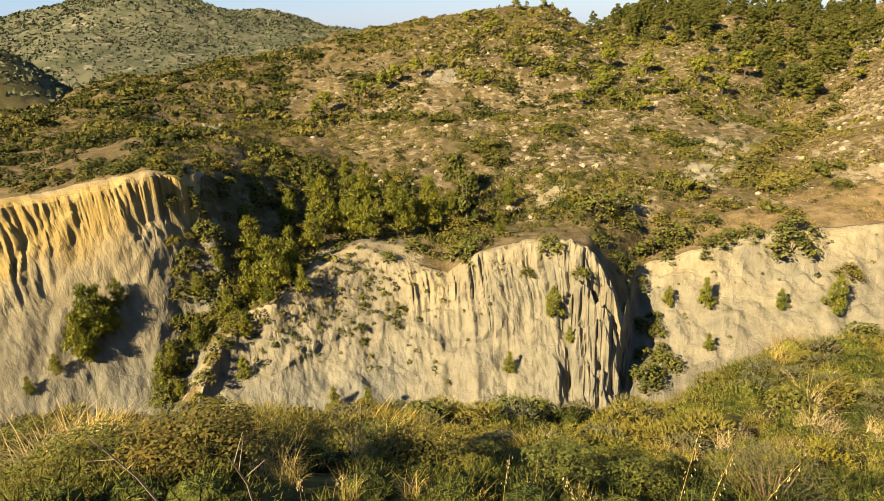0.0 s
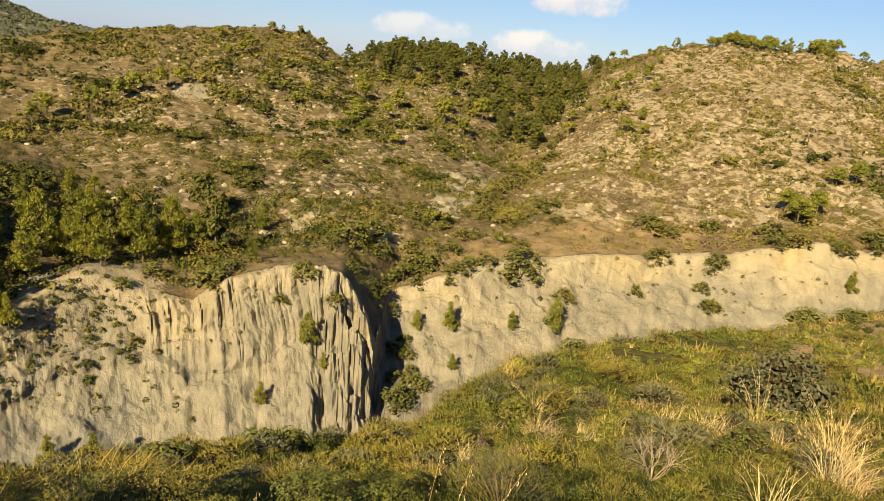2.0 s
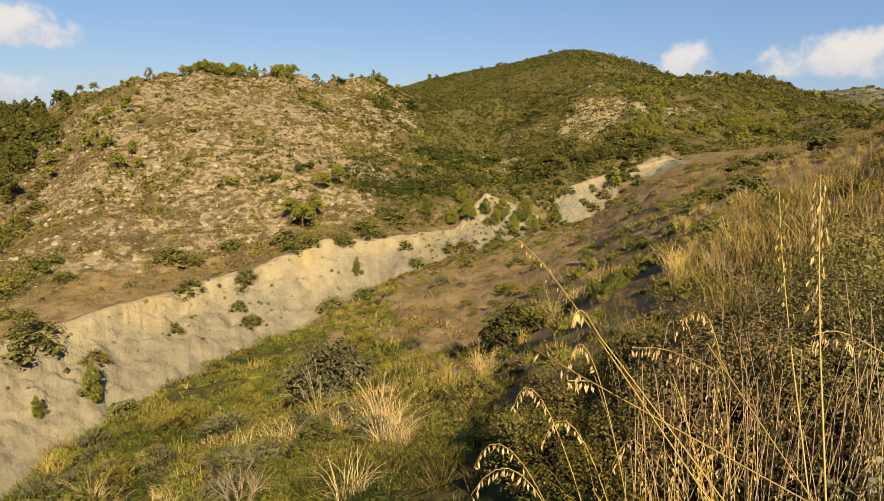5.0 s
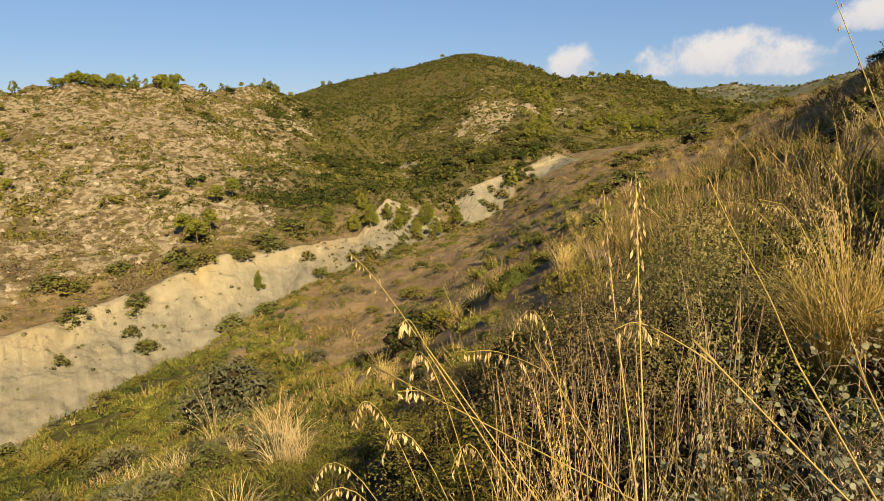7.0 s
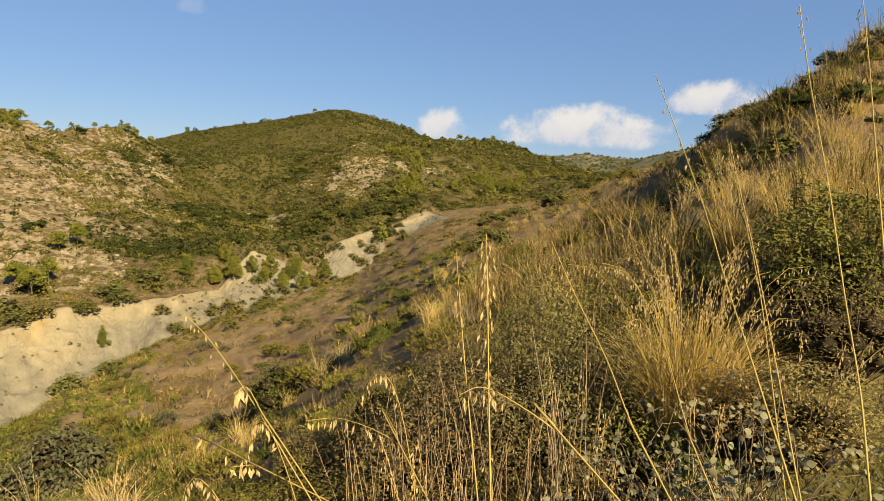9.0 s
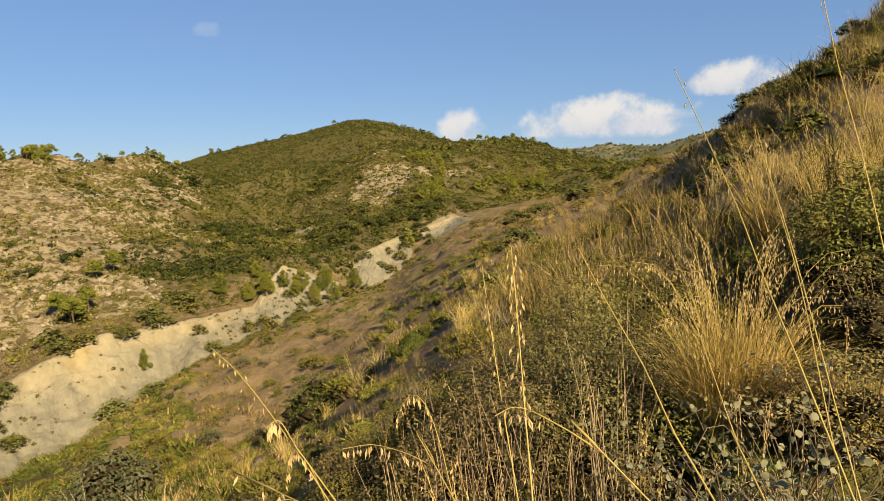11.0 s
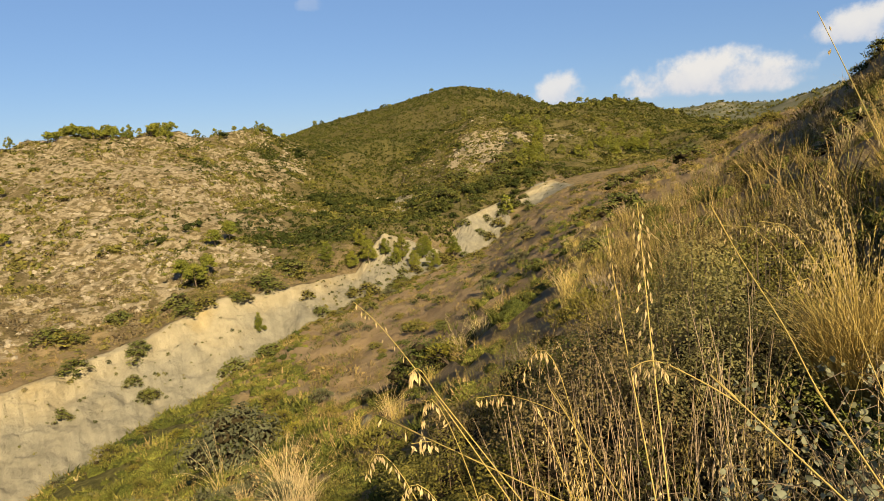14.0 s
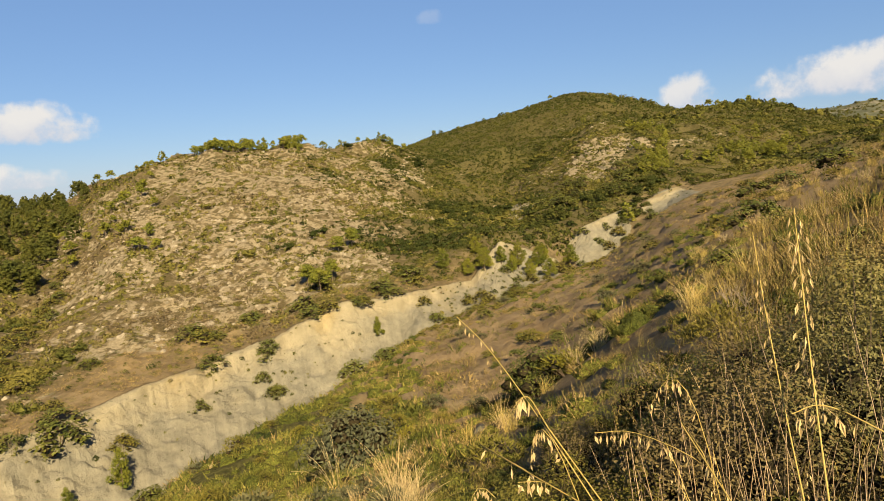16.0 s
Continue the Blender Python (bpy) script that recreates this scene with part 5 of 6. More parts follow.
def herb_base(n, seed, length, width):
    """A low herb of fine upright shoots."""
    r = np.random.default_rng(seed)
    a, q = r.uniform(0, 6.283, n), 0.5 * np.sqrt(r.random(n))
    pos = np.stack([q * np.cos(a), q * np.sin(a), r.uniform(0, 0.45, n) * (1 - q)], -1)
    out = np.stack([np.cos(a) * q * 1.6, np.sin(a) * q * 1.6, np.full(n, 0.3)], -1)
    return sprays(pos, out, length, width, r, 0.5)[0]


def cushion_base(n, seed, length, width, height=0.24, ring=6):
    """A rounded cushion of heath, bristling with short shoots."""
    r = np.random.default_rng(seed)
    rows = []
    for q, h in ((0.38, -0.1), (0.33, 0.45), (0.18, 0.86)):
        a = np.arange(ring) * 2 * math.pi / ring + r.normal(0, 0.12, ring)
        k = q * r.uniform(0.8, 1.15, ring)
        rows.append(np.stack([k * np.cos(a), k * np.sin(a), height * h * r.uniform(0.8, 1.15, ring)], -1))
    top = np.array([r.normal(0, 0.05), r.normal(0, 0.05), height])
    tris = []
    for i in range(ring):
        j = (i + 1) % ring
        for lo, hi in ((rows[0], rows[1]), (rows[1], rows[2])):
            tris += [lo[i], lo[j], hi[j], lo[i], hi[j], hi[i]]
        tris += [rows[2][i], rows[2][j], top]
    d = unit(r.normal(size=(n, 3)))
    d[:, 2] = np.abs(d[:, 2])
    pos = d * np.array([0.42, 0.42, height * 0.95]) * r.uniform(0.7, 1.1, (n, 1))
    # heart at half tint: mostly darker, shade painted in under the shoots
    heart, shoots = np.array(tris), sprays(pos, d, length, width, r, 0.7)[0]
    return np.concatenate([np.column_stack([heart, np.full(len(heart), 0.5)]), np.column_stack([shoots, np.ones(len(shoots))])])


# low herbs as one carpet, thick near by and thinner down the slope
near_green = bell(S2, 0.45, 3.55, 0.15) * np.clip(bell(B2, -60, 62, 10) + np.where(RG < 9, 0.9, 0.45), 0, 1)
rr = np.maximum(RG, 1)
rn_ = np.random.default_rng(41)
VEIN = fbm(X0 / 5, Y0 / 5, Z0 * 0 + 4, 3)
d1 = near_green * (RG > 1.5) * np.clip(np.where(rr < 11, 520 / rr ** 2, np.where(rr < 26, 3.4, 1.7)), 0, 11) * np.clip(70 / rr, 0.25, 1) * (0.85 + 0.5 * VEIN)
d1 *= np.where((B2 > 62) & (RG > 9), 0.62, 1.0)
pts, ri, ci = sow(np.clip(d1, 0, 20), rn_)
dist_ = np.hypot(pts[:, 0], pts[:, 1])
MOTTLE = fbm(X0 / 1.7, Y0 / 1.7, Z0 * 0 + 14, 3)
tint = np.clip(0.53 + 0.36 * VEIN[ri, ci] + 0.34 * MOTTLE[ri, ci] + 0.15 * rn_.normal(size=len(pts)) + 0.12 * bell(B2[ri, ci], 58, 130, 12) - 0.12 * np.clip((7 - dist_) / 4, 0, 1), 0, 1)
brown = (B2[ri, ci] > 60) & (dist_ > 9)
tint = np.where(brown, np.where(rn_.random(len(pts)) < 0.4, np.clip(rn_.normal(0.32, 0.1, len(pts)), 0, 0.55), np.clip(rn_.normal(0.9, 0.03, len(pts)), 0, 0.95)), tint)
near_, far_ = dist_ < 9, dist_ >= 9
size = np.exp(rn_.normal(-1.0, 0.42, len(pts)))
size = np.clip(size, 0.12, np.where(near_, 0.5, 0.75))
mid_ = far_ & (dist_ < 26)
away_ = dist_ >= 26
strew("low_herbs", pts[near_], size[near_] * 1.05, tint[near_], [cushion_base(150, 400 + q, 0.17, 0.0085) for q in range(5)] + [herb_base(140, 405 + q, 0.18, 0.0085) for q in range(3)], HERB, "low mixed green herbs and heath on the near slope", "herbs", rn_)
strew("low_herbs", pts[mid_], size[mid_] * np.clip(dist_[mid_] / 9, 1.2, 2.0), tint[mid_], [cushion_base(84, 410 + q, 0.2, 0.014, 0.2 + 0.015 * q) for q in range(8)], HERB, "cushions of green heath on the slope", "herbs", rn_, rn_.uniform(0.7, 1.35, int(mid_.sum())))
parched = away_ & brown
away_ = away_ & ~brown
strew("dry_grass", pts[parched], size[parched] * 1.7, tint[parched], [herb_base(26, 426 + q, 0.3, 0.03) for q in range(5)], HERB, "small brown and green tufts over the dry slope", "grass", rn_)
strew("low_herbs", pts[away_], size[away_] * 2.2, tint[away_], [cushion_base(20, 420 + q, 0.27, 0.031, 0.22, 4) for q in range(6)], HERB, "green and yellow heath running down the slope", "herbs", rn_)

# green bands across the dry slope
band = bell(S2, 1.3, 2.9, 0.2) * (bell(B2, 75, 86, 2.5) * bell(RG, 33, 58, 6) + 0.6 * bell(B2, 66, 76, 2) * bell(RG, 75, 118, 8)) * np.clip(0.5 + VEIN, 0, 1.5)
pts, ri, ci = sow(band * 1.1, rn_)
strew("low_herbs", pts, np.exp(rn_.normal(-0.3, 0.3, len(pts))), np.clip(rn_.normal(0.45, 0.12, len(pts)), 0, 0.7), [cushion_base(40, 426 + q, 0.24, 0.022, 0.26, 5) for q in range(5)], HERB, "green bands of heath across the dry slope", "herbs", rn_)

# short straw on the brown slope
d2 = bell(S2, 0.9, 3.2, 0.2) * bell(B2, 56, 121, 8) * (RG > 3) * np.clip(1000 / rr ** 2, 0.34, 9) * np.clip(0.8 + 0.6 * VEIN, 0.1, 2)
pts, ri, ci = sow(np.clip(d2, 0, 20), rn_)
dist_ = np.hypot(pts[:, 0], pts[:, 1])
def straw_base(n, seed):
    v, f = blades(n, np.random.default_rng(seed), 0.8, 0.7, 0.0085, 0.22, 0.5, 2)
    return np.concatenate([v[f[:, [0, 1, 2]]].reshape(-1, 3), v[f[:, [0, 2, 3]]].reshape(-1, 3)])
tint = np.clip(0.86 + 0.12 * rn_.normal(size=len(pts)) - 0.1 * VEIN[ri, ci], 0.3, 1)
strew("dry_grass", pts, np.exp(rn_.normal(-0.95, 0.25, len(pts))) * np.clip(dist_ / 20, 0.85, 1.4), tint, [straw_base(11, 430 + q) for q in range(6)], HERB, "short dry brown grass over the upper slope", "grass", rn_)

# long golden grass over the bank
d4 = bell(S2, 0.75, 3.1, 0.15) * bell(B2, 88, 121, 5) * (RG > 4.5) * np.clip(640 / rr ** 2, 0.5, 7) * np.clip(0.8 + 0.9 * VEIN, 0.08, 2)
pts, ri, ci = sow(np.clip(d4, 0, 20), rn_)
tint = np.clip(0.87 + 0.06 * rn_.normal(size=len(pts)), 0.7, 1)
strew("bank_grass", pts, np.exp(rn_.normal(-0.05, 0.25, len(pts))), tint, [straw_base(16, 440 + q) for q in range(6)], HERB, "long golden-brown grass drooping over the bank", "grass", rn_)

# grass on the terrace above the cliff
d3 = bell(S2, 6.05, 6.95, 0.12) * bell(B2, 22, 62, 4) * np.clip(1.3 + 1.1 * VEIN, 0.3, 2.5)
pts, ri, ci = sow(d3, rn_)
tint = np.where(rn_.random(len(pts)) < 0.35, np.clip(rn_.normal(0.42, 0.12, len(pts)), 0, 0.6), np.clip(rn_.normal(0.95, 0.03, len(pts)), 0.85, 1.0))
strew("dry_grass", pts, np.exp(rn_.normal(-0.35, 0.3, len(pts))), tint, [herb_base(16, 436 + q, 0.34, 0.04) for q in range(5)], HERB, "brown grass tufts on the terrace above the cliff", "grass", rn_)

# shrubs of the near slope
BIG = [(53.1, 16.5, 2.5, "grey", 0.95), (70.6, 20.0, 2.3, "dark", 0.9), (68.9, 23.5, 1.5, "dark", 0.8), (72.6, 20.5, 1.7, "olive", 0.7), (39.8, 20.2, 1.4, "olive", 0.7), (62.1, 16.5, 1.0, "dark", 0.7), (57.9, 21.0, 1.3, "lime", 0.8), (73.2, 19.0, 1.5, "lime", 0.6),
       (55.6, 21.5, 1.5, "lime", 0.8), (31.2, 14.0, 1.1, "dark", 0.8), (57.0, 24.9, 1.3, "olive", 0.7), (43.1, 31.7, 1.6, "olive", 0.7), (35.6, 27.9, 1.6, "dark", 0.7), (66.8, 8.6, 0.8, "olive", 0.8),
       (43.5, 17.5, 1.5, "grey", 0.8), (38.0, 16.0, 1.1, "grey", 0.8), (53.7, 53, 2.6, "dark", 0.8), (56.8, 54, 2.4, "dark", 0.6), (91.0, 70, 4, "dark", 0.6), (89, 62, 3.5, "dark", 0.6), (94.5, 60, 3.5, "dark", 0.7), (86.5, 44, 2.6, "olive", 0.6), (89, 30, 2.2, "dark", 0.7),
       (107.4, 37, 2.0, "dark", 0.8), (108.6, 35, 1.6, "dark", 0.7), (109.8, 33, 1.5, "dark", 0.8), (111.6, 31, 1.6, "dark", 0.8), (114.5, 27, 1.6, "dark", 0.8), (106.0, 42, 1.6, "dark", 0.6), (96.0, 27.0, 1.2, "dark", 0.7), 
       (-3.5, 12.5, 1.1, "dark", 0.8), (5, 13.5, 1.1, "dark", 0.8), (8.5, 14, 1.0, "dark", 0.8), (-12.5, 12, 0.9, "olive", 0.8), (16.5, 13, 1.1, "olive", 0.8), (-24, 9.5, 1.0, "olive", 0.8)]
for b, r, s, k, t in BIG:
    s = s * 0.6 if b > 95 and r > 20 else s
    shrub(b, r, s, k, "large shrubs of the near slope", {"dark": "dark green leafy shrub on the grassy slope", "grey": "broad grey-green shrub with bare twigs on the slope", "olive": "olive green heath shrub on the grassy slope", "lime": "bright yellow-green shrub on the grassy slope"}[k], t, 0.05)
for i in range(16):
    b = 105 + 8.5 * i / 15
    shrub(b, np.interp(b, [105, 107.5, 111.3, 114.7], [52, 42, 36, 30]) - rng.uniform(1.5, 5), rng.uniform(0.6, 1.15), "dark", "shrubs along the bank's crest", "dark green shrub on the crest of the bank", 0.75, 0.3)
for i in range(14):
    shrub(43 + 14 * (i + rng.random()) / 14, rng.uniform(7, 14), rng.uniform(0.6, 1.05), ("dark", "grey")[i % 2], "large shrubs of the near slope", ("dark green leafy shrub on the grassy slope", "broad grey-green shrub with bare twigs on the slope")[i % 2], 0.75, 0.1)
for i in range(250):
    b = rng.uniform(-41, 66)
    lim = np.interp(b, [-40, 0, 17, 30, 44, 52, 60, 66], [9, 15, 17, 26, 40, 52, 70, 90])
    r = 3.6 + (lim - 3.6) * rng.random() ** 0.8
    k = ("olive", "olive", "grey", "olive", "lime", "olive", "grey")[i % 7]
    shrub(b, r, rng.uniform(0.4, 0.95) * (1 + r / 60) * (0.75 if k == "lime" else 1), k, "heath shrubs", {"dark": "small dark green shrub among the herbs", "grey": "small grey-green bushy herb on the slope", "olive": "small olive green heath bush on the slope", "lime": "small yellow-green spurge bush on the slope"}[k], rng.uniform(0.55, 0.8), 0.05)
for i in range(60):
    b = rng.uniform(66, 119)
    lim = np.interp(b, [66, 77, 84, 92, 100, 106, 119], [90, 130, 150, 110, 65, 40, 24])
    r = 5 + (lim - 5) * rng.random() ** 0.9
    k = ("olive", "dark", "olive", "grey")[i % 4]
    shrub(b, r, rng.uniform(0.5, 1.0) * (1 + r / 50), k, "shrubs of the dry slope", {"dark": "small dark green shrub in dry grass", "grey": "small grey-green bush in dry grass", "olive": "small olive green bush in dry grass"}[k], rng.uniform(0.5, 0.75), 0.05)

# a green fringe where the dry slope breaks off above the stream
for i in range(70):
    b = rng.uniform(55, 79)
    r = np.interp(b, [52, 60, 66, 73, 77, 80], [52, 75, 95, 120, 140, 152]) - 1 - 15 * rng.random() ** 1.6
    k = ("lime", "olive", "olive")[i % 3]
    shrub(b, r, rng.uniform(0.9, 1.7), k, "green fringe above the stream", {"olive": "low olive green bush at the foot of the dry slope", "lime": "low yellow-green bush at the foot of the dry slope"}[k], 0.6, 0.05)
for i in range(70):
    b = rng.uniform(66, 100)
    lim = np.interp(b, [66, 77, 84, 92, 100], [85, 125, 140, 105, 60])
    k = ("olive", "dark", "olive")[i % 3]
    shrub(b, 14 + (lim - 14) * rng.random() ** 0.7, rng.uniform(0.5, 1.15), k, "shrubs of the dry slope", {"dark": "small dark green shrub in dry grass", "olive": "small olive green bush in dry grass"}[k], 0.6, 0.05)

# tussocks
TUSSOCKS = [(57.9, 6.4, 0.8), (68.0, 14.0, 1.0), (32.4, 14.5, 1.1), (-21.0, 6.0, 1.25), (-9.7, 5.4, 1.3), (7.6, 6.2, 1.2), (-37.5, 4.9, 1.3), (-35.0, 5.4, 1.2), (-26.4, 6.2, 1.1), (-39, 5.0, 1.1), (-30, 5.6, 1.0), (-17.5, 5.0, 0.9), (-14, 6.2, 0.8), (-4.5, 5.2, 0.9), (2.0, 6.5, 0.8), (13, 7.5, 0.8), (20, 9.0, 0.9), (-10.9, 4.2, 0.75), (7.1, 8.8, 0.9), (-21.8, 6.6, 0.9), (-24.2, 5.2, 0.9), (-36, 6.2, 1.2), (-33.5, 7.2, 1.0), (-26.6, 7.5, 0.9), (33.1, 12.9, 0.9), (29.9, 21.8, 1.6), (0.3, 10.9, 0.8),
            (48, 9.5, 1.0), (52, 11, 1.1), (45, 12, 1.1), (57.5, 8.5, 0.9), (71.5, 17, 1.0), (74.0, 19, 1.3), (76.2, 19.5, 1.4), (78, 21, 1.2), (84, 16, 1.3), (67.2, 15.5, 1.0), (64.4, 11.5, 0.9)]
for i, (b, r, s) in enumerate(TUSSOCKS):
    for k in range(2 if r < 10 else 1):
        tuft(b + 70 * k * 0.16 / r, r, s * (1.15 - 0.1 * k) * (0.72 if b < 24 else 1), ("straw", "gold", "straw")[i % 3], "straw tussocks", "pale dry tussock of long arching grass", i % 2 == 0 and k == 0 and b > 24)
for i in range(30):
    b = rng.uniform(26, 60)
    tuft(b, rng.uniform(8.5, 20), rng.uniform(0.55, 0.95), ("straw", "green", "straw")[i % 3], "straw tussocks", "pale dry tussock of long arching grass", False)
for i in range(60):
    b = rng.uniform(-40, 62)
    lim = np.interp(b, [-40, 0, 17, 30, 44, 62], [9, 14, 16, 24, 34, 60])
    tuft(b, 3.2 + (lim - 3.2) * rng.random() ** 0.9, rng.uniform(0.45, 0.85), ("straw", "green", "gold", "green", "straw")[i % 5], "small tussocks", "small tussock of dry and green grass", False)
for i in range(240):
    b = rng.uniform(84, 120)
    lim = np.interp(b, [84, 92, 100, 106, 120], [40, 60, 55, 38, 24])
    tuft(b, 6.0 + (lim - 6.0) * rng.random() ** 0.9, rng.uniform(0.7, 1.25), ("gold", "gold", "straw", "gold", "green")[i % 5], "tussocks of the dry bank", "golden-brown tussock of dry grass on the bank", i % 8 == 0)


# ---- the plants at arm's length ----
def at(bearing, rise, d):
    b, e = radians(bearing), radians(rise)
    return Vector((d * math.sin(b) * math.cos(e), d * math.cos(b) * math.cos(e), d * math.sin(e)))


def oat(foot, tip, sag, seeds, size, thick=0.002, label="tall dry oat stalk with hanging pale spikelets", bow=0.0, tail=0.3, apex=None, hang=False):
    """A dry stalk from foot to tip; past its top the head sags."""
    r = np.random.default_rng(int(abs(tip.x * 1000 + tip.z * 777)))
    side = Vector((tip.y, -tip.x, 0)).normalized()
    path = []
    for i in range(13):
        t = i / 12
        p = foot.lerp(tip, t) + Vector((0, 0, 1)) * (sag * math.sin(math.pi * t)) + side * bow * math.sin(math.pi * t)
        if apex is not None:
            c = (apex - foot * 0.09 - tip * 0.49) / 0.42
            p = foot * (1 - t) ** 2 + c * (2 * t * (1 - t)) + tip * t * t
        path.append(tuple(p))
    top = new("oat_stalk")
    part("stem", tri_mesh("stem", *tube(path, np.linspace(thick, thick * 0.4, 13), 5), GOLD), top)
    k = int(12 * (1 - tail))
    part("seed_head", tri_mesh("seed_head", *panicle(path[k:], int(seeds * 1.4), r, size, hang), STRAW), top, "pale papery drooping spikelets")["kind"] = "stuff"
    return tagged(top, label, "grass stalk", "dry oat stalks")


def root(bearing, r):
    return spot(bearing, r)


def tall_oat(marks, seeds, size, tail, label, thick=0.0022, hang=False):
    """A dry stalk through marks (bearing, rise, distance) from its tip down, and on into the ground."""
    p = [np.array(at(*m)) for m in marks]
    step = (p[-1] - p[-2]) / np.linalg.norm(p[-1] - p[-2]) * 0.1
    while True:
        q = p[-1] + step
        p.append(q)
        if q[2] < root(math.degrees(math.atan2(q[0], q[1])), math.hypot(q[0], q[1])).z or len(p) > 40:
            break
    p = [p[0], *p[1:len(marks)], p[-1]]
    k = [p[0] * 2 - p[1], *p, p[-1] * 2 - p[-2]]
    path = []
    for i in range(1, len(k) - 2):
        for u in np.linspace(0, 1, 5)[:-1]:
            path.append(0.5 * (2 * k[i] + (k[i + 1] - k[i - 1]) * u + (2 * k[i - 1] - 5 * k[i] + 4 * k[i + 1] - k[i + 2]) * u ** 2 + (3 * k[i] - k[i - 1] - 3 * k[i + 1] + k[i + 2]) * u ** 3))
    path = np.array(path + [p[-1]])[::-1]
    top = new("oat_stalk")
    part("stem", tri_mesh("stem", *tube(path, np.linspace(thick, thick * 0.4, len(path)), 6), GOLD), top)
    first = int((len(path) - 1) * (1 - tail))
    part("seed_head", tri_mesh("seed_head", *panicle(path[first:], seeds, np.random.default_rng(int(marks[0][0] * 10)), size, hang), STRAW), top, "pale papery drooping spikelets")["kind"] = "stuff"
    return tagged(top, label, "grass stalk", "dry oat stalks")


OAT = "tall dry oat stalk with hanging pale spikelets"
tall_oat([(104.2, 8.5, 2.4), (106.4, 3.5, 2.36), (108.7, -1.9, 2.28), (110.8, -7.5, 2.2), (112.7, -12.0, 2.15), (114.5, -16.2, 2.1)], 8, 0.02, 0.3, "tall bare dry stalk leaning out against the sky", 0.003)
tall_oat([(109.5, 3.7, 2.66), (110.7, -0.5, 2.61), (112.0, -4.8, 2.56), (113.2, -9.4, 2.5), (114.7, -16.1, 2.4)], 12, 0.022, 0.3, OAT)
tall_oat([(97.4, -4.9, 2.04), (99.6, -9.0, 1.99), (102.7, -13.9, 1.89), (105.3, -18.5, 1.78), (109.1, -23.4, 1.68)], 7, 0.018, 0.2, "long bare dry stalk leaning across a dark shrub", 0.0026)
tall_oat([(105.2, -8.5, 2.25), (107.6, -14.5, 2.04), (109.7, -19.1, 1.89), (112.1, -22.9, 1.78)], 4, 0.016, 0.15, "long bare dry stalk leaning before a golden tussock", 0.0024)
tall_oat([(91.8, -4.6, 2.13), (92.3, -10.1, 2.08), (93.1, -17.7, 1.97), (94.2, -25.9, 1.86)], 46, 0.027, 0.45, "upright dry oat stalk with a thick golden drooping head", 0.003)
tall_oat([(89.2, -6.2, 2.22), (89.8, -10.6, 2.17), (91.0, -17.4, 2.07), (92.9, -26.2, 1.96)], 22, 0.024, 0.4, OAT, 0.0026)
tall_oat([(67.7, -11.6, 1.82), (69.8, -13.6, 1.77), (72.7, -17.2, 1.7), (76.3, -21.8, 1.6), (79.7, -26.0, 1.53)], 9, 0.016, 0.35, "thin dry stalk leaning out over the slope", 0.0017)
tall_oat([(72.4, -18.0, 1.66), (73.4, -17.6, 1.67), (75.0, -19.8, 1.63), (78.3, -23.6, 1.56)], 9, 0.03, 0.2, "dry oat stalk arching over under hanging pale spikelets", 0.0018, True)
tall_oat([(91.7, -17.6, 1.57), (93.3, -16.9, 1.58), (95.6, -17.5, 1.57), (100.6, -19.9, 1.53), (105.7, -23.7, 1.48)], 9, 0.03, 0.4, "dry stalk arching over, with pale spikelets along it", 0.0022)
tall_oat([(78.1, -20.3, 1.79), (81.3, -20.2, 1.79), (86.4, -22.0, 1.7), (89.6, -25.9, 1.6)], 18, 0.024, 0.5, "dry oat stalk arching over under hanging pale spikelets", 0.0018, True)
tall_oat([(72.3, -23.6, 1.67), (74.5, -23.6, 1.67), (77.6, -24.9, 1.63)], 14, 0.026, 0.5, "dry oat stalk arching over under hanging pale spikelets", 0.0018, True)
tall_oat([(113.5, 13.0, 2.66), (114.7, 7.6, 2.56), (116.5, 0.5, 2.47), (118.2, -7.0, 2.37), (119.9, -13.7, 2.27), (121.3, -20.4, 2.16)], 26, 0.018, 0.35, "tall dry stalk with a slim golden head against the sky", 0.0032)
tall_oat([(117.3, 13.0, 2.66), (118.1, 8.6, 2.61), (119.2, 1.8, 2.57), (120.5, -5.9, 2.47)], 18, 0.018, 0.3, "tall dry stalk with a slim golden head against the sky", 0.0032)
tall_oat([(109.8, 3.5, 2.56), (110.7, 0.2, 2.51), (112.5, -5.7, 2.41), (115.1, -14.8, 2.26), (117.2, -21.7, 2.16)], 10, 0.018, 0.2, "long bare dry stalk in front of the bank", 0.0026)
# arching heads: foot; top of the arch; tip
for fb, fr, ab, ae, tb, te, d, k in [(80, 1.6, 67.7, -31.3, 63.4, -33.3, 1.72, 0.03), (81, 1.65, 66.9, -29.4, 63.8, -31.2, 1.78, 0.03), (82, 1.7, 69.8, -24.8, 67.7, -26.2, 1.85, 0.032), (84, 1.75, 74.3, -20.7, 72.7, -22.8, 1.92, 0.032),
                                     (86, 1.7, 79.2, -28.0, 77.0, -30.2, 1.78, 0.03), (84, 1.7, 73.0, -27.2, 70.4, -29.0, 1.8, 0.03),
                                     (90, 1.8, 84.5, -17.0, 82.0, -18.8, 1.95, 0.03)]:
    oat(root(fb, fr), at(tb, te, d * 1.03), 0, 12, k * 0.7, 0.0017, "dry oat stalk arching over under hanging pale spikelets", tail=0.36, apex=at(ab, ae, d), hang=True)
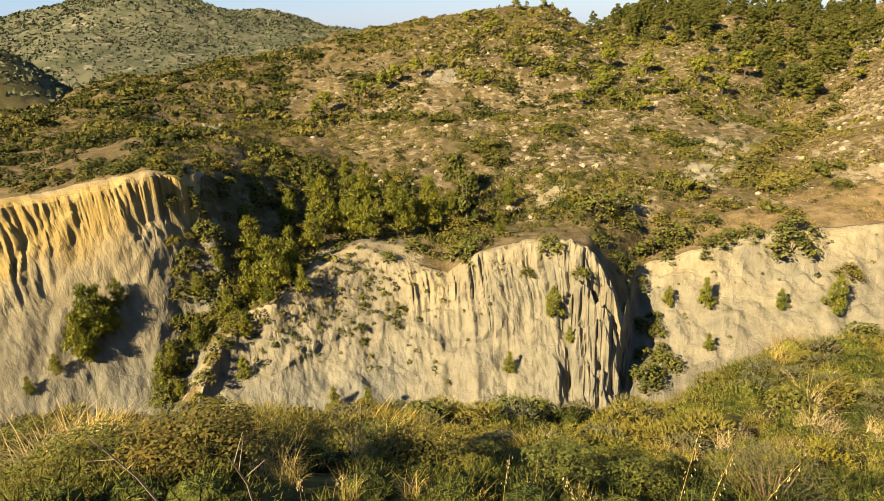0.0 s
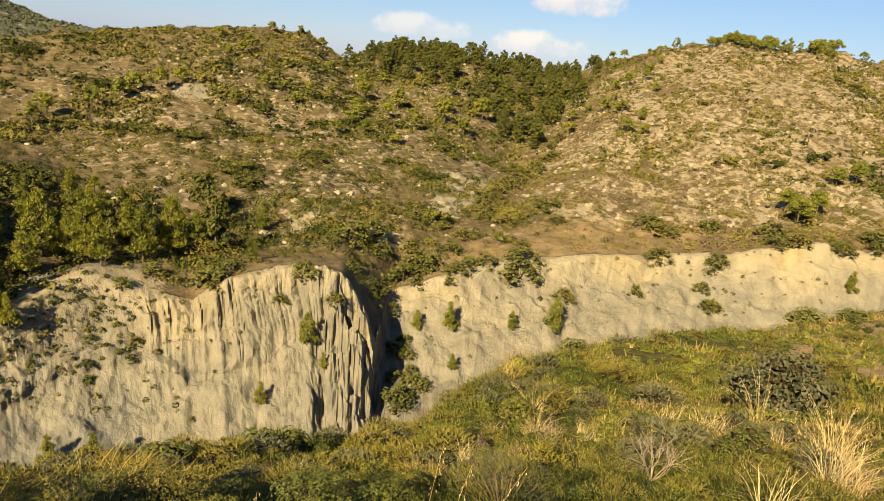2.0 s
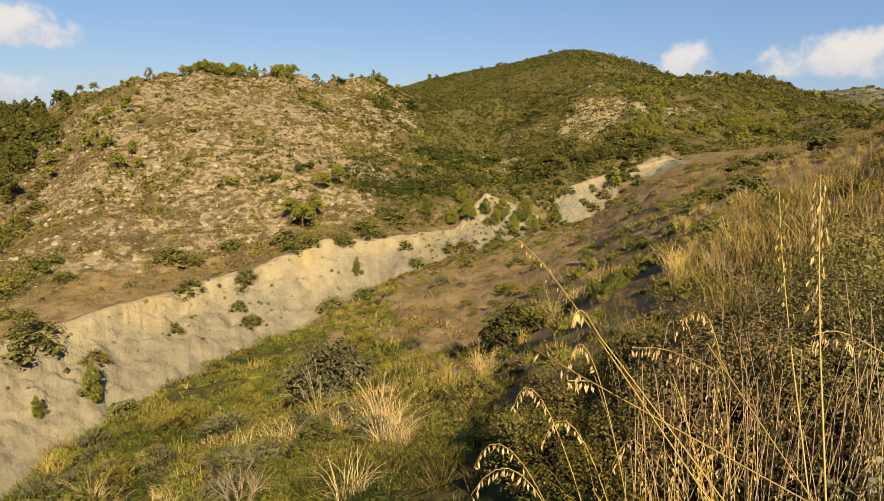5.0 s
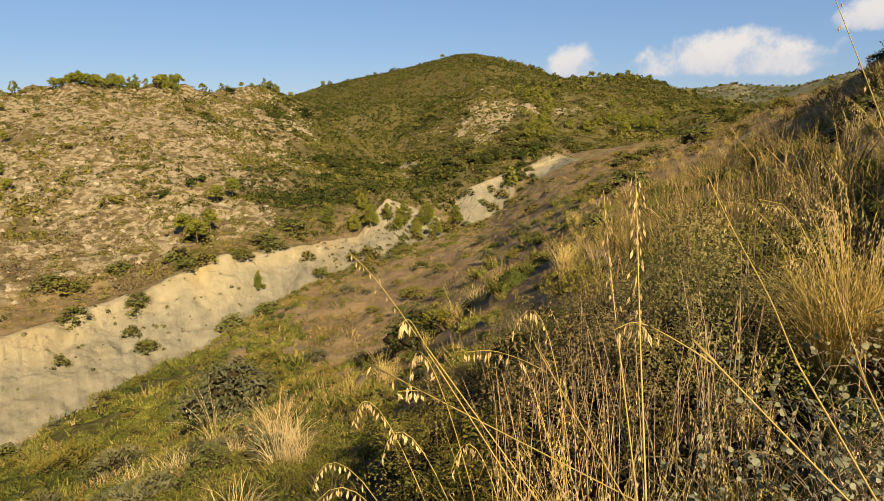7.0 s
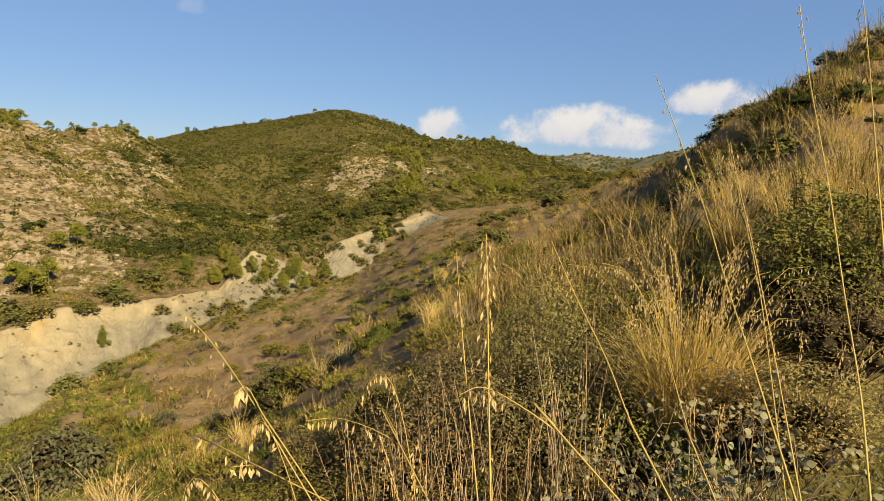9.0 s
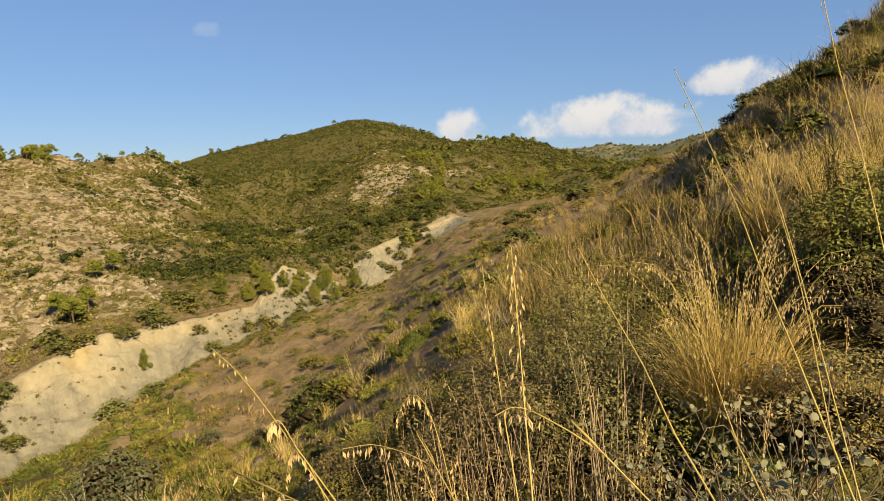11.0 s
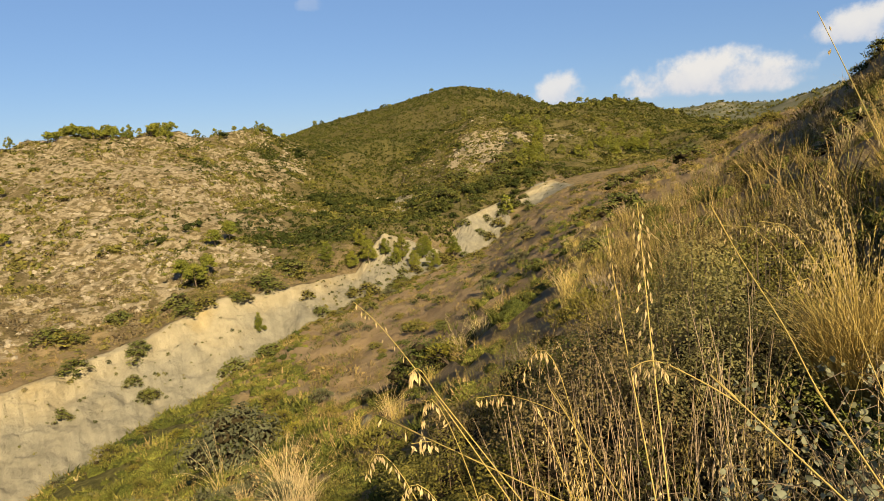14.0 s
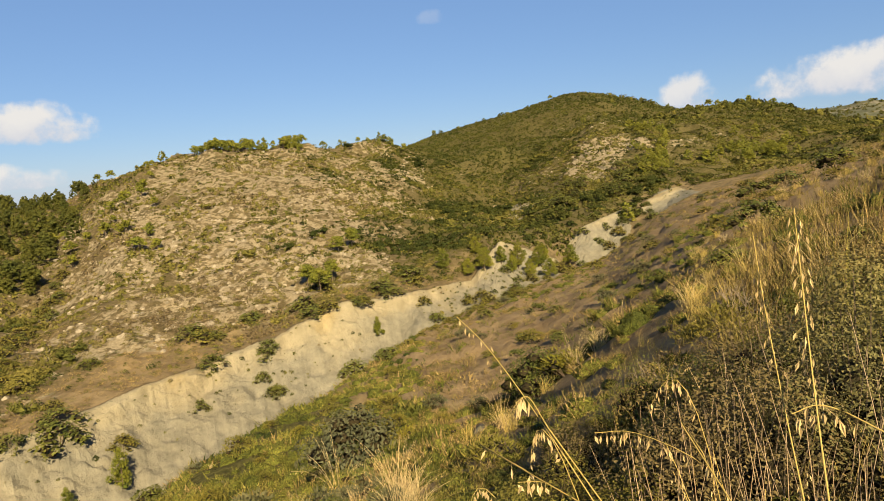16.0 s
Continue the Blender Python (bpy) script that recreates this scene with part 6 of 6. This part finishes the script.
for fb, fr, tb, te, td in [(20, 2.4, 21.5, -34.5, 2.3), (22, 2.4, 24.5, -36.0, 2.3), (25, 2.5, 30.0, -35.5, 2.3), (12, 2.6, 9.0, -39.5, 2.4), (-15, 2.8, -14, -38.5, 2.5), (-18, 2.7, -18.5, -38.0, 2.5), (3, 2.7, 3.4, -38.0, 2.5)]:
    oat(root(fb, fr), at(tb, te, td), 0.05, 12, 0.015, 0.0018, tail=0.35)
for i in range(9):
    fb = rng.uniform(86, 112)
    p = root(fb, rng.uniform(1.9, 3.4))
    tip = p + Vector((rng.normal(0, 0.16), rng.normal(0, 0.16), rng.uniform(0.55, 1.05)))
    oat(p, tip, rng.uniform(0, 0.06), int(rng.integers(4, 7)), 0.02, 0.0016, tail=0.25)


def bunch(name, place, height, n, heads, mat, label, seed, lean=0.6, nod=0.0):
    """A large tussock with upright stalks and nodding heads."""
    r = np.random.default_rng(seed)
    top = new(name)
    part("blade_clump", tri_mesh("blade_clump", *blades(n, r, height * 0.8, lean * 1.7, 0.003, 0.17, 0.6, 5), mat), top)["kind"] = "stuff"
    st, hd = [], []
    for i in range(heads):
        a, ln, h = r.uniform(0, 6.28), r.uniform(0.05, lean), height * r.uniform(0.85, 1.25)
        q = 0.13 * math.sqrt(r.random())
        path = [(math.cos(a) * (q + ln * t ** 1.5 * h + nod * t ** 6), math.sin(a) * (q + ln * t ** 1.5 * h + nod * t ** 6), h * (t - 0.3 * ln * t ** 4) - 1.6 * nod * t ** 8) for t in np.linspace(0, 1, 9)]
        st.append(tube(path, np.linspace(0.0021, 0.001, 9), 4))
        hd.append(panicle(path[5:], 14, r, 0.022))
    part("stalk_clump", tri_mesh("stalk_clump", *joined(st), mat), top)["kind"] = "stuff"
    part("seed_clump", tri_mesh("seed_clump", *joined(hd), STRAW), top, "pale nodding seed heads")["kind"] = "stuff"
    top.matrix_world = Matrix.Translation(place)
    return tagged(top, label, "grass", "large tussocks")


for b, r, sz in [(-13.0, 2.9, 0.32), (-6.5, 3.0, 0.34), (0.5, 2.9, 0.3), (6.5, 3.1, 0.32), (12.0, 3.0, 0.3), (-18.5, 3.1, 0.32)]:
    tuft(b, r, sz, "gold", "small tussocks", "small tussock of dry brown grass on the slope's brow", False)

# a crowd of thin dry oats round the viewpoint, joined
crowd, seeds_ = [], []
rc = np.random.default_rng(77)
for i in range(230):
    fb, fr = rc.uniform(76, 104), 1.9 + 6.5 * rc.random() ** 1.2
    if 101 < fb < 113 and fr < 4:
        continue
    p = root(fb, fr)
    h, a, ln = rc.uniform(0.35, 0.85), rc.uniform(0, 6.28), rc.uniform(0.1, 0.65)
    path = [(p.x + math.cos(a) * ln * h * t ** 1.7, p.y + math.sin(a) * ln * h * t ** 1.7, p.z + h * (t - 0.3 * ln * t ** 4)) for t in np.linspace(0, 1, 6)]
    crowd.append(tube(path, np.linspace(0.0015, 0.0008, 6), 3))
    seeds_.append(panicle(path[4:], 4, rc, 0.015))
tagged(new("dry_oats", tri_mesh("dry_oats", *joined(crowd + seeds_), GOLD)), "thin dry oat stalks crowding the bank", "grass", kind="stuff")

stems = []
for i in range(190):
    p = root(rc.uniform(80, 101), rc.uniform(2.1, 3.6))
    h, a, ln = rc.uniform(0.45, 1.0), rc.uniform(0, 6.28), rc.uniform(0.02, 0.3)
    path = [(p.x + math.cos(a) * ln * h * t ** 1.3, p.y + math.sin(a) * ln * h * t ** 1.3, p.z + h * t) for t in np.linspace(0, 1, 5)]
    stems.append(tube(path, np.linspace(0.0024, 0.001, 5), 4))
tagged(new("dry_stems", tri_mesh("dry_stems", *joined(stems), DRY_STEM)), "thin upright dry stems crowding among the shrubs", "stems", kind="stuff")

bunch("grass_tussock", root(107.8, 3.35), 0.95, 1700, 70, GOLD, "large golden tussock of dry grass with nodding heads", 601, 0.42, 0.07)
bunch("grass_tussock", root(114.5, 5.6), 1.0, 500, 40, GOLD, "golden dry tussock on the bank", 602)
bunch("grass_tussock", root(117.5, 6.6), 1.1, 500, 30, GOLD, "golden dry tussock on the bank", 610)
bunch("grass_tussock", root(109.5, 7.4), 1.0, 420, 30, GOLD, "golden dry tussock on the bank", 611)
bunch("grass_tussock", root(102.6, 2.35), 0.45, 420, 6, GOLD, "low golden tussock under a leaning stalk", 614, 0.7)
bunch("grass_tussock", root(115.5, 3.2), 0.5, 260, 10, GOLD, "low golden tussock between trailing leaves", 612, 0.6)
bunch("grass_tussock", root(110.0, 2.6), 0.42, 220, 8, STRAW, "low straw tussock between trailing leaves", 613, 0.6)
bunch("grass_tussock", root(86.5, 1.75), 0.72, 90, 24, GOLD, "fan of thin dry stalks beside arching oats", 607, 0.5)
bunch("grass_tussock", root(90.5, 2.1), 0.75, 80, 22, GOLD, "fan of thin dry stalks in front of a dark shrub", 608, 0.45)
bunch("grass_tussock", root(99.5, 1.9), 0.42, 240, 8, GOLD, "pale straw tussock among leafy plants", 603)
bunch("grass_tussock", root(94.5, 1.85), 0.7, 120, 20, STRAW, "thin straw tussock with upright stalks", 604)
bunch("grass_tussock", root(101.5, 2.4), 0.6, 80, 14, GOLD, "loose fan of dry stalks over trailing leaves", 609, 0.45)
bunch("grass_tussock", root(98.0, 4.6), 0.7, 160, 14, STRAW, "pale straw tussock behind a dark shrub", 605)
bunch("grass_tussock", root(88.0, 3.6), 0.7, 200, 26, STRAW, "pale straw tussock on the bank", 606)


def near_shrub(place, size, tall, n, mat, leaf, width, label, seed, twigs=26):
    """A shrub at arm's length, with small single leaves."""
    r = np.random.default_rng(seed)
    top = new("leafy_shrub")
    ls, wood = [], []
    for i in range(twigs):
        a, q = i * 2.4, math.sqrt((i + 0.4) / twigs)
        x, y = 0.46 * q * math.cos(a), 0.46 * q * math.sin(a)
        z = (0.35 + 0.6 * (1 - q * q * 0.8)) * r.uniform(0.75, 1.1)
        ls.append((x, y, z, r.uniform(0.10, 0.17)))
        ls.append((x * 0.8, y * 0.8, z * 0.6, r.uniform(0.10, 0.17)))
        wood.append(tube([(x * 0.15, y * 0.15, -0.05), (x * 0.7, y * 0.7, z * 0.55), (x, y, z * 1.08)], (0.007, 0.005, 0.002), 3))
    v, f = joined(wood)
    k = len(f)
    # dark hearts added behind the leaves, in place of the shade there
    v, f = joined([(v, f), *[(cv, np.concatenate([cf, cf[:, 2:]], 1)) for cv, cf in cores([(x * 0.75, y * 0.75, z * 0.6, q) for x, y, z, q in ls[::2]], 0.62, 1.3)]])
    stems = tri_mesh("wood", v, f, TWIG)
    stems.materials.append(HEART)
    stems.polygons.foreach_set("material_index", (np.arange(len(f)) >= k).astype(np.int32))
    tagged(part("wood", stems, top), kind="stuff")
    part("foliage", tri_mesh("foliage", *lobe_leaves(ls, n // len(ls), leaf / size, width / size, r, 1.1), mat), top)
    top.matrix_world = Matrix.Translation(place) @ Matrix.Diagonal((size, size, size * tall, 1))
    return tagged(top, label, "shrub", "shrubs beside the viewpoint")


near_shrub(root(96.5, 3.5), 1.1, 0.95, 26000, THICKET_LEAF, 0.013, 0.0055, "olive and dark green small-leaved shrub among dry oats", 701)
near_shrub(root(100.8, 4.3), 1.1, 0.85, 11000, OLIVE_LEAF, 0.014, 0.0055, "olive green small-leaved shrub beside a tussock", 702)
near_shrub(root(87.5, 3.1), 1.15, 0.8, 11000, BROWN_LEAF, 0.016, 0.006, "half-dry grey-brown twiggy shrub", 703, 44)
near_shrub(root(82.0, 2.9), 0.8, 0.7, 6000, OLIVE_LEAF, 0.015, 0.006, "low olive green shrub on the slope's brow", 704)
near_shrub(root(-27.0, 3.5), 0.8, 0.55, 6500, RUSSET_LEAF, 0.026, 0.0095, "leafy green and russet shrub on the slope's brow", 705)
near_shrub(root(-36.0, 3.9), 0.8, 0.5, 5000, DARK_LEAF, 0.024, 0.009, "dark leafy shrub on the slope's brow", 706)
near_shrub(root(112.0, 3.2), 0.55, 0.7, 4200, BROWN_LEAF, 0.014, 0.0055, "grey-brown twiggy shrub among trailing leaves", 713, 24)
near_shrub(root(116.5, 3.1), 0.6, 0.7, 4200, THICKET_LEAF, 0.014, 0.0055, "olive small-leaved shrub among trailing leaves", 714, 24)
near_shrub(root(118.5, 4.0), 0.8, 0.7, 4200, BROWN_LEAF, 0.014, 0.0055, "grey-brown twiggy shrub among dry grass", 715, 24)
near_shrub(root(116.5, 4.6), 0.95, 0.9, 12000, DARK_LEAF, 0.022, 0.008, "dark evergreen shrub in shade on the bank", 708, 40)
near_shrub(root(74.0, 3.4), 0.9, 0.7, 8000, OLIVE_LEAF, 0.014, 0.006, "dark low shrub on the slope's brow", 709)
near_shrub(root(79.5, 3.0), 0.7, 0.6, 7000, OLIVE_LEAF, 0.014, 0.006, "dark shrub under arching dry oats", 710)
near_shrub(root(70.5, 4.3), 0.6, 0.6, 5000, OLIVE_LEAF, 0.016, 0.0065, "dark shrub standing in shade on the slope", 711)


for i in range(30):
    b = -41 + 64 * (i + rng.uniform(0.1, 0.9)) / 30
    near_mat, word = ((DARK_LEAF, "dark green"), (OLIVE_LEAF, "olive green"), (DARK_LEAF, "dark green"))[i % 3]
    near_shrub(root(b, rng.uniform(3.4, 6.6)), rng.uniform(0.45, 0.75), rng.uniform(0.45, 0.65), 2400, near_mat, 0.022, 0.009, word + " leafy shrub on the slope's brow", 780 + i, 18)


def round_leaf_plant(place, size, n, seed, label):
    """Trailing stems that carry round pale leaves."""
    r = np.random.default_rng(seed)
    top = new("trailing_plant")
    stems, vs, fs, base = [], [], [], 0
    for i in range(18):
        a, ln = r.uniform(0, 6.28), r.uniform(0.5, 1.0) * size
        top_z = r.uniform(0.35, 1.0) * size
        path = [(math.cos(a + 0.5 * t) * ln * t * 0.8, math.sin(a + 0.5 * t) * ln * t * 0.8, top_z * math.sin(2.0 * t)) for t in np.linspace(0, 1, 7)]
        stems.append(tube(path, np.linspace(0.0025, 0.001, 7), 4))
        for k in range(n // 18):
            q = r.uniform(0.15, 1) * 6
            j = int(min(q, 5))
            p = np.array(path[j]) * (1 - q + j) + np.array(path[j + 1]) * (q - j) + r.normal(0, 0.018, 3)
            nn = unit(np.array([0, 0, 1]) + 0.8 * r.normal(size=3))
            u = unit(np.cross(nn, r.normal(size=3)))
            w = np.cross(nn, u)
            rad = r.uniform(0.006, 0.0125)
            ang = np.arange(8) * math.pi / 4
            ring = p + rad * (np.cos(ang)[:, None] * u + np.sin(ang)[:, None] * w) + (np.cos(ang * 2) * rad * 0.18)[:, None] * nn
            vs.append(ring)
            fs += [(base, base + 1, base + 2, base + 3), (base, base + 3, base + 4, base + 7), (base + 4, base + 5, base + 6, base + 7)]
            base += 8
    part("wood", tri_mesh("wood", *joined(stems), TWIG), top)
    part("foliage", tri_mesh("foliage", np.vstack(vs), np.array(fs), PALE_LEAF), top, "round pale grey-green leaves")
    top.matrix_world = Matrix.Translation(place)
    return tagged(top, label, "plant", "round-leaved plants")


for b, r, s, q in [(112.5, 2.6, 0.5, 808), (104, 2.1, 0.6, 801), (109, 2.2, 0.65, 802), (114, 2.4, 0.7, 803), (100, 2.1, 0.5, 804), (112, 1.9, 0.55, 805), (117, 2.2, 0.6, 806)]:
    round_leaf_plant(root(b, r), s, 230, q, "trailing plant with round pale grey-green leaves")

for i in range(34):
    b = rng.uniform(74, 105)
    near_mat, word = ((DARK_LEAF, "dark green"), (BROWN_LEAF, "grey-brown"), (OLIVE_LEAF, "olive green"), (BROWN_LEAF, "grey-brown"))[i % 4]
    near_shrub(root(b, rng.uniform(2.6, 6.5)), rng.uniform(0.45, 0.75), rng.uniform(0.6, 0.9), 2400, near_mat, 0.014, 0.0058, word + " small-leaved shrub among dry grass", 720 + i, 16)


for i, (b, r, s) in enumerate([(90, 3.6, 0.9), (93, 4.2, 1.0), (97, 4.0, 0.9), (100, 5.0, 1.0), (103, 5.6, 1.0), (95, 5.6, 1.1), (90, 5.2, 1.0), (86, 4.4, 0.9)]):
    near_mat, word = ((BROWN_LEAF, "grey-brown twiggy"), (DARK_LEAF, "dark green"))[i % 2]
    near_shrub(root(b, r), s, 0.75, 5200, near_mat, 0.016, 0.0065, word + " shrub thick with small leaves on the bank", 760 + i, 30)


def dead_twigs(place, size, seed, label, name="dead_shrub", forks=9, rise=0.8):
    """A leafless, bleached little bush of forking twigs."""
    r = np.random.default_rng(seed)
    wood = []
    for i in range(forks):
        a = i * 2.4 + r.normal() * 0.4
        d = np.array([math.cos(a) * 0.6, math.sin(a) * 0.6, rise])
        p0, p1 = np.zeros(3), d * size * 0.45 + r.normal(0, 0.04, 3) * size
        wood.append(tube([p0, (p0 + p1) / 2 + r.normal(0, 0.02, 3) * size, p1], (0.007 * size + 0.002, 0.005 * size + 0.002, 0.004 * size + 0.001), 5))
        for k in range(4):
            d2 = unit(d + r.normal(0, 0.55, 3))
            p2 = p1 + d2 * size * r.uniform(0.25, 0.5)
            wood.append(tube([p1, (p1 + p2) / 2 + r.normal(0, 0.025, 3) * size, p2], (0.004 * size + 0.001, 0.003 * size + 0.001, 0.001), 4))
            for q in range(3):
                p3 = p2 + unit(d2 + r.normal(0, 0.7, 3)) * size * r.uniform(0.12, 0.3)
                s0 = p1 + (p2 - p1) * r.uniform(0.5, 1)
                wood.append(tube([s0, p3], (0.002, 0.0008), 3))
    top = new(name, tri_mesh(name, *joined(wood), DEAD_WOOD))
    top.location = place
    return tagged(top, label, "shrub", "dead shrubs")


DEAD_WOOD = leaf_material("bleached_twigs", (0.22, 0.175, 0.125), (0.42, 0.35, 0.27), 0.8, 0.8)
for b, r, sz, q in [(43.9, 5.7, 0.5, 901), (34, 9.5, 0.45, 902), (88, 9.0, 0.6, 903), (82, 6.5, 0.5, 904), (27, 10.5, 0.4, 905)]:
    dead_twigs(root(b, r), sz, q, "leafless bleached shrub on the grassy slope")
for fb, fr, tb, te, td in [(-29.5, 2.7, -35.0, -30.5, 3.0), (-22.5, 2.7, -24.5, -35.0, 2.7)]:
    p, t = root(fb, fr), at(tb, te, td)
    mid = p.lerp(t, 0.55) + Vector((0.03, -0.02, 0.04))
    wood = [tube([tuple(p), tuple(mid), tuple(t)], (0.006, 0.0045, 0.002), 6)]
    for k in range(3):
        s0 = mid.lerp(t, 0.2 + 0.25 * k)
        e0 = s0 + Vector((rng.normal(0, 0.07), rng.normal(0, 0.07), rng.uniform(0.02, 0.12)))
        wood.append(tube([tuple(s0), tuple(e0)], (0.0025, 0.001), 4))
    tagged(new("dead_branch", tri_mesh("dead_branch", *joined(wood), DEAD_WOOD)), "bare bleached branch standing out of the bushes", "branch", "dead branches")

# yellow-green heath in the open gaps
for b, r, sz in [(23.2, 5.0, 0.5), (26.0, 5.6, 0.55), (28.6, 4.6, 0.45), (31.5, 5.8, 0.55), (20.0, 6.4, 0.55), (34.0, 6.8, 0.6), (17.5, 8.2, 0.6)]:
    shrub(b, r, sz, "lime", "heath shrubs", "small yellow-green leafy bush on the slope", 0.7, 0.05)
